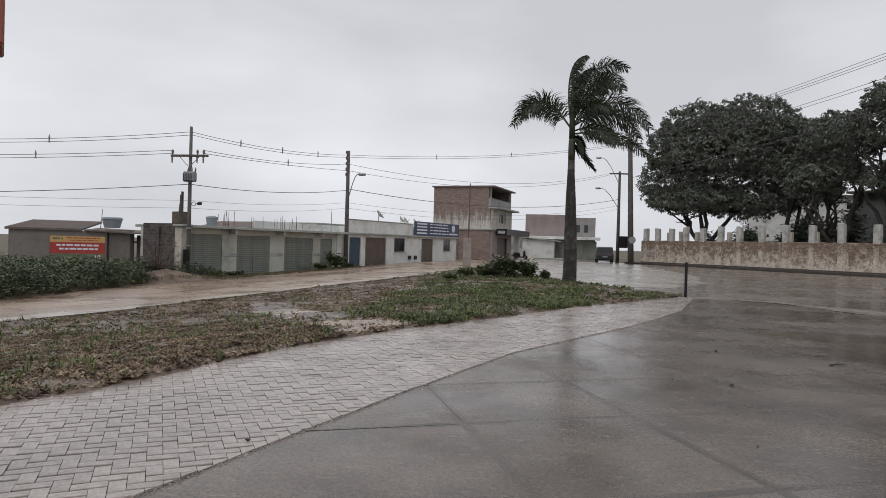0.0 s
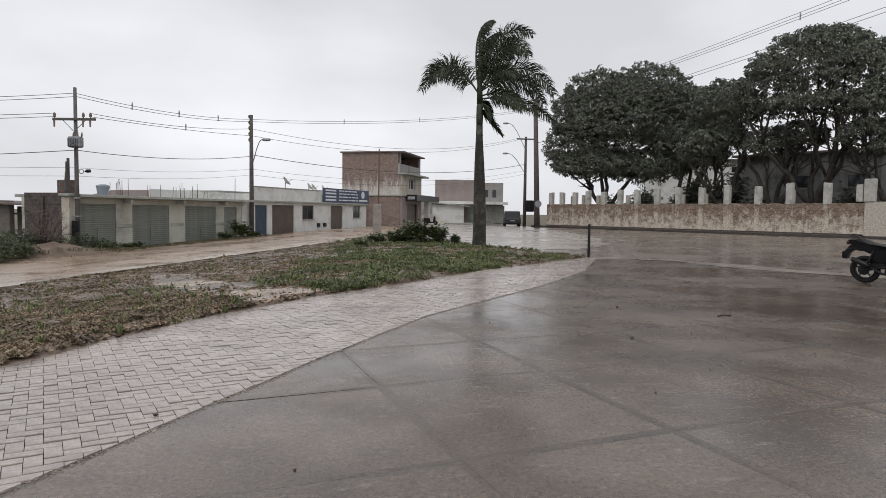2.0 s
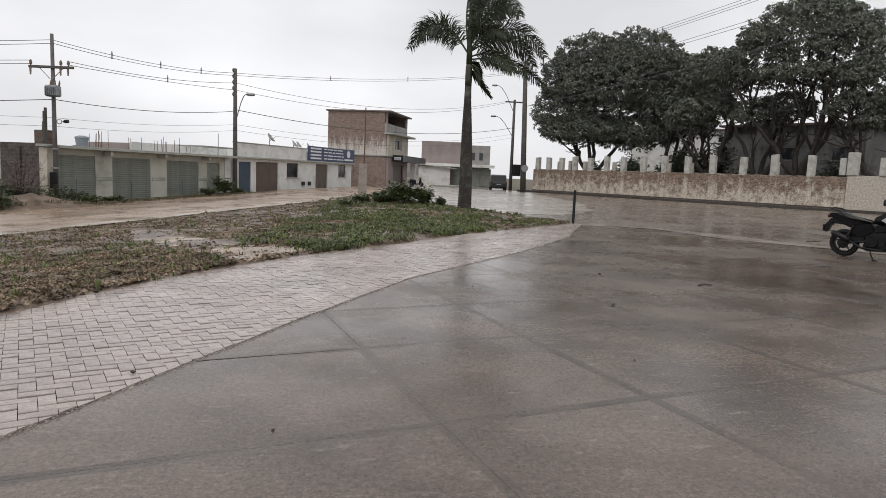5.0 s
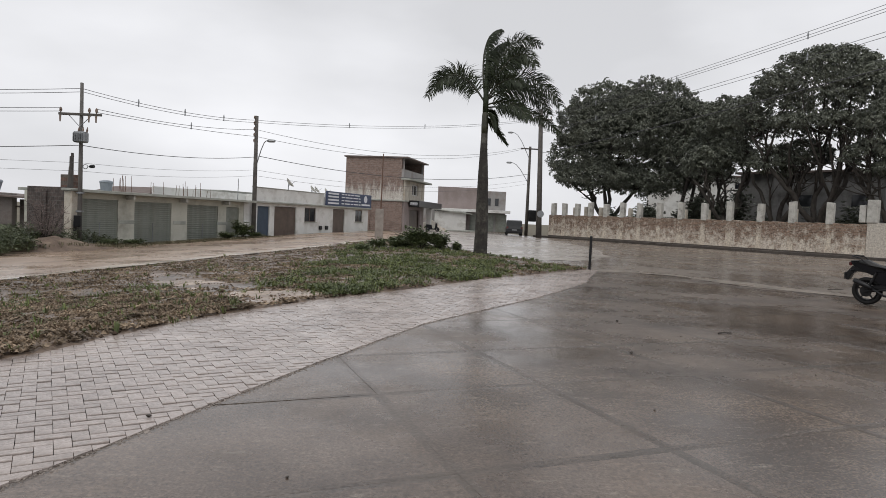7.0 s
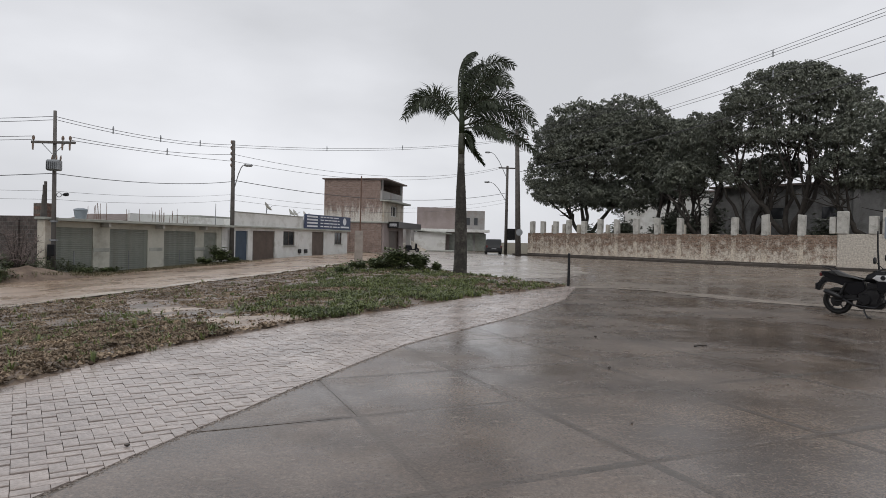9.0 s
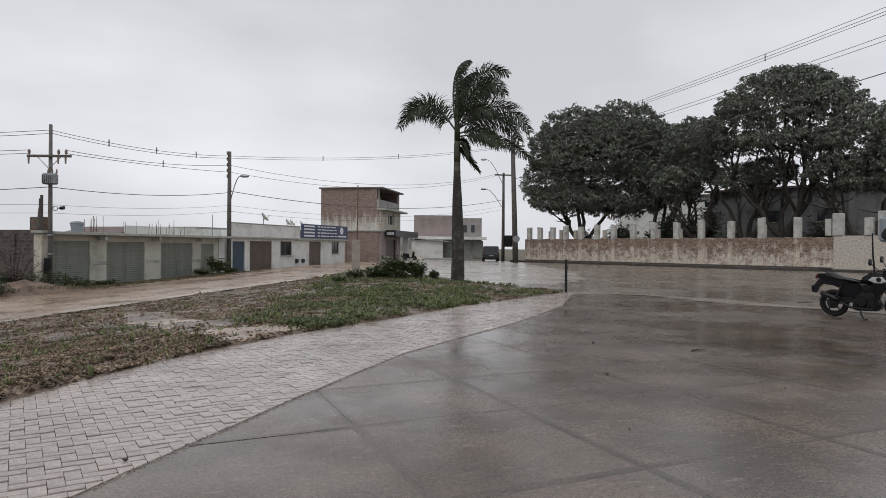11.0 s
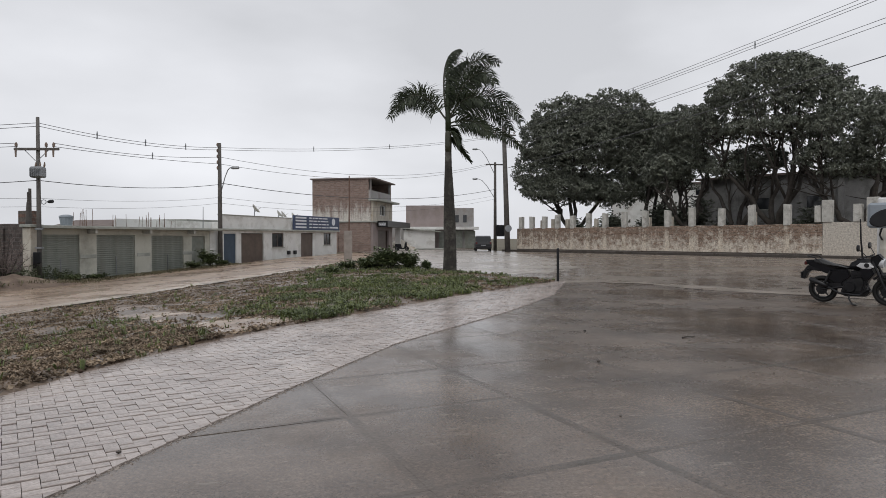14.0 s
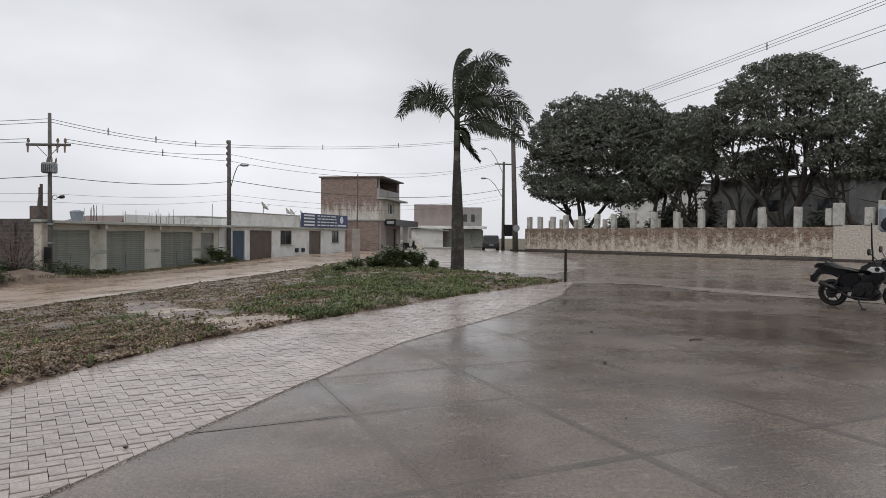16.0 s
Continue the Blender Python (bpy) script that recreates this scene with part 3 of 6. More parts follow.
part("garage_door", block(40.42, 43.28, 0.08, 0.12, -0.4, 1.82, bevel=0.01), M_DOOR_BROWN, shops, "dark brown steel garage door")
part("door", block(49.02, 51.08, 0.08, 0.12, -0.3, 1.88, bevel=0.01), M_DOOR_BROWN, shops, "dark brown steel door")
for a, b, c, d in (S_OPEN[2], S_OPEN[4]):
    w = part("window", block(a + 0.06, b - 0.06, 0.09, 0.1, c + 0.06, d - 0.06), M_GLASS, shops)
    fr = bmesh.new()
    for q in ((a, a + 0.06, c, d), (b - 0.06, b, c, d), (a + 0.06, b - 0.06, c, c + 0.06), (a + 0.06, b - 0.06, d - 0.06, d), ((a + b) / 2 - 0.03, (a + b) / 2 + 0.03, c + 0.06, d - 0.06)):
        box(fr, q[0], q[1], 0.07, 0.085, q[2], q[3])
    part("frame", fr, M_DOOR_BROWN, w)
    part("sill", block(a - 0.08, b + 0.08, -0.08, 0.0, c - 0.07, c - 0.005, bevel=0.008), M_SLAB, w)


# ---- boundary wall along the street ----
WD = Vector((14.69, -24.78, 0)).normalized()
BW = Matrix(((WD.x, -WD.y, 0, 19.13), (WD.y, WD.x, 0, 65.56), (0, 0, 1, 0), (0, 0, 0, 1)))   # x towards the camera's end, y away from the street
bwall = thing("boundary_wall", BW, "old brick boundary wall with flaking plaster and a row of pale pillars", "wall")
mw = bmesh.new()
cols = []
for i in range(118):
    x = -0.3 + 29.6 * i / 117
    h = 2.42 + 0.045 * noise.noise(Vector((x * 1.7, 3.0, 0))) + 0.035 * noise.noise(Vector((x * 6.0, 1.0, 0)))
    cols.append([mw.verts.new(p) for p in ((x, 0.0, -0.2), (x, 0.0, h - 0.05), (x, 0.04, h), (x, 0.26, h), (x, 0.3, h - 0.05), (x, 0.3, -0.2))])
for a, b in zip(cols, cols[1:]):
    for k in range(6):
        mw.faces.new((a[k], b[k], b[(k + 1) % 6], a[(k + 1) % 6]))
mw.faces.new(cols[0])
mw.faces.new(cols[-1][::-1])
bmesh.ops.recalc_face_normals(mw, faces=mw.faces)
part("masonry", mw, M_WALL_OLD, bwall, "brickwork with patches of beige plaster")
part("plinth", block(-0.3, 29.3, -0.06, -0.002, -0.2, 0.28, bevel=0.02), M_KERB, bwall)
for i, x in enumerate((0.2, 1.7, 3.4, 5.1, 7.0, 8.9, 10.8, 12.9, 15.0, 17.2, 19.4, 21.9, 24.3, 26.9)):
    top = 3.6 + 0.012 * x + 0.07 * math.sin(i * 2.7)
    pil = block(x - 0.24, x + 0.24, -0.05, 0.36, 2.34, top, bevel=0.03)
    for v in pil.verts:   # weathered, slightly leaning
        v.co += Vector((0.02 * math.sin(i * 4.1) * (v.co.z - 2.4), 0, 0.05 * math.sin(i * 1.9 + v.co.x * 5) if v.co.z > 3 else 0))
    part("pillar", pil, M_PILLAR, bwall)
    part("pilaster", block(x - 0.2, x + 0.2, -0.025, -0.002, 0.29, 2.33, bevel=0.008), M_WALL_PILASTER, bwall, "plastered pilaster streaked with dirt")
part("gate_masonry", block(29.31, 36.5, 0.0, 0.3, -0.2, 2.52, bevel=0.03), M_GATE_PLASTER, bwall, "pale plastered stretch of wall beside the gate")
for x, w, h in ((29.0, 0.2, 3.72), (29.6, 0.33, 4.1), (31.5, 0.26, 3.75), (32.4, 0.36, 4.18), (34.6, 0.26, 3.8)):
    part("gatepost", block(x - w, x + w, -0.08, 0.4, 2.524, h, bevel=0.03), M_PILLAR, bwall)
for x, h in ((1.0, 3.3), (2.5, 3.4), (4.4, 3.35), (8.0, 3.3), (13.9, 3.3), (16.1, 3.3), (23.4, 3.5)):   # posts of an inner fence line
    part("inner_post", block(x - 0.17, x + 0.17, 2.4, 2.75, -0.1, h, bevel=0.03), M_PLASTER_OLD, bwall, "weathered grey post of the inner fence")
kerb = part("kerb", block(-1.5, 40, -1.1, -0.95, -0.1, 0.2, bevel=0.03), M_KERB)
kerb.matrix_world = BW
tagged(kerb, "dark wet stone kerb along the boundary wall", "kerb", kind="structure")
walkway = part("wall_verge", block(-1.5, 40, -0.945, -0.065, -0.1, 0.17), M_DIRT)
walkway.matrix_world = BW
tagged(walkway, "narrow earth verge between kerb and wall", "pavement", kind="structure")


# ---- palm ----
RV, FV = Vector((0.986, -0.165, 0)), Vector((0.165, 0.986, 0))   # right and ahead, as the camera stands


def bez(a, b, c, t):
    return a * (1 - t) ** 2 + b * (2 * t * (1 - t)) + c * t * t


palm = thing("palm_tree", pose(4.78, 27.15, -0.02), "tall royal palm with wind-bent dark green fronds on the island", "palm tree")
tr = bmesh.new()
tube(tr, [(0, 0, -0.1), (0.01, 0, 0.15), (0.02, 0, 0.9), (0.0, 0, 2.2), (-0.03, 0, 3.6), (-0.05, 0, 4.6), (-0.05, 0, 5.2)], [0.33, 0.3, 0.28, 0.26, 0.21, 0.155, 0.14], 16)
part("trunk", tr, M_PALM_TRUNK, palm, "grey ringed trunk, swollen at the foot", smooth=True)
rings = bmesh.new()
for i in range(20):
    z = 0.3 + i * 0.235
    r = float(np.interp(z, [0.15, 0.9, 2.2, 3.6, 4.6, 5.2], [0.3, 0.28, 0.26, 0.21, 0.155, 0.14])) + 0.004
    x = float(np.interp(z, [0.9, 2.2, 3.6, 5.2], [0.02, 0.0, -0.03, -0.05]))
    tube(rings, [(x, 0, z - 0.012), (x, 0, z + 0.012)], [r, r], 14)
tagged(part("leaf_scar", rings, M_PALM_TRUNK, palm), kind="stuff")
part("crownshaft", tube(bmesh.new(), [(-0.05, 0, 5.2), (-0.05, 0, 5.5), (-0.05, 0, 6.0), (-0.04, 0, 6.3)], [0.14, 0.15, 0.14, 0.08], 12), M_PALM_SHAFT, palm, "smooth olive crownshaft", smooth=True)
part("spear_leaf", tube(bmesh.new(), [(-0.05, 0, 6.1), (-0.06, 0, 6.7), (-0.07, 0, 7.6), (-0.07, 0, 8.5), (-0.05, 0, 9.3)], [0.13, 0.12, 0.09, 0.06, 0.015], 8), M_FROND, palm, "upright unopened spear leaf", smooth=True)


def frond(p0, p1, p2, width=0.62, seed=0, depth=0.0, pairs=112):
    """A frond whose midrib bends from p0 over p1 to p2 (right, up), with leaflets that trail downwind."""
    rnd = random.Random(seed)
    at3 = lambda p, k: RV * p[0] + Vector((0, 0, p[1])) + FV * depth * k
    a, b, c = at3(p0, 0.0), at3(p1, 0.6), at3(p2, 1.0)
    base = Vector((-0.06, 0, 5.9))
    bm = tube(bmesh.new(), [base + bez(a, b, c, t / 10) for t in range(11)], [0.04 - 0.0032 * t for t in range(11)], 5)
    rib = part("midrib", bm, M_PALM_SHAFT)
    vs, fs = [], []
    wind = RV * 0.75 + Vector((0, 0, -0.25))
    for i in range(pairs):
        t = 0.12 + 0.88 * i / (pairs - 1)
        p = base + bez(a, b, c, t)
        d = (bez(a, b, c, min(1, t + 0.02)) - bez(a, b, c, t - 0.02)).normalized()
        ln = 1.3 * width * (0.45 + 1.1 * math.sin(math.pi * min(1, t * 0.78 + 0.2))) * rnd.uniform(0.8, 1.1)
        side = d.cross(FV).normalized()
        for s in (-1, 1):
            lee = s if abs(p2[0]) > 1.0 or (side * s).dot(RV) > -0.1 else s * -0.35
            jit = Vector((rnd.gauss(0, 0.2), rnd.gauss(0, 0.2), rnd.gauss(0, 0.2)))
            gust = 0.1 if p2[0] < -1 else rnd.uniform(0.15, 0.45)
            out = (side * lee * 0.8 + FV * rnd.uniform(-0.4, 0.4) + d * 0.5 + wind * gust + Vector((0, 0, -0.34)) + jit).normalized()
            q1 = p + out * ln * 0.55
            q2 = q1 + (out + wind * gust + Vector((0, 0, -0.75))).normalized() * ln * 0.5
            n = out.cross(d).normalized()
            k = len(vs)
            w = out.cross(n).normalized() * 0.017
            vs += [p - w * 0.6, p + w * 0.6, q1 + w, q1 - w, q2]
            fs += [(k, k + 1, k + 2, k + 3), (k + 3, k + 2, k + 4)]
    ob = raw("frond", [tuple(v) for v in vs], fs, M_FROND, palm)
    rib.parent = ob
    return ob


FRONDS = [((-0.05, 0.65), (-1.5, 2.95), (-2.5, 0.85), 0.42, 0.3), ((-0.05, 0.8), (-0.5, 3.6), (0.52, 3.72), 0.3, 0.0), ((0, 0.8), (-0.35, 3.0), (0.85, 3.3), 0.3, 0.3),
          ((-0.05, 0.65), (-1.35, 2.5), (-2.2, 1.1), 0.36, -0.3),
          ((0, 0.9), (0.64, 4.0), (2.2, 3.25), 0.36, 0.4), ((0, 0.9), (0.75, 3.3), (1.45, 2.5), 0.42, 0.7), ((0, 0.9), (1.2, 3.5), (1.97, 2.05), 0.4, -0.8),
          ((0, 0.7), (1.8, 2.8), (3.15, 0.65), 0.46, 0.2), ((0, 0.7), (1.85, 2.1), (2.75, 0.35), 0.42, 0.7),
          ((0, 0.4), (1.8, 0.75), (3.15, -0.45), 0.3, 0.4), ((0, 0.5), (1.2, 0.95), (1.77, -0.12), 0.36, -0.6), ((0, 0.7), (0.75, 2.0), (1.45, 1.2), 0.32, -1.0),
          ((0, 0.1), (0.05, -0.15), (0.95, -1.1), 0.28, 0.2), ((0, 0.2), (0.25, 0.1), (0.4, -0.6), 0.18, -0.3),
          ((0, 0.3), (0.35, 0.35), (0.45, -0.5), 0.2, 0.3)]
for i, (a, b, c, w, dp) in enumerate(FRONDS):
    frond(a, b, c, w, i + 3, dp)


# ---- mango trees behind the wall ----
def mango(x, y, trunk_h, lobes, leaves, label, seed, lean=(0, 0), spread=0.5, fork=3, airy=0.8):
    """Trunk and limbs that reach into the lobes of the crown; the crown is made of whorls of long leaves."""
    rnd = np.random.default_rng(seed)
    tree = thing("mango_tree", pose(x, y, 0), label, "tree", "mango trees behind the wall")
    bm = bmesh.new()
    top = Vector((lean[0], lean[1], trunk_h))
    tube(bm, [(0, 0, -0.2), (0.02, 0, 0.6), tuple(top * 0.6), tuple(top)], [0.5, 0.4, 0.34, 0.3], 10)
    part("trunk", bm, M_BARK, tree, smooth=True)
    mains = []
    for k in range(4):   # heavy limbs that leave the trunk at different heights and twist outwards
        cx, cd, cz, rx, rd, rz = lobes[k % len(lobes)]
        a = 2 * math.pi * (k + rnd.uniform(-0.3, 0.3)) / 4
        aim = RV * (cx * 0.8 + spread * rx * math.cos(a)) + FV * (cd * 0.8 + spread * rd * math.sin(a)) + Vector((0, 0, max(trunk_h + 1.6, cz - 0.75 * rz)))
        foot = top * rnd.uniform(0.45, 1.0)
        mid = foot.lerp(aim, 0.5) + Vector((rnd.normal() * 0.4, rnd.normal() * 0.4, -rnd.uniform(0.2, 0.9)))
        wob = [Vector((rnd.normal() * 0.2, rnd.normal() * 0.2, rnd.normal() * 0.12)) * math.sin(math.pi * t / 8) for t in range(9)]
        pts = [bez(foot, mid, aim, t / 8) + wob[t] for t in range(9)]
        mains.append(pts)
        part("limb", tube(bmesh.new(), [tuple(p) for p in pts], [0.25 - 0.018 * t for t in range(9)], 8), M_BARK, tree, smooth=True)
    for cx, cd, cz, rx, rd, rz in lobes:
        for k in range(fork):
            a = rnd.uniform(0, 2 * math.pi)
            q = RV * (cx + spread * rx * math.cos(a)) + FV * (cd + spread * rd * math.sin(a)) + Vector((0, 0, cz + rz * rnd.uniform(-0.3, 0.5)))
            near_ = min(mains, key=lambda m: (m[-1] - q).length)
            foot = near_[int(rnd.integers(3, 9))]
            mid = foot.lerp(q, 0.5) + Vector((rnd.normal() * 0.5, rnd.normal() * 0.5, rnd.uniform(-0.7, 0.2)))
            wob = [Vector((rnd.normal() * 0.18, rnd.normal() * 0.18, rnd.normal() * 0.1)) * math.sin(math.pi * t / 6) for t in range(7)]
            pts = [bez(foot, mid, q, t / 6) + wob[t] for t in range(7)]
            limb = tube(bmesh.new(), [tuple(p) for p in pts], [0.12 - 0.015 * t for t in range(7)], 6)
            for s in (1, 2, 3, 4):   # side branches
                e = pts[s] + Vector((rnd.normal() * 1.2, rnd.normal() * 1.2, rnd.uniform(-0.1, 1.6)))
                m2 = pts[s].lerp(e, 0.5) + Vector((rnd.normal() * 0.3, rnd.normal() * 0.3, -0.2))
                tube(limb, [tuple(bez(pts[s], m2, e, t / 4)) for t in range(5)], [0.06 - 0.011 * t for t in range(5)], 5)
            part("branch", limb, M_BARK, tree, smooth=True)
    area = np.array([l[3] * l[5] + l[3] * l[4] + l[4] * l[5] for l in lobes])
    whorls = leaves // 8
    pick = rnd.choice(len(lobes), whorls, p=area / area.sum())
    L = np.array(lobes)[pick]
    d = rnd.normal(size=(whorls, 3))
    d /= np.linalg.norm(d, axis=1)[:, None]
    keep = (d[:, 2] > 0.0) | (rnd.random(whorls) < airy)   # the underside lets the sky through
    d, L, whorls = d[keep], L[keep], int(keep.sum())
    low = d[:, 2] < -0.35
    d[low, 2] *= rnd.uniform(0.2, 0.9, low.sum())
    bumps = np.array([noise.noise(Vector((v[0] * 2.6, v[1] * 2.6, v[2] * 2.6 + seed))) + 0.6 * noise.noise(Vector((v[0] * 7, v[1] * 7, v[2] * 7 + seed))) for v in d])
    rad = (0.93 + 0.22 * bumps) * np.where(rnd.random(whorls) < 0.75, rnd.uniform(0.88, 1.02, whorls), rnd.uniform(0.45, 0.9, whorls))
    loc = L[:, :3] + d * L[:, 3:] * 1.08 * rad[:, None]
    c = loc[:, :1] * np.array(RV) + loc[:, 1:2] * np.array(FV) + loc[:, 2:] * np.array([0, 0, 1.0])
    c = np.repeat(c, 12, axis=0)
    n = len(c)
    az = rnd.uniform(0, 2 * math.pi, n)
    el = rnd.uniform(-1.0, 0.35, n)
    out = np.stack([np.cos(az) * np.cos(el), np.sin(az) * np.cos(el), np.sin(el)], 1)
    ln = rnd.uniform(0.17, 0.31, n)[:, None]
    side = np.cross(out, rnd.normal(size=(n, 3)))
    side /= np.linalg.norm(side, axis=1)[:, None]
    side *= rnd.uniform(0.045, 0.075, n)[:, None]
    start = c + out * 0.04 + rnd.normal(size=(n, 3)) * 0.05
    v = np.stack([start, start + out * ln * 0.5 + side, start + out * ln + np.array([0, 0, -0.06]), start + out * ln * 0.5 - side], 1).reshape(-1, 3)
    me = bpy.data.meshes.new("crown")
    me.from_pydata(v.tolist(), [], np.arange(4 * n).reshape(-1, 4).tolist())
    me.materials.append(M_LEAF)
    crown = new("crown", me)
    crown.parent = tree
    tagged(crown, "dense dark green crown of long drooping leaves")
    return tree


mango(24.9, 65.4, 2.2, [(1.7, -0.4, 11.0, 5.7, 4.9, 4.5), (-3.0, 0.5, 8.3, 3.1, 2.6, 2.8), (4.2, -1.0, 13.2, 4.5, 3.8, 3.7), (-0.6, 0.1, 13.1, 3.7, 3.1, 3.5), (-2.5, 0.3, 11.4, 3.0, 2.7, 3.2), (6.2, -1.5, 10.5, 3.1, 2.6, 4.5), (-0.6, 0.1, 6.6, 4.7, 4.0, 1.9), (4.0, -0.9, 6.3, 4.4, 3.6, 1.9)], 105000, "large round mango tree with a dense dark crown behind the wall", 11, fork=2)
mango(31.1, 60.5, 2.0, [(0.2, -0.1, 8.2, 2.8, 2.4, 2.5), (2.2, -0.8, 10.4, 2.8, 2.4, 3.0), (1.2, -0.4, 11.8, 2.2, 1.9, 2.4), (1.8, 0.5, 7.0, 3.0, 2.2, 1.3)], 30000, "mango tree with several slim leaning trunks", 12, lean=(0.5, 0), spread=0.7, airy=0.25)
mango(32.2, 54.2, 2.0, [(-0.2, 0.1, 10.4, 2.9, 2.4, 3.0), (-0.6, 0.2, 8.1, 2.6, 2.2, 1.5), (-2.0, 0.7, 7.4, 2.0, 1.7, 1.7)], 27000, "mango tree with an open fan of forking limbs", 13, spread=0.8, airy=0.28)
mango(36.0, 48.0, 2.4, [(-0.1, 0.1, 13.0, 4.9, 4.0, 3.6), (2.7, -1.4, 12.2, 3.4, 2.7, 3.2), (-3.1, 1.4, 11.6, 3.0, 2.4, 2.9), (0.3, -0.2, 10.3, 4.6, 4.0, 1.0), (0.9, 0.3, 15.2, 3.0, 2.6, 1.6)], 46000, "tall broad mango tree with gaps among its lower limbs", 14, spread=0.8, fork=4, airy=0.22)
mango(39.2, 42.7, 2.4, [(0.2, -0.1, 9.5, 3.9, 3.3, 2.9), (2.2, -1.5, 8.6, 3.3, 2.8, 2.9), (-1.6, 1.0, 7.6, 2.6, 2.2, 1.2), (0.4, 0, 6.6, 3.2, 2.0, 0.8)], 32000, "mango tree with low spreading limbs near the gate", 15, spread=0.8, fork=4, airy=0.28)
mango(34.6, 50.6, 1.8, [(-0.6, 0, 7.6, 2.4, 2.0, 1.4), (1.6, 0, 8.2, 2.4, 2.0, 1.4)], 7000, "slender mango tree with sparse low foliage", 16, spread=0.8)


# ---- poles and cables ----
def pole(name, x, y, top, r0, r1, mat, label, lean=(0.0, 0.0)):
    z0 = ground_z(x, y)
    e = thing(name, pose(x, y, z0), label, "utility pole", "utility poles")
    part("shaft", tube(bmesh.new(), [(0, 0, -0.3), (lean[0] * 0.5, lean[1] * 0.5, (top - z0) / 2), (lean[0], lean[1], top - z0)], [r0, (r0 + r1) / 2, r1], 10), mat, e, smooth=True)
    return e, z0


def insulator(parent, x, y, z):
    bm = tube(bmesh.new(), [(x, y, z), (x, y, z + 0.05), (x, y, z + 0.06), (x, y, z + 0.12), (x, y, z + 0.13), (x, y, z + 0.2), (x, y, z + 0.26)], [0.03, 0.03, 0.07, 0.06, 0.075, 0.06, 0.025], 8)
    return part("insulator", bm, M_CERAMIC, parent)


def street_lamp_arm(parent, z, reach, rise, side, drop=0.0):
    d = RV * side
    pts = [Vector((0, 0, z)) + d * (reach * t) + Vector((0, 0, rise * math.sin(t * math.pi / 2) ** 1.1)) for t in (0, 0.25, 0.5, 0.75, 0.92, 1.0)]
    arm = part("lamp_arm", tube(bmesh.new(), pts, 0.035, 6), M_METAL, parent)
    e = pts[-1]
    head = tube(bmesh.new(), [tuple(e), tuple(e + d * 0.18 + Vector((0, 0, 0.01))), tuple(e + d * 0.55), tuple(e + d * 0.62)], [0.05, 0.12, 0.1, 0.03], 8)
    part("lamp_head", head, M_METAL, arm, "grey cobra-head street light")
    return arm


P1 = (-14.02, 33.18)
P2 = (-8.0, 46.3)
P3 = (17.45, 64.0)
P4 = (18.0, 71.5)
P0 = (-40.0, 27.0)
P5 = (26.2, 10.2)
pole1, z1 = pole("utility_pole", *P1, 7.25, 0.115, 0.075, M_POLE, "grey concrete utility pole with crossarm and transformer by the garage")
pole1.rotation_euler = (0, 0, 0)
za = 5.72 - z1
arm_dir = pose(0, 0, za, 0, 0, -8)
part("crossarm", block(-1.05, 1.05, -0.16, -0.06, -0.06, 0.06, bevel=0.015, m=arm_dir), M_WOOD_POLE, pole1, "dark timber crossarm")
for s in (-1, 1):
    part("arm_brace", rod(arm_dir @ Vector((0.55 * s, -0.11, -0.05)), arm_dir @ Vector((0.05 * s, -0.13, -0.55)), 0.018), M_METAL, pole1)
for x in (-0.95, 0.45, 0.8):
    insulator(pole1, *(arm_dir @ Vector((x, -0.11, 0.06))))
    part("fuse_cutout", tube(bmesh.new(), [arm_dir @ Vector((x, -0.15, -0.07)), arm_dir @ Vector((x + 0.03, -0.2, -0.38))], [0.05, 0.035], 6), M_CERAMIC, pole1)
tz = 4.6 - z1
tank = bmesh.new()
box(tank, 0.08, 0.68, -0.52, -0.1, tz - 0.26, tz + 0.26, bevel=0.06, m=pose(-0.2, 0, 0, 0, 0, -8))
trafo = part("transformer", tank, M_METAL, pole1, "grey oil-filled transformer tank")
for i in range(6):
    part("cooling_fin", block(0.14 + i * 0.09, 0.155 + i * 0.09, -0.57, -0.51, tz - 0.2, tz + 0.16, m=pose(-0.2, 0, 0, 0, 0, -8)), M_METAL, trafo)
for i in range(3):
    x = 0.0 + 0.19 * i
    part("bushing", tube(bmesh.new(), [(x, -0.3, tz + 0.24), (x + 0.02, -0.3, tz + 0.36), (x + 0.03, -0.3, tz + 0.5)], [0.04, 0.045, 0.015], 7), M_CERAMIC, trafo)
for zz in (1.7, 2.6):
    part("pole_band", tube(bmesh.new(), [(0, 0, zz - 0.04), (0, 0, zz + 0.04)], 0.18, 10), M_METAL, pole1)
lampb = part("flood_lamp", tube(bmesh.new(), [(0.42, -0.1, 3.22 - z1), (0.52, -0.12, 3.24 - z1), (0.68, -0.15, 3.25 - z1)], [0.03, 0.085, 0.085], 8), M_DARK, pole1, "small dark lamp on a ring bracket")
ringb = bmesh.new()
tube(ringb, [(0.26 + 0.11 * math.cos(a / 8 * 2 * math.pi), -0.1, 3.22 - z1 + 0.11 * math.sin(a / 8 * 2 * math.pi)) for a in range(9)], 0.02, 5)
part("bracket_ring", ringb, M_METAL, lampb)
part("meter_box", block(-0.16, 0.16, -0.3, -0.12, 0.95, 1.5, bevel=0.02), M_DARK, pole1, "dark electricity meter box")

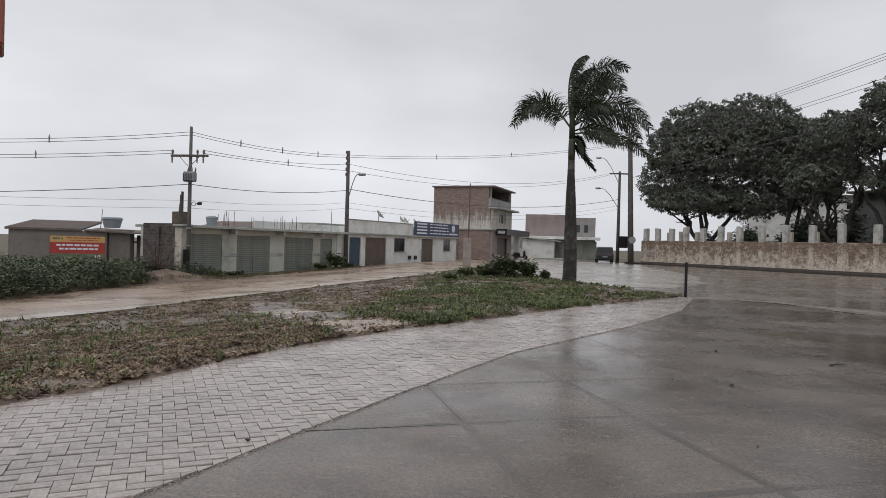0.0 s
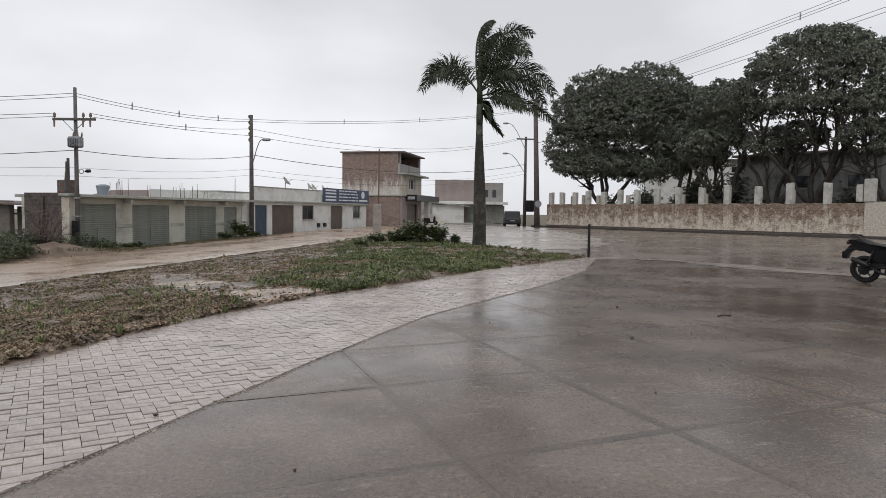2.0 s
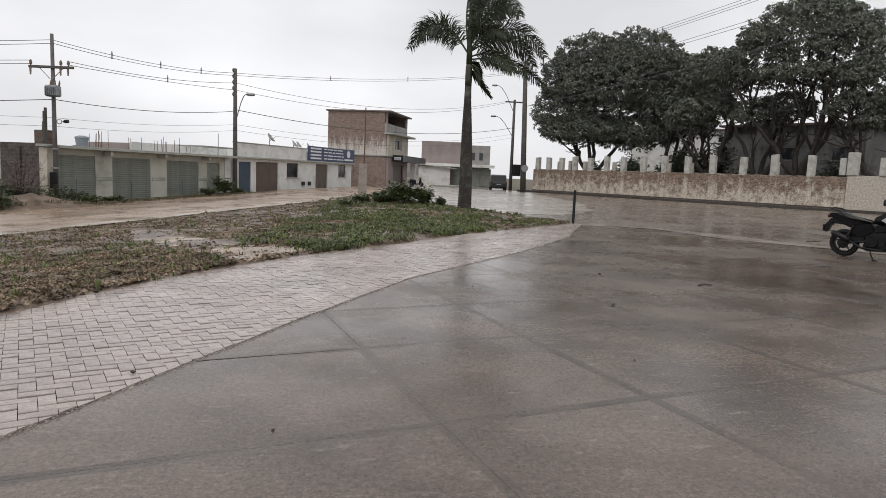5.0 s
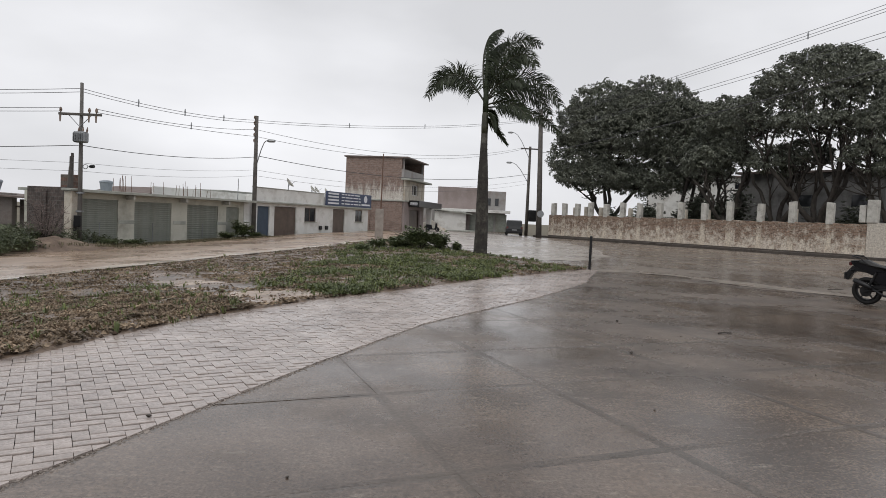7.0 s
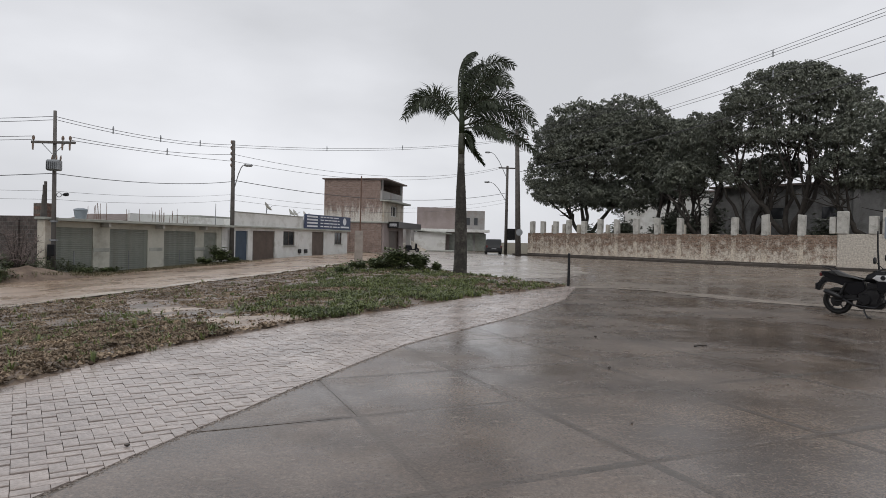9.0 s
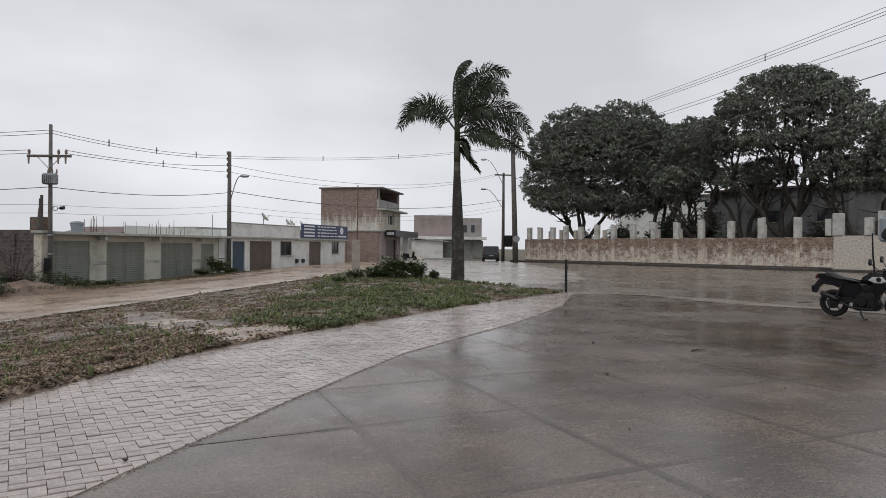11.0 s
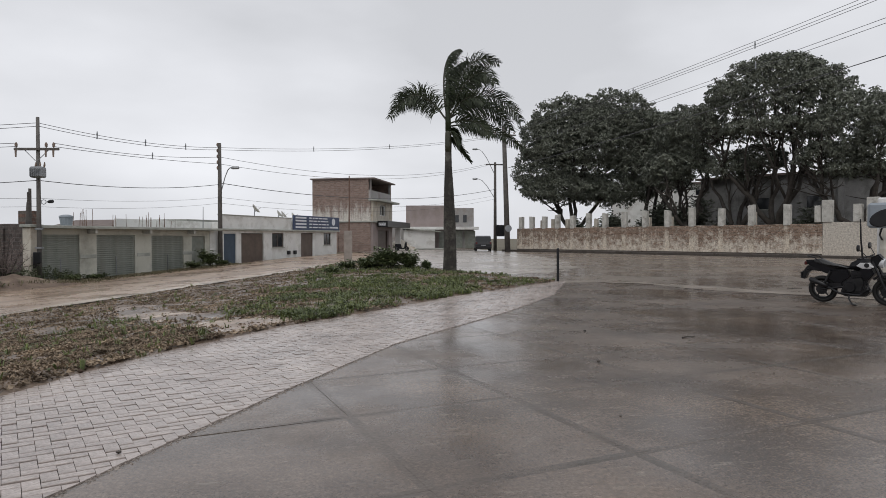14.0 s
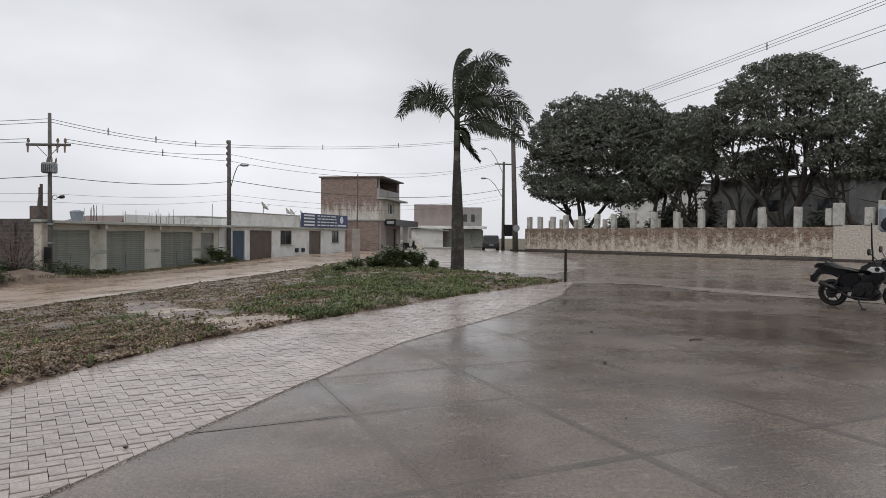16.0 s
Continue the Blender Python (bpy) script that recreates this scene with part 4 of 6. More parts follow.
pole2, z2 = pole("utility_pole", *P2, 8.05, 0.17, 0.115, M_WOOD_POLE, "dark utility pole with a curved street light by the blue door")
street_lamp_arm(pole2, 4.35 - z2, 0.75, 2.0, 1)
for k in range(5):
    insulator(pole2, -0.13, -0.05, 6.2 - z2 + 0.4 * k)
pole3, z3 = pole("utility_pole", *P3, 13.0, 0.3, 0.2, M_WOOD_POLE, "thick dark grey utility pole at the corner of the wall", lean=(-0.45, -0.05))
part("crossarm", block(-1.2, 1.2, -0.3, -0.2, 11.9, 12.05, bevel=0.02, m=pose(-0.4, 0, 0)), M_WOOD_POLE, pole3, "dark timber crossarm")
part("pole_sign", tube(bmesh.new(), [(-0.02, -0.3, 2.4), (-0.02, -0.34, 2.4)], 0.36, 12), M_METAL, pole3, "round grey sign plate on the pole")
for x in (-1.4, -0.9, 0.1, 0.6):
    insulator(pole3, x, -0.25, 12.06)
pole4, z4 = pole("utility_pole", *P4, 10.1, 0.2, 0.13, M_WOOD_POLE, "far utility pole with two arms of street lights")
part("crossarm", block(-1.1, 1.1, -0.2, -0.1, 9.75, 9.9, bevel=0.02), M_WOOD_POLE, pole4)
street_lamp_arm(pole4, 5.9, 2.0, 2.3, -1)
street_lamp_arm(pole4, 8.6, 2.0, 3.6 - 0.6, -1)
part("transformer", block(0.1, 0.95, -0.6, -0.15, 1.6, 2.9, bevel=0.05), M_DARK, pole4, "dark metal cabinet on the pole")
pole5, z5 = pole("utility_pole", *P5, 13.0, 0.28, 0.18, M_POLE, "thick concrete utility pole beside the street")
pole6, z6 = pole("utility_pole", *P0, 7.4, 0.17, 0.11, M_POLE, "grey concrete utility pole beyond the weeds")


def wire(a, b, sag, r=0.013, spacers=0):
    a, b = Vector(a), Vector(b)
    pts = [a.lerp(b, t / 20) - Vector((0, 0, sag * 4 * (t / 20) * (1 - t / 20))) for t in range(21)]
    ob = part("overhead_cable", tube(bmesh.new(), pts, r, 4, caps=False), M_WIRE)
    tagged(ob, "thin dark overhead cable sagging between poles", "cable", "overhead cables")
    for k in range(spacers):
        t = (k + 1) / (spacers + 1)
        p = a.lerp(b, t) - Vector((0, 0, sag * 4 * t * (1 - t)))
        part("spacer", tube(bmesh.new(), [p + Vector((0, 0, 0.2)), p + Vector((0, 0, 0.05)), p - Vector((0, 0, 0.05)), p - Vector((0, 0, 0.2))], [0.02, 0.045, 0.03, 0.045], 6), M_METAL, ob)
    return ob


# high cables, pole to pole
for dz, dy, sp in ((0.0, 0.0, 3), (-0.14, 0.12, 0)):
    wire((P0[0], P0[1] + dy, 6.2 + dz), (P1[0], P1[1] + dy, 6.98 + dz), 0.75, spacers=sp)
    wire((P1[0], P1[1] + dy, 6.98 + dz), (P2[0], P2[1] + dy, 7.75 + dz), 0.3, spacers=sp)
    wire((P2[0], P2[1] + dy, 7.75 + dz), (P3[0] - 0.4, P3[1] + dy, 12.1 + dz), 0.6, spacers=sp)
    wire((P3[0] - 0.4, P3[1] + dy, 12.2 + dz), (P5[0], P5[1] + dy, 12.8 + dz), 0.6, spacers=4 if sp else 0)
wire((P3[0] - 0.4, P3[1], 12.35), (P5[0], P5[1], 13.0), 0.6)
for dz in (0.0, -0.16):
    wire((P0[0], P0[1], 5.0 + dz), (P1[0] - 0.9, P1[1], 6.0 + dz), 0.45, spacers=3 if dz == 0 else 0)
    wire((P1[0] + 0.8, P1[1] - 0.2, 6.0 + dz), (P2[0], P2[1], 7.1 + dz * 3), 0.26 + dz, spacers=1 if dz == 0 else 0)
    wire((P2[0], P2[1], 7.1 + dz * 3), (P4[0] - 0.9, P4[1], 9.9 + dz), 1.3)
    wire((P3[0] - 0.3, P3[1], 10.8 + dz), (P5[0], P5[1], 11.75 + dz * 1.6), 0.5, spacers=4 if dz == 0 else 0)
wire((P3[0] - 0.2, P3[1], 8.6), (P5[0], P5[1], 10.2), 0.4, r=0.022)
# low cables
wire((P0[0], P0[1], 3.1), (P1[0], P1[1], 4.25), 0.45, r=0.017)
wire((P1[0], P1[1], 4.25), (P2[0], P2[1], 5.2), 0.3, r=0.017)
wire((P2[0], P2[1], 5.3), (P4[0], P4[1], 7.0), 1.1, r=0.022)
for z in (3.3, 2.9):
    wire((P0[0], P0[1], z + 0.1), (P1[0], P1[1], z + 0.1), 0.2, r=0.007)
    wire((P1[0], P1[1], z + 0.1), (P2[0], P2[1], z + 1.0), 0.2, r=0.007)
    wire((P2[0], P2[1], z + 1.0), (P4[0], P4[1], z + 3.0), 1.0, r=0.009)


# ---- details of the row ----
roof_tank = thing("water_tank", row_at(27.35, 2.1, 2.13), "grey plastic water tank on the garage roof", "water tank", "water tanks")
part("body", tube(bmesh.new(), [(0, 0, 0), (0, 0, 0.5), (0, 0, 0.52)], [0.27, 0.34, 0.36], 14), M_TANK, roof_tank, smooth=False)
part("lid", tube(bmesh.new(), [(0, 0, 0.525), (0, 0, 0.6), (0, 0, 0.66)], [0.37, 0.34, 0.15], 14), M_TANK, roof_tank)
rng = random.Random(5)
for i in range(26):
    u = rng.choice((29.1, 29.5, 31.7, 34.0, 34.5, 36.4)) + rng.uniform(-0.2, 0.2)
    h = rng.uniform(0.5, 1.1)
    b = part("rebar", rod((0, 0, 0), (rng.uniform(-0.05, 0.05), rng.uniform(-0.05, 0.05), h), 0.014, seg=5), M_RUST)
    b.matrix_world = row_at(u, rng.uniform(2.2, 3.5), 2.12)
    tagged(b, "rusty steel rebar stub on the flat roof", "rebar", "rebar stubs")
gable = thing("back_house_roof", row_at(40.2, 9.6, 0), "low grey tiled gable of a house behind the garages", "building")
gb = bmesh.new()
for q in ((-3.2, 2.2), (0.2, 2.95), (3.4, 2.2)):
    gb.verts.new((q[0], 0, q[1])), gb.verts.new((q[0], 6, q[1]))
gb.verts.ensure_lookup_table()
v = gb.verts
for f in ((0, 1, 3, 2), (2, 3, 5, 4), (0, 2, 4), (1, 5, 3)):
    gb.faces.new([v[i] for i in f])
part("roof", gb, M_TILE, gable)
part("wall", block(-3.0, 3.2, 0.1, 5.9, -0.8, 2.19), M_GREY_RENDER, gable)
back2 = thing("back_house", row_at(46.5, 9.6, 0), "plain white house standing behind the shop row", "building")
part("wall", block(-0.3, 9.0, 0, 5, -0.7, 2.95), M_WHITE, back2)
part("roof", block(-0.5, 9.2, -0.2, 5.2, 2.955, 3.12, bevel=0.02), M_SLAB, back2)
part("shed_roof", block(-4.2, -0.6, 0.0, 3.0, 2.62, 2.72, m=pose(0, 0, 0, 0, -6, 0)), M_DOOR_BLUE, back2)
part("shed_wall", block(-4.0, -0.6, 0.2, 2.8, -0.7, 2.5), M_GREY_RENDER, back2)
mast = part("antenna_mast", rod((0, 0, 0), (0.03, 0, 1.5), 0.03, 0.02), M_METAL)
mast.matrix_world = row_at(36.9, 0.6, 2.12)
tagged(mast, "thin metal antenna mast on the garage roof", "antenna")

# pillar with meter and board stack at the garage's near corner
mp = thing("meter_pillar", row_at(23.25, -0.35, -0.7), "pale plastered meter pillar with a dark meter window", "pillar")
part("body", block(-0.28, 0.28, -0.2, 0.3, 0, 2.72, bevel=0.02), M_PLASTER_OLD, mp)
part("meter_window", block(-0.16, 0.16, -0.225, -0.203, 0.75, 1.25, bevel=0.005), M_GLASS, mp)
part("shelf", block(-0.4, 0.4, -0.3, 0.35, 2.722, 2.85, bevel=0.02), M_SLAB, mp)
ch = thing("brick_stack", row_at(23.85, 0.6, 2.14), "dark unfinished brick stair head with leaning timber boards", "masonry")
part("masonry", block(0.0, 0.62, -0.1, 0.7, 0, 0.72, bevel=0.02), M_BRICK_DARK, ch)
for i, (x, h, t) in enumerate(((-0.5, 1.1, 5), (-0.36, 1.6, 1), (-0.22, 1.78, 0))):
    part("board", block(-0.07, 0.07, -0.5, -0.44, -0.1, h, bevel=0.01, m=pose(x, 0.05 * i, 0, 0, t, 0)), M_WOOD_POLE, ch)

# house with the banner
LH = Matrix.Translation((-29.05, 40.9, -0.7)) @ Matrix.Rotation(math.atan2(1.2, 5.65), 4, "Z")
lh = thing("banner_house", LH, "low grey rendered house with a tiled roof behind tall weeds", "building")
part("front_wall", block(0, 5.9, 0, 0.2, 0, 2.42), M_DULL_RENDER, lh, "dull brown-grey rendered wall")
part("side_wall", block(0, 0.2, 0.21, 6, 0, 2.42), M_DULL_RENDER, lh)
part("side_wall", block(5.7, 5.9, 0.21, 6, 0, 2.42), M_DULL_RENDER, lh)
part("corner_pillar", block(5.95, 7.3, 0.2, 1.2, 0, 2.55, bevel=0.02), M_DULL_RENDER, lh, "stained grey porch wall")
rf = bmesh.new()
for i in range(24):
    tube(rf, [(-0.1 + i * 0.19, -0.15, 2.46), (-0.1 + i * 0.19, 4.0, 3.05)], 0.1, 6)
tagged(part("roof_tiles", rf, M_TILE, lh, "rows of weathered clay tiles"), kind="stuff")
part("porch_roof", block(4.5, 8.4, -0.1, 3.0, 2.56, 2.66, m=pose(0, 0, 0, 3, 2, 0)), M_TILE, lh)
part("shed_wall", block(7.35, 9.6, 1.6, 1.8, 0, 2.2), M_DULL_RENDER, lh)
part("shed_door", block(7.6, 8.4, 1.55, 1.59, 0, 1.8), M_DOOR_BROWN, lh)
part("shed_roof", block(7.2, 10.2, 0.8, 3.4, 2.2, 2.3, m=pose(0, 0, 0, 0, 4, 0)), M_TILE, lh)
tk = thing("water_tank", LH @ Matrix.Translation((6.0, 0.75, 2.75)), "grey-blue plastic water tank on a porch roof", "water tank", "water tanks")
part("body", tube(bmesh.new(), [(0, 0, -0.1), (0, 0, 0.45), (0, 0, 0.47)], [0.48, 0.62, 0.64], 16), M_TANK, tk)
part("lid", tube(bmesh.new(), [(0, 0, 0.475), (0, 0, 0.56), (0, 0, 0.62)], [0.66, 0.64, 0.56], 16), M_TANK, tk)
ant = part("antenna_mast", rod((0, 0, 0), (0.12, 0, 1.35), 0.025, 0.02), M_METAL)
ant.matrix_world = LH @ Matrix.Translation((5.0, 1.6, 2.6))
tagged(ant, "thin metal antenna mast on the tiled roof", "antenna")
bn = thing("banner", pose(-25.0, 38.84, -0.16, 0, 0, 31), "red and yellow printed banner on a frame in the weeds", "banner")
M_BRED = material("red_vinyl", (0.32, 0.03, 0.025), (0.42, 0.05, 0.04), rough=0.45, scale=1, fine=10, bump=0.02)
M_BYEL = material("yellow_vinyl", (0.5, 0.3, 0.1), (0.6, 0.38, 0.15), rough=0.45, scale=1, fine=10, bump=0.02)
M_BGRN = material("printed_green_strip", (0.06, 0.09, 0.04), (0.2, 0.2, 0.13), rough=0.45, scale=3, fine=10, bump=0.02)
part("red_field", block(0, 3.0, 0, 0.03, 0.42, 1.12), M_BRED, bn)
part("yellow_field", block(0, 3.0, 0, 0.03, 1.122, 1.5), M_BYEL, bn)
part("photo_strip", block(0, 3.0, 0, 0.03, 0.0, 0.418), M_BGRN, bn)
for x0, x1, z, h, m in ((0.35, 2.65, 0.88, 0.11, M_SIGN_WHITE), (0.5, 2.6, 0.65, 0.11, M_SIGN_WHITE), (0.15, 0.7, 1.28, 0.12, M_BGRN), (0.9, 2.7, 1.36, 0.06, M_BRED), (1.1, 2.6, 1.22, 0.05, M_BRED), (2.45, 2.75, 0.12, 0.2, M_SIGN_WHITE)):
    x = x0
    k = random.Random(int(z * 100))
    while x < x1:
        w = k.uniform(0.12, 0.4) if h < 0.2 else 0.3
        part("print_bar", block(x, min(x1, x + w), -0.006, -0.002, z, z + h), m, bn)
        x += w + 0.06
for x in (0.02, 2.98):
    part("post", block(x - 0.03, x + 0.03, 0.035, 0.09, -0.5, 1.55), M_WOOD_POLE, bn)

# shop sign board and dishes
sg = thing("shop_sign", row_at(0), "dark blue shop sign board with rows of pale lettering bars", "sign")
part("board", block(47.55, 55.95, -0.18, -0.06, 2.17, 3.4, bevel=0.01), M_SIGN_BLUE, sg)
k = random.Random(8)
for z in (2.32, 2.6, 2.88, 3.14):
    part("print_bar", block(47.8, 49.6, -0.2, -0.185, z, z + 0.14), M_SIGN_WHITE, sg)
    x = 50.1
    while x < 53.6:
        w = k.uniform(0.3, 1.0)
        part("print_bar", block(x, min(53.7, x + w), -0.2, -0.185, z + 0.03, z + 0.13), M_SIGN_WHITE, sg)
        x += w + 0.15
part("emblem", tube(bmesh.new(), [(54.7, -0.185, 2.95), (54.7, -0.2, 2.95)], 0.34, 12), M_SIGN_WHITE, sg)
part("print_bar", block(53.9, 55.6, -0.2, -0.185, 2.35, 2.5), M_SIGN_WHITE, sg)
part("sign_bracket", block(47.6, 55.9, -0.055, 0.0, 2.5, 2.56), M_METAL, sg)


def dish(u, y, z, r=0.42):
    e = thing("satellite_dish", row_at(u, y, z), "small grey satellite dish on the flat roof", "satellite dish", "satellite dishes")
    bm = tube(bmesh.new(), [(0, 0.0, 0), (0, -0.05, 0), (0, -0.12, 0), (0, -0.2, 0)], [0.05, r * 0.55, r * 0.85, r], 14, caps=False)
    for v in bm.verts:
        v.co = pose(0, 0, 0.55, -40, 0, 25) @ v.co
    part("bowl", bm, M_PILLAR, e, "pale painted dish bowl", smooth=True)
    part("stand", rod((0, 0, 0), (0, 0, 0.55), 0.03), M_METAL, e)
    part("feed_arm", rod((0, -0.05, 0.4), (0.15, -0.5, 0.75), 0.015), M_METAL, e)


dish(42.7, 0.4, 3.1)
dish(48.0, 1.6, 2.9, 0.36)
dish(49.3, 2.0, 2.9, 0.36)
dish(51.3, 2.2, 2.9, 0.3)
part("back_roof", block(47.5, 55.7, 0.4, 8.0, 2.165, 2.9), M_WHITE, shops)
for x in (46.9, 47.9):
    bx = part("wall_vent", block(-0.2, 0.2, -0.12, 0.0, -0.16, 0.16, bevel=0.02), M_DARK)
    bx.matrix_world = row_at(x, -0.002, 0.25)
    tagged(bx, "small dark box fixed to the white shop wall", "wall box", "wall boxes")

# ---- two-storey brick house ----
BH = Matrix(((0.94, 0.34, 0, 3.55), (-0.34, 0.94, 0, 68.15), (0, 0, 1, 0), (0, 0, 0, 1)))   # x out to the street, y along the street front
bh = thing("brick_house", BH, "unfinished two-storey brick house with balcony and stained upper wall", "building")
part("ground_wall", block(-6.5, 0.0, 0.0, 0.2, -0.2, 3.1), M_BRICK, bh, "raw red-brown brick side wall")
part("front_wall", wall_with_openings(bmesh.new(), 0.2, 8.2, -0.2, 3.1, [(2.2, 6.6, -0.3, 2.3)], y0=-0.2, y1=0.0, turn=True), M_PINK_RENDER, bh)
part("floor_slab", block(-6.6, 0.35, -0.12, 8.4, 3.105, 3.25, bevel=0.02), M_SLAB, bh)
part("upper_wall", block(-6.5, 0.0, 0.0, 0.2, 3.255, 5.4), M_BRICK_STAIN, bh, "upper wall with streaked white render over brick")
part("upper_front", wall_with_openings(bmesh.new(), 0.2, 8.2, 3.255, 5.4, [(2.9, 5.6, 3.9, 5.1)], y0=-0.2, y1=0.0, turn=True), M_PLASTER_OLD, bh)
part("balcony_slab", block(-0.2, 0.9, -0.1, 9.0, 5.405, 5.6, bevel=0.02), M_SLAB, bh)
part("top_wall", block(-6.5, -0.6, 0.0, 0.2, 5.405, 7.7), M_BRICK, bh, "raw brown brick top storey")
part("top_wall", block(-6.5, -6.3, 0.21, 8.2, -0.2, 7.7), M_BRICK_Y, bh)
part("back_wall", block(-6.5, 0.0, 8.21, 8.4, -0.2, 7.7), M_BRICK, bh)
part("balcony_parapet", block(-0.2, 0.0, 0.0, 8.2, 5.605, 6.55), M_GREY_RENDER, bh)
part("balcony_return", block(-0.6, -0.2, 0.0, 0.2, 5.405, 7.7), M_BRICK, bh)
for y in (0.3, 7.9):
    part("balcony_post", block(-0.18, 0.0, y, y + 0.15, 6.552, 7.7), M_GREY_RENDER, bh)
part("roof", block(-6.7, 0.5, -0.2, 8.6, 7.705, 7.85, bevel=0.02), M_TILE, bh, "thin brown sloping roof sheet")
part("inner_wall", block(-3.2, -3.0, 0.21, 8.2, 5.405, 7.7), M_WHITE, bh)
w = part("window", block(-0.12, -0.1, 3.0, 5.5, 3.95, 5.05), M_GLASS, bh)
for y in (2.92, 4.2, 5.5):
    part("frame", block(-0.1, 0.02, y, y + 0.1, 3.9, 5.1), M_WHITE, w)
for z in (3.9, 5.02):
    part("frame", block(-0.1, 0.015, 3.02, 5.5, z, z + 0.08), M_WHITE, w)
for q in ((2.7, 2.9, 3.8, 5.2), (5.6, 5.8, 3.8, 5.2)):
    part("window_surround", block(0.002, 0.05, q[0], q[1], q[2], q[3], bevel=0.01), M_GREY_RENDER, bh)
part("window_lintel", block(0.002, 0.12, 2.6, 5.9, 5.1, 5.24, bevel=0.01), M_PINK_RENDER, bh, "brown window lintel")
part("shop_door", block(-0.1, -0.06, 2.2, 6.6, -0.1, 2.3), M_DOOR_BROWN, bh, "dark brown steel shop door")
aw = part("awning_sign", block(0.36, 1.5, 1.4, 12.0, 2.62, 3.3, bevel=0.03), M_DARK, bh, "dark fascia sign over the shop front")
for i in range(4):
    part("print_bar", block(0.5, 1.3, 1.37, 1.395, 2.8 + 0.08 * i, 2.84 + 0.08 * i), M_SIGN_WHITE, aw)
part("side_pier", block(-3.9, -3.55, -0.12, -0.002, -0.2, 3.1), M_BRICK, bh)
part("porch_wall", block(0.2, 0.8, 9.5, 9.8, -0.1, 2.6), M_WHITE, bh)

# ---- far building ----
FB = Matrix.Translation((9.6, 89.0, 0)) @ Matrix.Rotation(radians(-8), 4, "Z")
fb = thing("far_building", FB, "plain grey two-storey building at the end of the street", "building")
part("brown_block", block(0, 5.6, 0, 9, -0.3, 5.95), M_PINK_RENDER, fb, "pinkish brown rendered block")
part("grey_block", block(5.61, 9.5, 0.1, 9, -0.3, 5.6), M_GREY_RENDER, fb, "grey rendered block")
part("balcony_ledge", block(-0.6, 10.1, -1.2, -0.002, 2.55, 2.95, bevel=0.03), M_WHITE, fb)
for x in (6.9, 8.0):
    part("window", block(x, x + 0.5, 0.04, 0.095, 3.6, 4.6), M_GLASS, fb)
for x in (4.6, 6.4, 8.2):
    part("shop_shutter", block(x, x + 1.5, -0.05, 0.0, 0.0, 2.4), M_SHUTTER, fb)
part("lean_to", block(-0.2, 4.0, -4.0, -1.25, -0.2, 2.45), M_WHITE, fb, "white lean-to store")
part("lean_to_roof", block(-0.6, 4.6, -4.4, -1.0, 2.6, 2.72, m=pose(0, 0, 0, 0, 5, 0)), M_SLAB, fb)
part("side_store", block(-3.0, -0.25, -2.0, 3.0, -0.2, 3.2), M_GREY_RENDER, fb)
ram = part("concrete_ramp", block(0, 4.5, -1.0, 1.0, 0, 0.16, bevel=0.03), M_SLAB)
ram.matrix_world = pose(9.0, 80.0, -0.02, 0, 0, -20)
tagged(ram, "low pale concrete ramp edge beside the street", "ramp")

hp = bmesh.new()
bmesh.ops.create_grid(hp, x_segments=20, y_segments=14, size=1.0)
for v in hp.verts:
    r2 = v.co.x ** 2 + v.co.y ** 2
    hgt = 1.25 * math.exp(-r2 * 2.2) + 0.18 * noise.noise(v.co * 3.1) + 0.1 * noise.noise(v.co * 8)
    v.co = Vector((v.co.x * 2.6, v.co.y * 1.8, hgt * max(0.0, 1 - r2 ** 2 * 0.6) - 0.06))
heap = part("rubble_heap", hp, M_PLASTER_OLD, smooth=True)
heap.matrix_world = pose(7.7, 79.0, 0, 0, 0, 20)
tagged(heap, "pale heap of building rubble beside the far street", "rubble heap")

# ---- houses behind the trees ----
hb = thing("white_house", pose(39.5, 78.0, 0, 0, 0, -32), "white house with a small window seen between tree trunks", "building")
part("wall", block(-4, 9, 0, 6, -0.2, 8.2), M_WHITE, hb)
part("roof", block(-4.4, 9.4, -0.5, 6.4, 8.205, 8.4), M_TILE, hb)
part("window", block(6.4, 7.5, -0.03, 0.0, 6.8, 7.5), M_GLASS, hb)
gbm = Matrix.Translation((38.9, 60.5, 0)) @ Matrix.Rotation(math.atan2(-11.0, 7.3), 4, "Z")
g2 = thing("grey_hall", gbm, "long dark grey hall with small windows behind the trees", "building")
M_HALL = material("dark_grey_wet_render", (0.15, 0.15, 0.152), (0.25, 0.25, 0.25), rough=0.8, scale=0.6, fine=10, stain=(0.05, 0.05, 0.045), stain_scale=0.5)
part("wall", block(-1.8, 22, 0, 9, -0.2, 7.4), M_HALL, g2)
part("roof", block(-2.2, 22.4, -0.5, 9.4, 7.405, 7.6), M_TILE, g2)
for x in (3.4, 8.4, 13.4):
    w = part("window", block(x, x + 1.7, -0.03, 0.0, 4.2, 5.3), M_GLASS, g2)
    part("sill", block(x - 0.1, x + 1.8, -0.1, -0.032, 4.1, 4.19), M_SLAB, w)
for x in (1.6, 6.2, 11.0, 16.0):
    part("buttress", block(x, x + 0.5, -0.25, -0.002, -0.2, 7.3), M_HALL, g2)

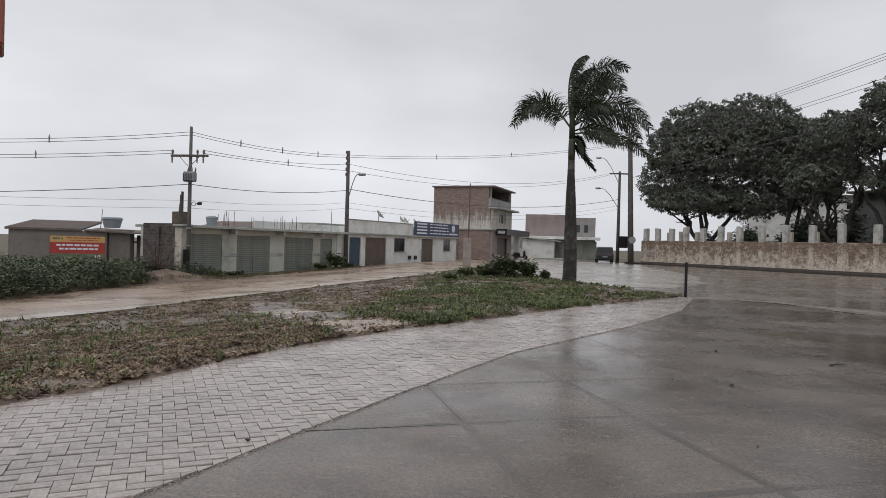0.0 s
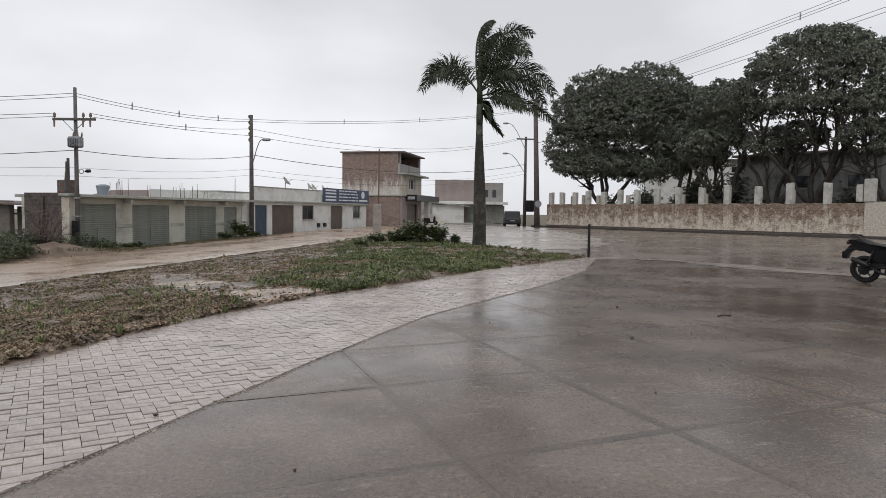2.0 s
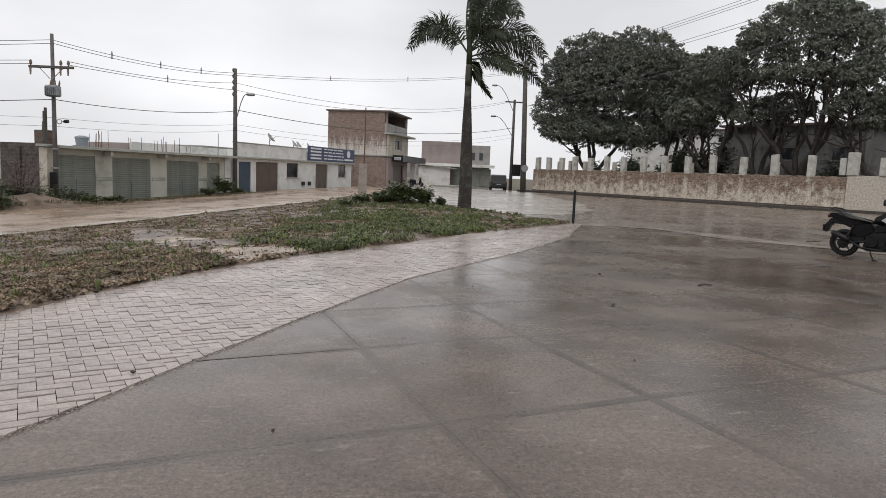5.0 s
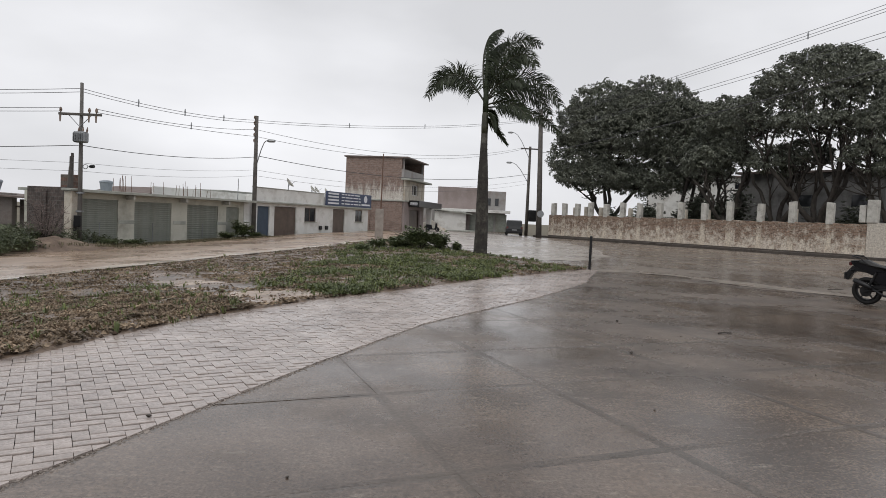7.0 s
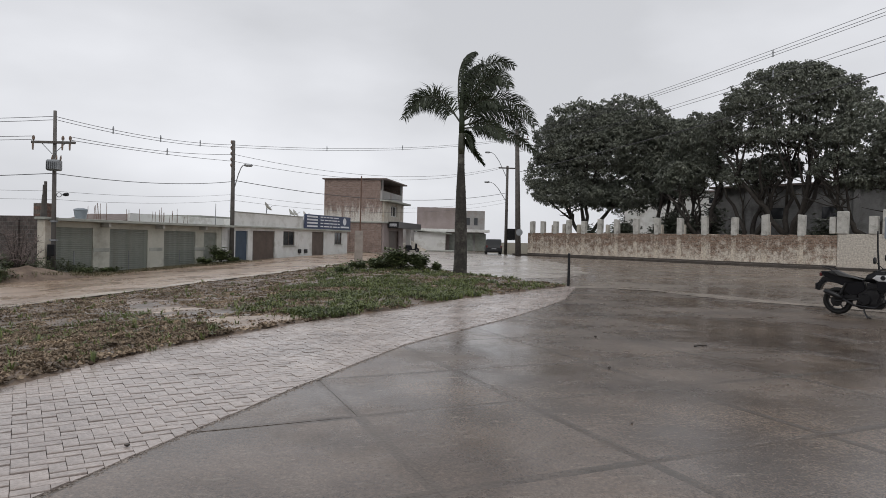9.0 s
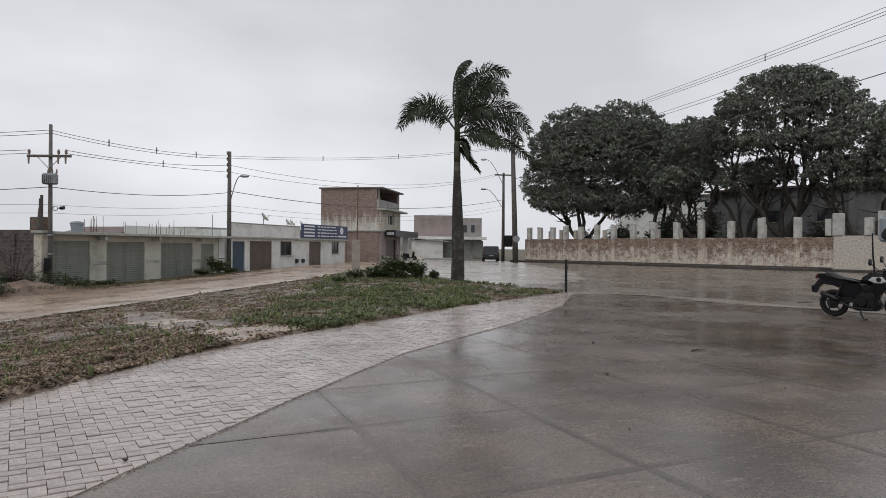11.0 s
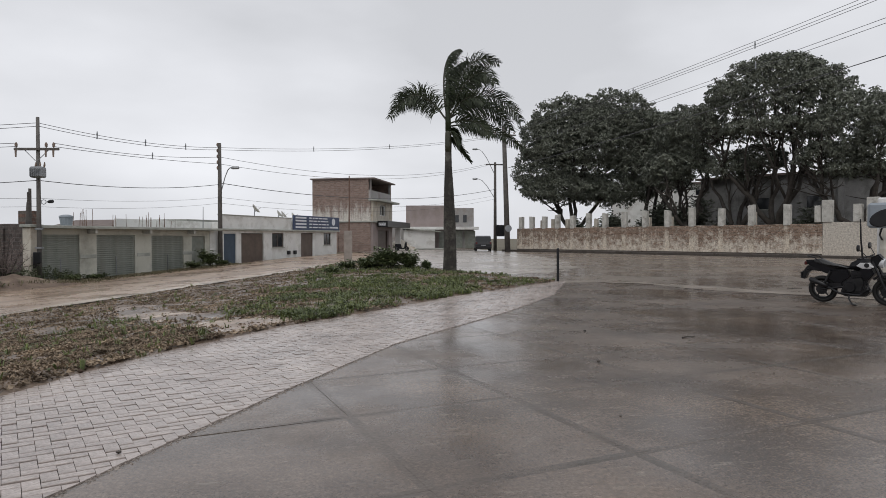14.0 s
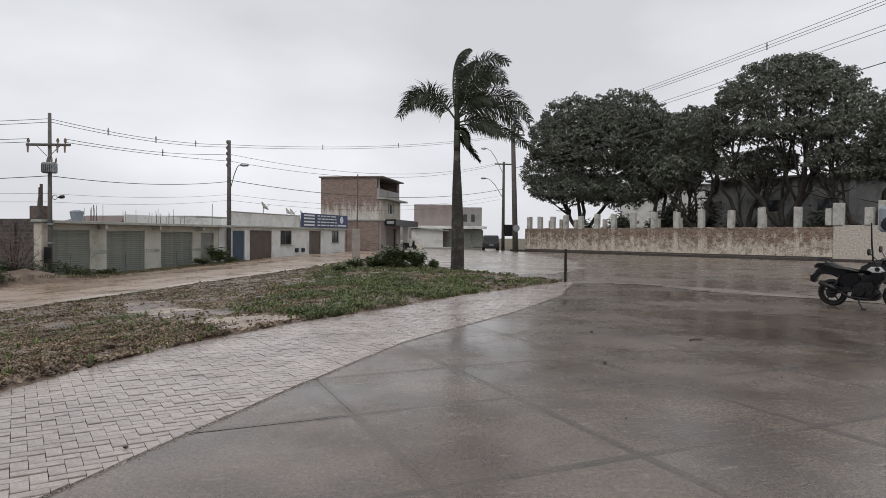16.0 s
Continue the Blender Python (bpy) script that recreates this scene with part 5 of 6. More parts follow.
# ---- posts on the island ----
bp = part("bollard_post", tube(bmesh.new(), [(0, 0, -0.2), (0, 0, 1.1), (0, 0, 1.13)], [0.045, 0.045, 0.03], 10), M_DARK, smooth=False)
bp.matrix_world = pose(7.42, 20.85, 0)
tagged(bp, "thin black steel post at the tip of the island", "post")
mast2 = thing("flag_mast", pose(0.72, 42.9, ground_z(0.72, 42.9)), "thin rusty mast on a stained concrete pedestal", "mast")
part("pedestal", block(-0.27, 0.27, -0.27, 0.27, -0.2, 2.0, bevel=0.03), M_PEDESTAL, mast2, "grey-brown stained concrete pedestal")
part("pole", rod((0.08, 0, 2.002), (0.1, 0, 5.65), 0.05, 0.035), M_RUST, mast2)


# ---- plants and litter on the soil ----
M_GRASS = material("wet_grass", (0.05, 0.072, 0.02), (0.19, 0.222, 0.072), rough=0.5, scale=0.7, fine=6, bump=0.0, island="island")
M_WEED = material("weed_leaf", (0.04, 0.056, 0.02), (0.115, 0.138, 0.05), rough=0.45, scale=0.8, fine=6, bump=0.0, island="island")
M_LITTER = material("dead_leaf_litter", (0.05, 0.036, 0.024), (0.4, 0.31, 0.22), spec=0.25, rough=0.6, tint=(0.55, 1.45), scale=1.5, fine=9, bump=0.0, island="island")
M_CLOD = material("soil_clod", (0.03, 0.02, 0.014), (0.1, 0.07, 0.05), spec=0.2, rough=0.75, scale=4, fine=30, bump=0.3, island="island")
ISLAND = SOIL_EDGE[::-1] + [(-12, -9), (-24, -6)] + soil_far[::-1] + [(1.6, 38.5), (3.2, 34.5), (5.2, 27.2), (6.3, 24.2)]
PATH_MUD = [(-6.3, 19.3), (-5.0, 18.6), (-3.6, 15.6), (-2.3, 13.3), (-0.7, 11.7), (-1.75, 10.05), (-2.8, 11.6), (-3.9, 13.9), (-5.2, 16.2)]


def inside(x, y, poly):
    hit = False
    for (x0, y0), (x1, y1) in zip(poly, poly[1:] + poly[:1]):
        if (y0 > y) != (y1 > y) and x < (x1 - x0) * (y - y0) / (y1 - y0) + x0:
            hit = not hit
    return hit


def soil_top(x, y):
    s = 0.07 * (0.7 * noise.noise(Vector((x * 0.9, y * 0.9, 0.0))) + 0.5 * noise.noise(Vector((x * 3.1, y * 3.1, 0.0))) + 0.25)
    return ground_z(x, y) + 0.01 + s


def greenness(x, y):
    """How green the island is: the far half is overgrown, the near one is mostly mud and dead leaves."""
    g = 1.0 / (1.0 + math.exp(-(x + 1.9 + 0.09 * (18 - y)) * 2.2))
    g *= 1.0 if y > 11.5 else 0.15
    patch = noise.noise(Vector((x * 0.55, y * 0.4, 7.0))) + 0.5 * noise.noise(Vector((x * 1.7, y * 1.2, 3.0)))
    g *= 0.15 if patch < -0.22 else 0.6 if patch < 0.0 else 1.0
    clump = 0.55 * math.exp(-((x + 4.3) ** 2 / 0.9 + (y - 14.6) ** 2 / 2.0)) + 0.3 * math.exp(-((x + 9.5) ** 2 / 6 + (y - 14.0) ** 2 / 3.0))
    return min(1.0, max(g, clump, 0.05 + (0.1 if patch > 0.3 else 0)))


def blades(rnd, vs, fs, x, y, z, n, h, w):
    for _ in range(n):
        a, t = rnd.uniform(0, 6.283), rnd.uniform(0.15, 0.9)
        dx, dy = math.cos(a), math.sin(a)
        k = len(vs)
        hh = h * rnd.uniform(0.5, 1.1)
        px, py = x + dx * 0.02, y + dy * 0.02
        mx, my, mz, v = px + dx * t * hh * 0.45, py + dy * t * hh * 0.45, z + hh * 0.7, w * 0.75
        vs += [(px - dy * w, py + dx * w, z), (px + dy * w, py - dx * w, z), (mx + dy * v, my - dx * v, mz), (mx - dy * v, my + dx * v, mz), (px + dx * t * hh * 1.1, py + dy * t * hh * 1.1, z + hh * (1.0 - 0.4 * t))]
        fs += [(k, k + 1, k + 2, k + 3), (k + 3, k + 2, k + 4)]


def rosette(rnd, vs, fs, x, y, z, n, size, lift):
    for _ in range(n):
        a, e = rnd.uniform(0, 6.283), rnd.uniform(0.05, 1.0)
        ln, w = size * rnd.uniform(0.6, 1.2), size * rnd.uniform(0.22, 0.36)
        o = Vector((math.cos(a) * math.cos(e), math.sin(a) * math.cos(e), math.sin(e)))
        s = Vector((-math.sin(a), math.cos(a), rnd.uniform(-0.4, 0.4))) * w
        p = Vector((x, y, z + lift * rnd.random())) + o * 0.02
        k = len(vs)
        vs += [tuple(p), tuple(p + o * ln * 0.5 + s), tuple(p + o * ln + Vector((0, 0, -0.3 * ln))), tuple(p + o * ln * 0.5 - s)]
        fs += [(k, k + 1, k + 2, k + 3)]


rnd = random.Random(21)
gv, gf, wv, wf, lv, lf, cv, cf = [], [], [], [], [], [], [], []
for q_ in range(132000):
    x, y = (rnd.uniform(-16, 7.6), rnd.uniform(1.0, 40)) if q_ < 70000 else (rnd.uniform(-8.5, 0.5), rnd.uniform(3.0, 13.0)) if q_ < 88000 else (rnd.uniform(-3.5, 7.4), rnd.uniform(11.5, 33.0))
    if y > 22 and rnd.random() < 0.45:
        continue
    if q_ >= 88000 and (noise.noise(Vector((x * 0.9, y * 0.6, 11.0))) + 0.5 * noise.noise(Vector((x * 2.5, y * 1.7, 4.0))) < 0.02 or rnd.random() > 1.0 / (1.0 + math.exp(-(x + 1.6) * 1.6))):
        continue
    if not inside(x, y, ISLAND):
        continue
    mud = inside(x, y, PATH_MUD)
    g = greenness(x, y) * (0.06 if mud else 1.0)
    if y > 13:   # trodden, bare patches, most of them towards the tip of the island
        worn = noise.noise(Vector((x * 0.55, y * 0.4, 23.0))) + 0.5 * noise.noise(Vector((x * 1.6, y * 1.1, 7.0)))
        if worn > 0.34 - 0.42 / (1.0 + math.exp(-(x - 4.4) * 1.8)):
            if rnd.random() < 0.4:
                continue
            g *= 0.55
    z = soil_top(x, y)
    r = rnd.random()
    if r < g:
        if rnd.random() < 0.62:
            blades(rnd, gv, gf, x, y, z - 0.01, 6, rnd.uniform(0.06, 0.18), 0.006 + 0.0004 * y)
        else:
            rosette(rnd, wv, wf, x, y, z, 7, rnd.uniform(0.035, 0.1) if g > 0.3 else rnd.uniform(0.025, 0.06), 0.06)
    elif not mud or rnd.random() < 0.12:
        bare = noise.noise(Vector((x * 1.9, y * 1.4, 5.0))) + 0.6 * noise.noise(Vector((x * 5.0, y * 3.6, 2.0)))
        for _k in range(9 if bare < 0.0 else 5 if bare < 0.3 else 1):
            a, s = rnd.uniform(0, 6.283), rnd.uniform(0.014, 0.046)
            t1, t2 = rnd.uniform(-0.02, 0.04), rnd.uniform(-0.015, 0.04)
            qx, qy = x + rnd.uniform(-0.17, 0.17), y + rnd.uniform(-0.14, 0.14)
            if not inside(qx, qy, ISLAND):
                continue
            zz = soil_top(qx, qy) + 0.014
            c, d = math.cos(a) * s, math.sin(a) * s
            k = len(lv)
            lv += [(qx - c, qy - d, zz), (qx + d * 0.5, qy - c * 0.5, zz + t1), (qx + c, qy + d, zz + t2 * 0.5), (qx - d * 0.5, qy + c * 0.5, zz + t2)]
            lf += [(k, k + 1, k + 2), (k, k + 2, k + 3)]
    if not mud and rnd.random() < 0.3 * (1 - g):
        s = rnd.uniform(0.012, 0.04)
        k = len(cv)
        cv += [(x + s * rnd.uniform(0.7, 1.3), y, z), (x - s * rnd.uniform(0.7, 1.3), y, z), (x, y + s * rnd.uniform(0.7, 1.3), z), (x, y - s * rnd.uniform(0.7, 1.3), z), (x + rnd.uniform(-0.01, 0.01), y, z + s * 0.9), (x, y, z - s)]
        cf += [(k + a, k + b, k + c) for a, b, c in ((0, 2, 4), (2, 1, 4), (1, 3, 4), (3, 0, 4), (2, 0, 5), (1, 2, 5), (3, 1, 5), (0, 3, 5))]
tagged(raw("grass", gv, gf, M_GRASS), "short wet green grass tufts on the island", "grass", kind="stuff")
tagged(raw("low_weeds", wv, wf, M_WEED), "low broad-leaved weeds among the grass", "weeds", kind="stuff")
tagged(raw("leaf_litter", lv, lf, M_LITTER), "wet brown dead leaves strewn over the soil", "leaf litter", kind="stuff")
tagged(raw("soil_clods", cv, cf, M_CLOD), "small clods of wet brown soil", "soil clods", kind="stuff")
sheet("mud_path", PATH_MUD, M_DIRT, 0.045, 0.3, "pale sandy trodden path across the island", rough=0.025, category="path", seed=9.0)


M_SHRUB = material("shrub_leaf", (0.05, 0.07, 0.03), (0.15, 0.18, 0.08), rough=0.4, scale=0.8, fine=6, bump=0.0, island="island")


def shrub(x, y, w, h, n, leaf, label, name="shrub", mat=None, group="shrubs"):
    """A leafy clump: a few stems and many broad leaves with a ragged outline."""
    z = ground_z(x, y)
    e = thing(name, pose(x, y, z), label, "shrub", group)
    r = random.Random(int(x * 131 + y * 17))
    st = bmesh.new()
    tops = []
    for i in range(7):
        a = r.uniform(0, 6.283)
        t = Vector((math.cos(a) * w * r.uniform(0.1, 0.75), math.sin(a) * w * r.uniform(0.1, 0.6), h * r.uniform(0.5, 0.95)))
        tops.append(t)
        tube(st, [(0, 0, -0.05), tuple(t * 0.5 + Vector((0, 0, 0.1 * h))), tuple(t)], [0.02, 0.015, 0.008], 5)
    part("stems", st, M_BARK, e)
    vs, fs = [], []
    for _ in range(n):
        t = r.choice(tops) * r.uniform(0.35, 1.0)
        p = t + Vector((r.gauss(0, 0.16 * w), r.gauss(0, 0.16 * w), r.gauss(0, 0.1 * h)))
        p.z = max(0.02, p.z)
        rosette(r, vs, fs, p.x, p.y, p.z, 4, leaf, 0.05)
    raw("foliage", vs, fs, mat or M_SHRUB, e)
    return e


shrub(2.45, 30.4, 1.15, 0.95, 420, 0.2, "dark leafy shrub clump on the island")
shrub(3.3, 30.2, 0.75, 0.75, 260, 0.2, "dark leafy shrub clump on the island")
shrub(2.0, 32.2, 1.2, 0.8, 360, 0.17, "dark leafy shrub clump on the island")
shrub(1.4, 31.4, 0.9, 0.5, 260, 0.17, "low dark shrub on the island")
shrub(0.6, 31.2, 0.8, 0.38, 200, 0.15, "low dark shrub on the island")
shrub(4.05, 28.6, 0.4, 0.42, 120, 0.15, "small round shrub near the palm")
shrub(-0.2, 28.5, 0.6, 0.3, 140, 0.13, "low dark shrub on the island")
gx_, gy_ = row_xy(35.2, -27.2)
shrub(gx_, gy_, 0.9, 1.1, 320, 0.2, "leafy shrub growing against the garages")
for u, v, h in ((24.6, -27.3, 0.3), (26.4, -27.5, 0.22), (33.6, -27.2, 0.4), (36.6, -27.4, 0.3)):
    x, y = row_xy(u, v)
    shrub(x, y, 0.8, h, 150, 0.16, "low weeds growing along the garage wall")

for x, y, w, h, n in ((24.8, 63.5, 1.8, 3.2, 420), (28.6, 62.5, 2.8, 3.8, 1000), (30.6, 58.6, 2.8, 4.6, 1700), (33.4, 56.4, 3.0, 5.0, 1700), (34.6, 52.6, 2.4, 3.6, 350), (36.8, 50.0, 2.4, 3.4, 300), (38.6, 46.5, 2.2, 4.0, 500), (27.0, 60.0, 2.2, 3.4, 560)):
    shrub(x, y, w, h, n, 0.4, "tall dark shrub filling the gaps behind the boundary wall", mat=M_LEAF, group="shrubs behind the wall")

# tall weeds on the bank in front of the banner house
rnd = random.Random(33)
tv, tf = [], []
for _ in range(17000):
    u, v = rnd.uniform(-2, 26.5), rnd.uniform(-38, -20.6)
    x, y = row_xy(u, v)
    edge = -20.9 - 0.42 * max(0.0, u - 9.5) + 0.7 * noise.noise(Vector((u * 0.6, 2.0, 0)))
    if v > edge or (u > 22.3 and v < -27.8) or (u > 19.5 and v > -27.2):
        continue
    h = 0.7 + 0.45 * noise.noise(Vector((u * 0.5, v * 0.5, 1.0))) + rnd.uniform(0, 0.4)
    h *= min(1.0, (edge - v) / 1.2 + 0.3) * (0.75 if v < -29 else 1.0)
    z = ground_z(x, y)
    for k in range(4):
        rosette(rnd, tv, tf, x + rnd.gauss(0, 0.12), y + rnd.gauss(0, 0.12), z + h * rnd.uniform(0.1, 0.9), 6, rnd.uniform(0.07, 0.17), 0.12)
    if rnd.random() < 0.12:
        blades(rnd, tv, tf, x, y, z, 5, h * 1.2, 0.02)
M_TALLWEED = material("tangled_weed_leaf", (0.045, 0.062, 0.03), (0.14, 0.16, 0.08), rough=0.45, scale=0.8, fine=6, bump=0.0, island="island")
tagged(raw("tall_weeds", tv, tf, M_TALLWEED), "tall tangled green weeds on the roadside bank", "weeds", kind="stuff")
vv, vf = [], []
for _ in range(6000):
    u, v = rnd.uniform(17, 38), -27.9 + abs(rnd.gauss(0, 0.75))
    x, y = row_xy(u, v)
    (blades if rnd.random() < 0.5 else rosette)(rnd, vv, vf, x, y, ground_z(x, y) - 0.01, 5, rnd.uniform(0.06, 0.16), 0.015)
for _ in range(900):   # dry grass over the heap of earth
    u, v = rnd.gauss(20.8, 1.8), rnd.gauss(-26.6, 0.7)
    x, y = row_xy(u, v)
    blades(rnd, vv, vf, x, y, ground_z(x, y) + 0.22 * math.exp(-((u - 20.6) / 2.4) ** 2), 4, rnd.uniform(0.08, 0.25), 0.012)
M_DRYGRASS = material("half_dry_grass", (0.06, 0.06, 0.03), (0.2, 0.17, 0.1), rough=0.6, scale=0.9, fine=6, bump=0.0, island="island")
tagged(raw("verge_weeds", vv, vf, M_DRYGRASS), "straggling weeds along the foot of the garages", "weeds", kind="stuff")

# leafless bush before the brick side wall
M_DRYTWIG = material("grey_brown_dry_twig", (0.09, 0.07, 0.065), (0.22, 0.17, 0.155), rough=0.8, scale=6, fine=30, island="island")
bx, by = row_xy(21.2, -27.3)
bush = thing("dry_shrub", pose(bx, by, ground_z(bx, by)), "leafless grey-brown shrub of tangled twigs before a brick wall", "shrub")
r = random.Random(8)
stems_, twigs_ = bmesh.new(), bmesh.new()
for i in range(24):
    a, w_ = r.uniform(0, 6.283), r.uniform(0.15, 1.45)
    tip = Vector((math.cos(a) * w_, math.sin(a) * w_, r.uniform(1.1, 2.3) * (1.15 - 0.35 * w_)))
    mid = tip * 0.5 + Vector((r.gauss(0, 0.15), r.gauss(0, 0.15), 0.25))
    tube(stems_, [tuple(bez(Vector((0, 0, -0.05)), mid, tip, t / 5)) for t in range(6)], [0.022 - 0.003 * t for t in range(6)], 4)
    for k in range(16):
        p = bez(Vector((0, 0, 0)), mid, tip, r.uniform(0.25, 1.0))
        e = p + Vector((r.gauss(0, 0.25), r.gauss(0, 0.25), r.uniform(0.0, 0.4)))
        tube(twigs_, [tuple(p), tuple(p.lerp(e, 0.5) + Vector((0, 0, r.uniform(-0.06, 0.06)))), tuple(e)], [0.011, 0.009, 0.005], 3)
part("stems", stems_, M_BARK, bush)
tagged(part("twig_tangle", twigs_, M_DRYTWIG, bush), kind="stuff")

# heap of earth by the first pole
mb = bmesh.new()
bmesh.ops.create_grid(mb, x_segments=26, y_segments=18, size=1.0)
for v in mb.verts:
    r2 = v.co.x ** 2 + v.co.y ** 2
    hgt = 0.62 * math.exp(-r2 * 2.6) + 0.08 * noise.noise(v.co * 4) + 0.09 * noise.noise(v.co * 9)
    v.co = Vector((v.co.x * 4.2, v.co.y * 1.9, hgt * max(0.0, 1 - r2 ** 2 * 0.7) - 0.08))
mound = part("earth_mound", mb, M_MOUND, smooth=True)
hx, hy = row_xy(20.6, -26.3)
mound.matrix_world = Matrix.Translation((hx, hy, ground_z(hx, hy))) @ Matrix.Rotation(math.atan2(ROW_C, ROW_S), 4, "Z")
tagged(mound, "low rough heap of brown earth beside the road", "earth mound")

# sticks and small stones on the yard
for x, y, a, ln in ((5.0, 8.7, 20, 0.26), (12.66, 16.34, 5, 0.5), (3.85, 9.6, 70, 0.1)):
    s = part("twig", tube(bmesh.new(), [(0, 0, 0.012), (ln * 0.4, 0.02, 0.018), (ln, -0.01, 0.012)], [0.012, 0.011, 0.007], 5), M_BARK)
    s.matrix_world = pose(x, y, 0, 0, 0, a)
    tagged(s, "short dark twig lying on the wet concrete", "twig", "twigs on the yard")
stones = [(-1.56, 4.7, 0.02), (3.06, 7.23, 0.028), (2.3, 5.0, 0.012)]
for _ in range(36):
    x, y = rnd.uniform(-1.0, 9), rnd.uniform(3, 15)
    if inside(x, y, YARD_EDGE + [(30, -9), (-2.9, -9)]) and not inside(x, y, SOIL_EDGE + YARD_EDGE[::-1]):
        stones.append((x, y, rnd.uniform(0.005, 0.012)))
for x, y, s in stones:
    b = bmesh.new()
    bmesh.ops.create_icosphere(b, subdivisions=1, radius=s)
    for v in b.verts:
        v.co *= rnd.uniform(0.75, 1.2)
        v.co.z *= 0.7
    o = part("pebble", b, M_KERB)
    o.matrix_world = pose(x, y, s * 0.55 + (0.009 if x < -1.0 else 0))
    tagged(o, "small dark pebble on the wet paving", "pebble", "pebbles on the yard")
# crumbled mortar along the joint between the pavers and the slabs
mv, mf = [], []
for (x0, y0), (x1, y1) in zip(YARD_EDGE[1:], YARD_EDGE[2:13]):
    for _ in range(int(260 * math.hypot(x1 - x0, y1 - y0) / (1 + 0.12 * y0))):
        t = rnd.random()
        off = abs(rnd.gauss(0, 0.035)) - 0.012
        x, y = x0 + (x1 - x0) * t + 0.88 * off, y0 + (y1 - y0) * t - 0.47 * off
        s = rnd.uniform(0.004, 0.014)
        k = len(mv)
        mv += [(x + s * rnd.uniform(0.6, 1.3), y, 0), (x, y + s * rnd.uniform(0.6, 1.3), 0), (x - s * rnd.uniform(0.6, 1.3), y, 0), (x, y - s * rnd.uniform(0.6, 1.3), 0), (x + s * 0.3, y, s * rnd.uniform(0.3, 0.6)), (x - s * 0.2, y + s * 0.2, s * rnd.uniform(0.3, 0.6))]
        mf += [(k + a, k + b, k + c) for a, b, c in ((0, 1, 4), (1, 5, 4), (1, 2, 5), (2, 3, 5), (3, 4, 5), (3, 0, 4))]
tagged(raw("mortar_crumbs", mv, mf, M_PLASTER_CRUMB), "grey crumbs of mortar along the paving's edge", "mortar crumbs", kind="stuff")

# ---- motorcycle ----
M_TYRE = material("black_rubber", (0.01, 0.01, 0.01), (0.022, 0.021, 0.02), spec=0.25, rough=0.6, scale=8, fine=50, bump=0.2)
M_PAINT = material("black_bike_paint", (0.005, 0.005, 0.007), (0.01, 0.01, 0.012), spec=0.22, rough=0.3, scale=3, fine=20, bump=0.0)
M_PANEL = material("silver_white_panel", (0.55, 0.55, 0.55), (0.68, 0.68, 0.68), rough=0.3, scale=3, fine=20, bump=0.0)
M_ALLOY = material("engine_alloy", (0.02, 0.02, 0.021), (0.05, 0.05, 0.053), rough=0.4, scale=6, fine=30, metal=0.8, bump=0.1)
M_SEAT = material("black_seat_vinyl", (0.014, 0.014, 0.014), (0.025, 0.025, 0.025), rough=0.5, scale=4, fine=50, bump=0.1)
M_LIGHT = material("clear_lamp_glass", (0.45, 0.46, 0.48), (0.6, 0.61, 0.62), rough=0.08, scale=3, fine=20, bump=0.0)
M_RED_LENS = material("red_lamp_lens", (0.07, 0.008, 0.008), (0.11, 0.012, 0.012), rough=0.15, scale=3, fine=20, bump=0.0)


def ring(bm, cx, cy, cz, r, t, w, seg=28, sides=8):
    """A tyre-like ring that rolls along x, its axle along y."""
    rows = []
    for i in range(seg):
        a = 2 * math.pi * i / seg
        rows.append([bm.verts.new((cx + (r + t * math.cos(b)) * math.cos(a), cy + w * math.sin(b), cz + (r + t * math.cos(b)) * math.sin(a))) for b in [2 * math.pi * k / sides for k in range(sides)]])
    for i in range(seg):
        for k in range(sides):
            bm.faces.new((rows[i][k], rows[(i + 1) % seg][k], rows[(i + 1) % seg][(k + 1) % sides], rows[i][(k + 1) % sides]))
    bmesh.ops.recalc_face_normals(bm, faces=bm.faces)
    return bm


def bike_wheel(parent, cx, r=0.31, w=0.06):
    ty = part("tyre", ring(bmesh.new(), cx, 0, r, r - 0.05, 0.05, w), M_TYRE, parent, "worn black tyre", smooth=True)
    part("rim", ring(bmesh.new(), cx, 0, r, r - 0.11, 0.018, 0.04, sides=6), M_DARK, ty)
    part("hub", tube(bmesh.new(), [(cx, -0.07, r), (cx, 0.07, r)], 0.055, 10), M_ALLOY, ty)
    for i in range(5):
        a = i * 2 * math.pi / 5 + 0.3
        part("spoke", rod((cx, 0, r), (cx + (r - 0.1) * math.cos(a), 0, r + (r - 0.1) * math.sin(a)), 0.022, 0.014, 6), M_DARK, ty)
    part("brake_disc", tube(bmesh.new(), [(cx, -0.075, r), (cx, -0.079, r)], 0.12, 18), M_ALLOY, ty)


bike = thing("motorcycle", pose(11.06, 13.07, 0, 5, 0, -61), "black motorcycle with a white tank panel parked on its side stand", "motorcycle")
bike_wheel(bike, 0.0)
bike_wheel(bike, 1.3, w=0.05)


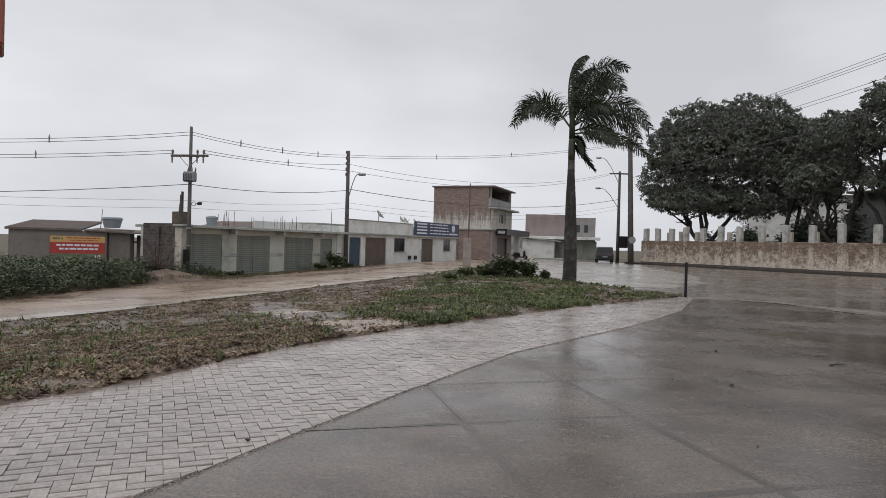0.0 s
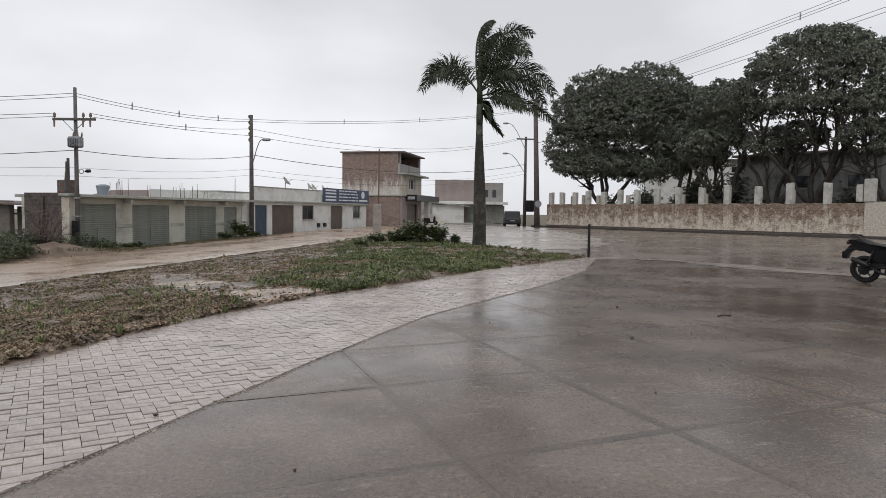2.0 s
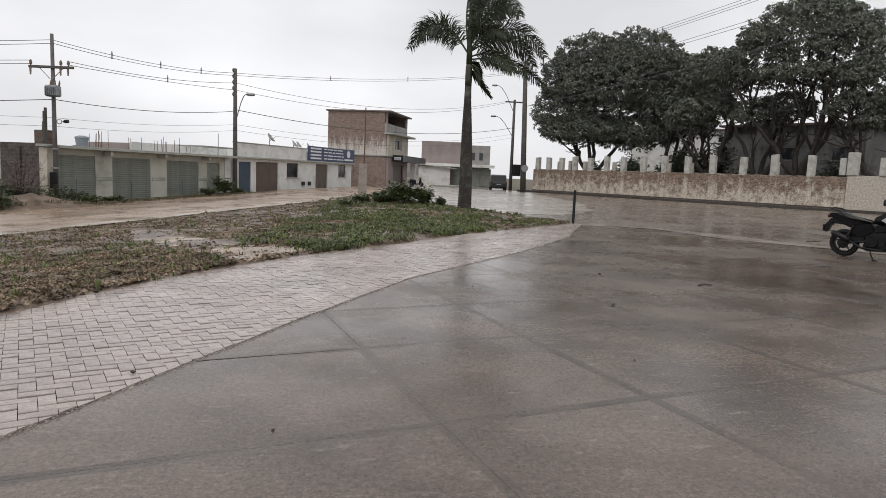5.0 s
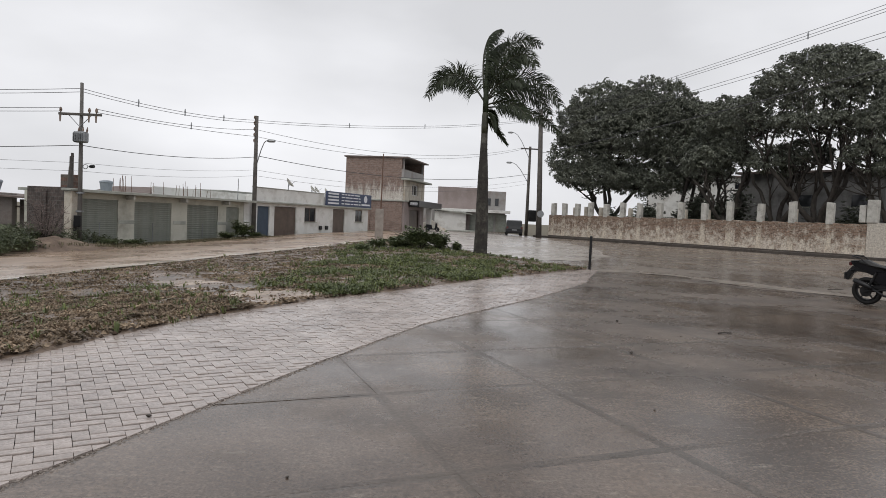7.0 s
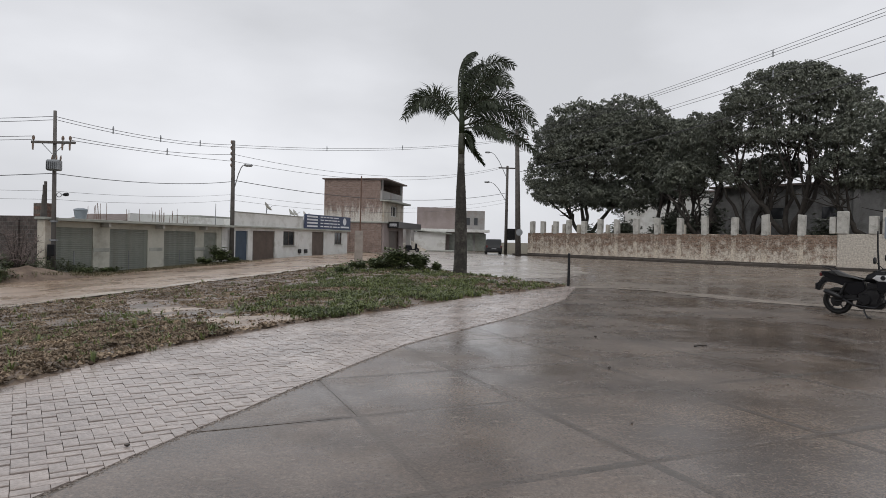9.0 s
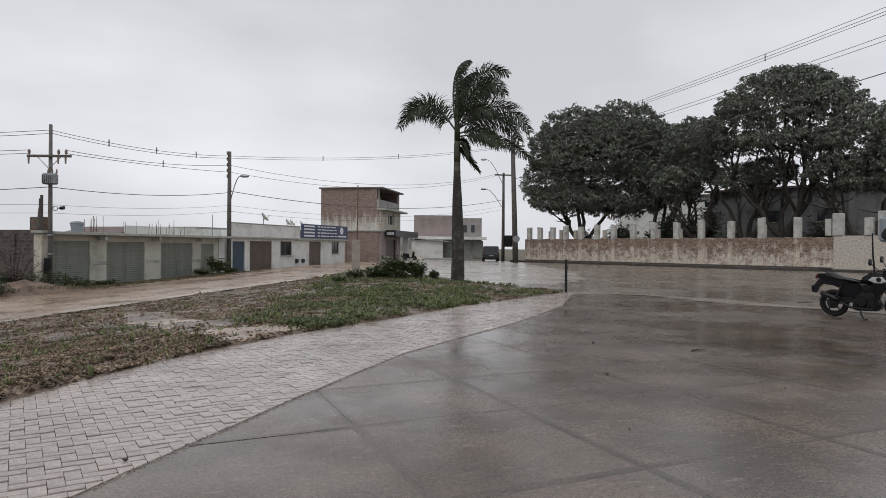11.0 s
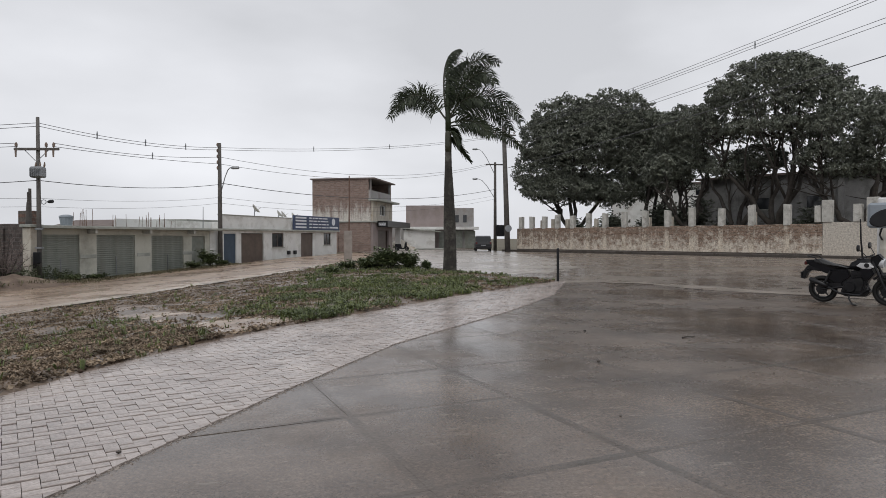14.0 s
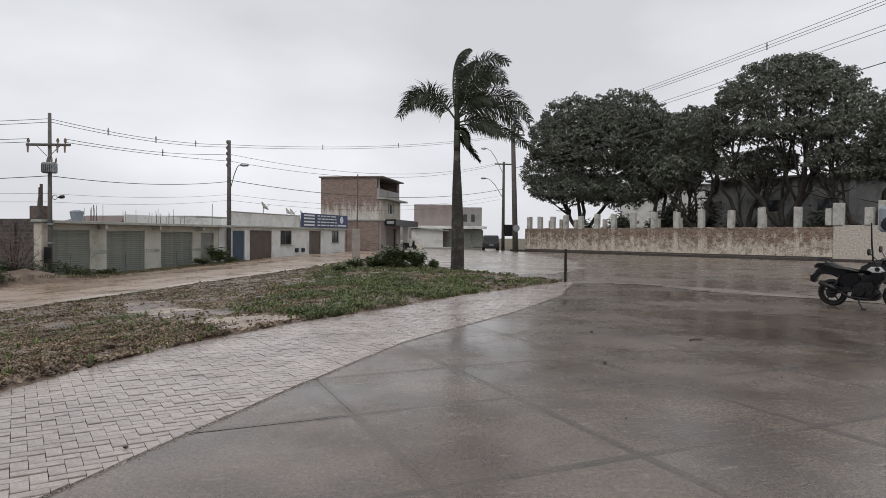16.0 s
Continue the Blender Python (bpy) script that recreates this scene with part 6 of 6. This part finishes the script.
def slab_profile(pts, hw, bev=0.02):
    """A body made from a side outline (x, z), hw to either side of the middle, its rims rounded."""
    bm = bmesh.new()
    a = [bm.verts.new((x, -hw, z)) for x, z in pts]
    b = [bm.verts.new((x, hw, z)) for x, z in pts]
    bm.faces.new(a)
    bm.faces.new(b[::-1])
    n = len(pts)
    rim = []
    for i in range(n):
        f = bm.faces.new((a[i], b[i], b[(i + 1) % n], a[(i + 1) % n]))
    bmesh.ops.recalc_face_normals(bm, faces=bm.faces)
    rim = [e for e in bm.edges if abs(e.verts[0].co.y - e.verts[1].co.y) < 1e-6]
    bmesh.ops.bevel(bm, geom=rim, offset=bev, segments=2, affect="EDGES")
    return bm


part("fuel_tank", slab_profile([(0.55, 0.8), (0.62, 0.94), (0.78, 1.03), (0.98, 1.02), (1.06, 0.9), (0.98, 0.8), (0.75, 0.76)], 0.13, 0.05), M_PAINT, bike, "black fuel tank", smooth=True)
tp = part("tank_panel", slab_profile([(0.74, 0.88), (0.82, 0.95), (1.0, 0.95), (1.08, 0.86), (1.0, 0.82), (0.86, 0.82)], 0.165, 0.02), M_PANEL, bike, "silver-white tank side panel")
part("emblem", tube(bmesh.new(), [(0.95, -0.168, 0.9), (0.95, -0.172, 0.9)], 0.05, 12), M_DARK, tp)
part("seat", slab_profile([(-0.16, 0.99), (0.0, 1.0), (0.22, 0.9), (0.5, 0.82), (0.6, 0.86), (0.6, 0.8), (0.3, 0.77), (-0.12, 0.9)], 0.11, 0.03), M_SEAT, bike, "black two-level seat", smooth=True)
part("tail_fairing", slab_profile([(-0.32, 0.97), (-0.12, 0.98), (0.4, 0.8), (0.42, 0.62), (0.1, 0.68), (-0.18, 0.8), (-0.3, 0.9)], 0.1, 0.03), M_PAINT, bike)
gr = bmesh.new()
for s in (-1, 1):
    tube(gr, [(0.05, 0.13 * s, 0.92), (-0.12, 0.13 * s, 1.05), (-0.28, 0.1 * s, 1.08), (-0.3, 0.0, 1.08)], 0.014, 6)
part("grab_rail", gr, M_ALLOY, bike)
part("rear_mudguard", slab_profile([(-0.42, 0.54), (-0.4, 0.7), (-0.28, 0.86), (0.02, 0.8), (0.02, 0.72), (-0.2, 0.74), (-0.3, 0.66), (-0.36, 0.53)], 0.08, 0.01), M_DARK, bike)
part("tail_light", block(-0.37, -0.3, -0.06, 0.06, 0.86, 0.94, bevel=0.015), M_RED_LENS, bike)
for s in (-1, 1):
    part("indicator", tube(bmesh.new(), [(-0.25, 0.08 * s, 0.76), (-0.26, 0.2 * s, 0.76), (-0.26, 0.25 * s, 0.76)], [0.012, 0.03, 0.02], 7), M_DARK, bike)
part("plate_holder", block(-0.44, -0.41, -0.1, 0.1, 0.55, 0.7, bevel=0.005), M_DARK, bike)
part("engine", slab_profile([(0.42, 0.28), (0.45, 0.5), (0.62, 0.62), (0.86, 0.66), (0.92, 0.5), (0.85, 0.3), (0.6, 0.25)], 0.14, 0.04), M_ALLOY, bike, "dark alloy engine block")
for i in range(6):
    part("cooling_fin", block(0.66, 0.9, -0.13, 0.13, 0.5 + i * 0.035, 0.51 + i * 0.035, m=pose(0, 0, 0, 0, 0, 0)), M_ALLOY, bike)
part("engine_cover", tube(bmesh.new(), [(0.6, -0.14, 0.4), (0.6, -0.19, 0.4)], [0.13, 0.11], 14), M_DARK, bike)
part("exhaust_pipe", tube(bmesh.new(), [(0.9, -0.05, 0.5), (0.98, -0.1, 0.36), (0.8, -0.17, 0.24), (0.4, -0.18, 0.26), (0.12, -0.18, 0.42)], 0.025, 8), M_ALLOY, bike, smooth=True)
part("silencer", tube(bmesh.new(), [(0.16, -0.18, 0.4), (0.08, -0.19, 0.44), (-0.16, -0.2, 0.54), (-0.2, -0.2, 0.56)], [0.035, 0.055, 0.06, 0.045], 10), M_DARK, bike, "black upswept silencer", smooth=True)
part("side_cover", slab_profile([(0.16, 0.58), (0.2, 0.76), (0.56, 0.8), (0.6, 0.62), (0.42, 0.48), (0.28, 0.48)], 0.12, 0.02), M_PAINT, bike)
part("cylinder_head", slab_profile([(0.6, 0.58), (0.62, 0.76), (0.86, 0.76), (0.98, 0.62), (0.92, 0.5)], 0.1, 0.02), M_DARK, bike)
part("radiator_shroud", slab_profile([(0.84, 0.62), (0.8, 0.84), (1.02, 0.84), (1.08, 0.72), (0.98, 0.58)], 0.15, 0.02), M_PAINT, bike)
part("belly_pan", slab_profile([(0.4, 0.22), (0.42, 0.34), (0.92, 0.36), (0.98, 0.3), (0.9, 0.2), (0.5, 0.18)], 0.12, 0.02), M_DARK, bike)
part("chain_guard", slab_profile([(-0.05, 0.36), (0.0, 0.44), (0.42, 0.48), (0.44, 0.4)], 0.125, 0.01), M_DARK, bike)
for s in (-1, 1):
    part("swingarm", rod((0.0, 0.1 * s, 0.31), (0.48, 0.1 * s, 0.4), 0.028), M_DARK, bike)
    part("shock_absorber", rod((0.06, 0.12 * s, 0.4), (0.22, 0.12 * s, 0.74), 0.03), M_ALLOY, bike)
    part("fork_leg", rod((1.3, 0.09 * s, 0.31), (1.04, 0.09 * s, 0.98), 0.028), M_ALLOY, bike)
    part("frame_tube", rod((0.98, 0.06 * s, 0.88), (0.82, 0.1 * s, 0.28), 0.022), M_DARK, bike)
    part("footpeg", rod((0.52, 0.1 * s, 0.34), (0.52, 0.28 * s, 0.34), 0.018), M_DARK, bike)
part("front_mudguard", slab_profile([(1.02, 0.6), (1.12, 0.68), (1.35, 0.69), (1.56, 0.6), (1.56, 0.57), (1.35, 0.65), (1.14, 0.64), (1.05, 0.56)], 0.07, 0.012), M_DARK, bike)
part("handlebar", tube(bmesh.new(), [(0.9, -0.38, 1.06), (0.98, -0.2, 1.1), (1.03, 0, 1.08), (0.98, 0.2, 1.1), (0.9, 0.38, 1.06)], 0.016, 7), M_DARK, bike)
for s in (-1, 1):
    part("grip", rod((0.86, 0.4 * s, 1.055), (0.93, 0.27 * s, 1.075), 0.022), M_TYRE, bike)
    mr = part("mirror_stalk", rod((0.98, 0.24 * s, 1.1), (0.86, 0.34 * s, 1.27), 0.009), M_DARK, bike)
    part("mirror", tube(bmesh.new(), [(0.87, 0.34 * s, 1.29), (0.84, 0.34 * s, 1.29)], [0.07, 0.075], 12), M_DARK, mr, "black round mirror")
part("headlight", tube(bmesh.new(), [(1.08, 0, 0.95), (1.2, 0, 0.94), (1.24, 0, 0.93)], [0.08, 0.11, 0.1], 14), M_LIGHT, bike, "clear headlight")
part("headlight_cowl", slab_profile([(1.02, 0.84), (1.0, 1.06), (1.14, 1.14), (1.24, 1.02), (1.14, 0.84)], 0.1, 0.03), M_PAINT, bike, "black headlight cowl")
part("side_stand", tube(bmesh.new(), [(0.56, -0.1, 0.3), (0.62, -0.24, 0.14), (0.72, -0.36, 0.045), (0.8, -0.37, 0.04)], 0.018, 6), M_DARK, bike)
part("line_cutter_antenna", tube(bmesh.new(), [(0.92, -0.3, 1.07), (0.9, -0.31, 1.5), (0.9, -0.31, 1.92)], [0.02, 0.018, 0.014], 6), M_DARK, bike, "tall black antenna rod on the handlebar")

# ---- parked truck at the street ----
M_TRUCK = material("cream_truck_paint", (0.45, 0.42, 0.36), (0.55, 0.52, 0.46), rough=0.35, scale=1, fine=12, bump=0.02)
truck = thing("parked_truck", pose(14.24, 13.47, 0, 0, 0, 225), "cream-painted light truck with large wing mirrors parked in the street", "truck")
part("cab", slab_profile([(-1.9, 0.5), (-1.9, 2.3), (-0.6, 2.35), (-0.1, 1.45), (0.0, 1.2), (0.0, 0.5)], 0.95, 0.08), M_TRUCK, truck)
part("windscreen", block(-0.02, 0.0, -0.8, 0.8, 0.0, 0.85, m=pose(-0.12, 0, 1.5, 0, -29, 0)), M_GLASS, truck)
part("bumper", block(-0.15, 0.12, -1.0, 1.0, 0.35, 0.6, bevel=0.04), M_DARK, truck)
part("cargo_box", block(-6.2, -2.0, -1.05, 1.05, 0.75, 2.6, bevel=0.04), M_PANEL, truck)
part("chassis", block(-6.1, -0.2, -0.45, 0.45, 0.45, 0.74), M_DARK, truck)
for x in (-0.9, -4.6):
    for s in (-1, 1):
        w = part("wheel", ring(bmesh.new(), x, 0.85 * s, 0.38, 0.27, 0.11, 0.13), M_TYRE, truck, smooth=True)
        part("rim", tube(bmesh.new(), [(x, 0.85 * s - 0.08, 0.38), (x, 0.85 * s + 0.08, 0.38)], 0.2, 14), M_METAL, w)
for s in (-1, 1):
    ma = part("mirror_arm", tube(bmesh.new(), [(-0.2, 0.9 * s, 1.42), (0.1, 0.95 * s, 1.55), (0.2, 0.9 * s, 1.74)], 0.022, 6), M_DARK, truck)
    part("wing_mirror", block(0.15, 0.29, 0.85 * s - 0.36, 0.85 * s + 0.36, 1.72, 2.36, bevel=0.06), M_TANK, ma, "grey-green mirror housing")
    lens = tube(bmesh.new(), [(0.292, 0, 0), (0.3, 0, 0)], [0.24, 0.22], 18)
    for v in lens.verts:   # an oval glass set low and tilted in its housing
        v.co = pose(0, 0.85 * s, 1.98, -24 * s, 0, 0) @ Vector((v.co.x, v.co.y * 1.4, v.co.z * 0.85))
    part("mirror_glass", lens, M_DARK, ma, "dark oval mirror glass")
    part("headlamp", tube(bmesh.new(), [(-0.02, 0.7 * s, 0.8), (0.03, 0.7 * s, 0.8)], [0.14, 0.12], 12), M_LIGHT, truck)

# ---- car at the far junction ----
car = thing("car", pose(15.35, 66.0, 0, 0, 0, 80), "dark grey hatchback parked with its tail to the yard", "car")
M_CARP = material("dark_grey_car_paint", (0.016, 0.018, 0.02), (0.028, 0.03, 0.033), spec=0.3, rough=0.3, scale=2, fine=20, bump=0.0)
part("body", slab_profile([(0.0, 0.26), (-0.04, 0.75), (0.06, 1.02), (0.9, 1.02), (2.6, 0.98), (3.6, 0.85), (3.85, 0.6), (3.85, 0.3)], 0.86, 0.07), M_CARP, car)
part("cabin", slab_profile([(0.08, 1.0), (0.26, 1.56), (0.6, 1.66), (1.9, 1.64), (2.8, 0.98)], 0.79, 0.06), M_CARP, car)
M_CARGLASS = material("tinted_car_glass", (0.012, 0.013, 0.015), (0.02, 0.022, 0.025), spec=0.2, rough=0.25, scale=1, fine=5, bump=0.0)
part("rear_window", block(-0.01, 0.01, -0.58, 0.58, 0.0, 0.38, m=pose(0.16, 0, 1.04, 0, 27, 0)), M_CARGLASS, car)
for s in (-1, 1):
    part("side_window", block(0.7, 2.2, 0.715 * s, 0.735 * s, 1.06, 1.38), M_GLASS, car)
    part("tail_light", block(-0.03, 0.06, 0.74 * s - 0.1, 0.74 * s + 0.1, 0.72, 0.98, bevel=0.02), M_RED_LENS, car)
    for x in (0.65, 3.15):
        w = part("wheel", ring(bmesh.new(), x, 0.76 * s, 0.3, 0.21, 0.09, 0.1), M_TYRE, car, smooth=True)
        part("rim", tube(bmesh.new(), [(x, 0.76 * s - 0.08, 0.3), (x, 0.76 * s + 0.08, 0.3)], 0.17, 12), M_METAL, w)
part("bumper", block(-0.08, 0.1, -0.84, 0.84, 0.32, 0.55, bevel=0.05), M_DARK, car)
part("plate", block(-0.09, -0.082, -0.25, 0.25, 0.58, 0.7), M_METAL, car)

# motor scooter and bits in front of the brick house's shop
sc = thing("parked_scooter", pose(6.6, 70.4, 0, 0, 0, 15), "small dark motor scooter outside the corner shop", "scooter")
bike_wheel(sc, 0.0, 0.25)
bike_wheel(sc, 1.15, 0.25)
part("body", slab_profile([(-0.25, 0.5), (-0.2, 0.78), (0.4, 0.76), (0.5, 0.35), (0.85, 0.32), (0.95, 0.95), (1.08, 0.95), (1.1, 0.4), (0.8, 0.22), (0.3, 0.22)], 0.15, 0.03), M_PAINT, sc)
part("handlebar", rod((1.0, -0.3, 1.0), (1.0, 0.3, 1.0), 0.018), M_DARK, sc)

# ---- corner of the porch by the camera ----
M_RED = material("red_brown_paint", (0.25, 0.06, 0.035), (0.33, 0.09, 0.055), rough=0.5, scale=2, fine=20)
pc = thing("porch_column", pose(-2.5, 3.42, 0, 0, 0, 35.5), "red-painted porch column with a projecting head", "column")
part("head", block(-0.9, -0.015, 0.0, 0.35, 2.5, 3.6, bevel=0.01), M_RED, pc)
part("shaft", block(-0.75, -0.4, 0.02, 0.33, -0.03, 2.498, bevel=0.015), M_RED, pc)

# ---- slabs of the yard ----
SA, SB = Vector((0.966, 0.26, 0)), Vector((-0.26, 0.966, 0))
S0 = Vector((1.6, 5.76, 0))
yb = bmesh.new()
yb.faces.new([yb.verts.new((x, y, 0)) for x, y in YARD])
LAID = ({0: 0.03, 1: 1.5}, {-1: -1.6, 0: -0.03, 1: 1.78})   # the joints nearest the camera, across and along
for ax, step in ((SA, 1.8), (SB, 1.75)):
    for k in range(-22, 22):
        if ax is SA and k == -2:
            continue
        at = LAID[ax is SA].get(k, step * (k + 0.04 * math.sin(k * 5.0)))
        bmesh.ops.bisect_plane(yb, geom=list(yb.verts) + list(yb.edges) + list(yb.faces), plane_co=S0 + ax * at, plane_no=ax)
rnd = random.Random(4)
for f in yb.faces:
    pts = [v.co.copy() for v in f.verts]
    pts = [p for i, p in enumerate(pts) if (p - pts[i - 1]).length > 0.13]   # no stubs, which would fold the inset rim
    if len(pts) < 3:
        continue
    c = f.calc_center_median()
    if f.calc_area() < 0.01:
        continue
    n = len(pts)
    rows = []
    for z, g in ((-0.02, 0.0006), (-0.001, 0.0006), (0.0, 0.05)):
        ring_ = []
        for i, p in enumerate(pts):
            d0, d1 = (p - pts[i - 1]).normalized(), (pts[(i + 1) % n] - p).normalized()
            n0, n1 = Vector((-d0.y, d0.x, 0)), Vector((-d1.y, d1.x, 0))
            m_ = (n0 + n1)
            m_ = m_.normalized() if m_.length > 0.2 else n0
            s_ = 1.0 if f.normal.z > 0 else -1.0
            q = p + m_ * (g * s_ / max(0.5, m_.dot(n0)))
            ring_.append((q.x, q.y, z))
        rows.append(ring_)
    fs = [tuple(range(2 * n, 3 * n))]
    for r in (0, n):
        fs += [(r + k, r + (k + 1) % n, r + n + (k + 1) % n, r + n + k) for k in range(n)]
    if f.normal.z < 0:
        fs = [t[::-1] for t in fs]
    ob = raw("slab", rows[0] + rows[1] + rows[2], fs, M_CONCRETE, yard)
    ob.location.z = rnd.uniform(-0.0004, 0.0004)
    ob.data.materials.append(M_CONCRETE_EDGE)
    for poly in list(ob.data.polygons)[1:]:
        poly.material_index = 1
yb.free()

# ---- pavers, laid herringbone ----
PA, PB = Vector((0.9063, 0.4226)), Vector((-0.4226, 0.9063))
STRIP = SOIL_EDGE + YARD_EDGE[::-1] + [(-7.5, -2.0)]
EDGES = list(zip(STRIP, STRIP[1:] + STRIP[:1]))


def clip(poly, x, y):
    """Cuts a paver along those edges of the walk that cross it."""
    for (x0, y0), (x1, y1) in EDGES:
        ex, ey = x1 - x0, y1 - y0
        ll = math.hypot(ex, ey)
        s = ((x - x0) * ex + (y - y0) * ey) / ll
        d = ((x - x0) * ey - (y - y0) * ex) / ll
        if abs(d) > 0.16 or s < -0.02 or s > ll + 0.02:
            continue
        nx, ny = ey / ll, -ex / ll
        if not inside(x0 + ex * 0.5 + nx * 0.02, y0 + ey * 0.5 + ny * 0.02, STRIP):
            nx, ny = -nx, -ny
        out = []
        for (ax, ay), (bx, by) in zip(poly, poly[1:] + poly[:1]):
            da, db = (ax - x0) * nx + (ay - y0) * ny, (bx - x0) * nx + (by - y0) * ny
            if da >= 0:
                out.append((ax, ay))
            if (da >= 0) != (db >= 0):
                k = da / (da - db)
                out.append((ax + (bx - ax) * k, ay + (by - ay) * k))
        poly = out
        if len(poly) < 3:
            return []
    return poly


rnd = random.Random(77)
near, far_v, far_f = [], [], []
PW, GAP_A, GAP_B = 0.1, 0.002, 0.009
for i in range(-140, 260):
    for j in range(-60, 320):
        m = (i - j) % 4
        if m == 0:
            hu, hv = 2, 1
        elif m == 3:
            hu, hv = 1, 2
        else:
            continue
        cu, cv_ = (i + hu / 2) * PW, (j + hv / 2) * PW
        x, y = PA.x * cu + PB.x * cv_, PA.y * cu + PB.y * cv_
        if not (-8 < x < 8 and -3 < y < 21.5):
            continue
        if not inside(x, y, STRIP) and not any(inside(x + PA.x * s * hu * 0.05 + PB.x * t * hv * 0.05, y + PA.y * s * hu * 0.05 + PB.y * t * hv * 0.05, STRIP) for s, t in ((-1, -1), (1, -1), (1, 1), (-1, 1))):
            continue
        near.append((x, y, hu, hv))
kept = []
for x, y, hu, hv in near:
    a, b = hu * PW / 2 - GAP_A, hv * PW / 2 - GAP_B
    quad = [(x + PA.x * s * a + PB.x * t * b, y + PA.y * s * a + PB.y * t * b) for s, t in ((-1, -1), (1, -1), (1, 1), (-1, 1))]
    cut = clip(quad, x, y)
    if len(cut) < 3:
        continue
    if abs(sum(p[0] * q[1] - p[1] * q[0] for p, q in zip(cut, cut[1:] + cut[:1]))) < 0.0012:
        continue
    kept.append((x, y, hu, hv, cut, len(cut) == 4 and cut == quad))


def paver_mesh(poly, cx, cy, z, tilt):
    """Vertices and faces of one paver with a small chamfer."""
    n = len(poly)
    vs = []
    for h, inset in ((-0.035, 0.0), (0.0045, 0.0), (0.009, 0.035)):
        for px, py in poly:
            s_ = ((cx - px) * PB.x + (cy - py) * PB.y) * inset * 1.5   # chamfered along the wide joints
            qx, qy = px + PB.x * s_, py + PB.y * s_
            vs.append((qx, qy, z + h + tilt[0] * (qx - cx) + tilt[1] * (qy - cy)))
    fs = [tuple(range(2 * n, 3 * n))]
    for r in (0, n):
        fs += [(r + k, r + (k + 1) % n, r + n + (k + 1) % n, r + n + k) for k in range(n)]
    return vs, fs


walk_ob = bpy.data.objects["pavement"]
single = {}
count = 0
for x, y, hu, hv, cut, whole in sorted(kept, key=lambda p: math.hypot(p[0] + 1.6, p[1] - 4.6)):
    z = rnd.uniform(-0.0035, 0.0035) + ground_z(x, y)
    if whole and count < 300:
        if (hu, hv) not in single:
            a, b = hu * PW / 2 - GAP_A, hv * PW / 2 - GAP_B
            q = [(PA.x * s * a + PB.x * t * b, PA.y * s * a + PB.y * t * b) for s, t in ((-1, -1), (1, -1), (1, 1), (-1, 1))]
            vs, fs = paver_mesh(q, 0, 0, 0, (0, 0))
            ob = raw("paver", vs, fs, M_PAVER, walk_ob)
            single[(hu, hv)] = ob.data
        else:
            ob = new("paver", single[(hu, hv)])
            ob.parent = walk_ob
        ob.location = (x, y, z)
        ob.rotation_euler = (rnd.uniform(-0.02, 0.02), rnd.uniform(-0.02, 0.02), rnd.uniform(-0.012, 0.012))
        count += 1
    else:
        vs, fs = paver_mesh(cut, x, y, z, (rnd.uniform(-0.012, 0.012), rnd.uniform(-0.012, 0.012)))
        k = len(far_v)
        far_v += vs
        far_f += [tuple(k + q for q in f) for f in fs]
tagged(raw("pavers", far_v, far_f, M_PAVER_JOINED, walk_ob), kind="stuff")
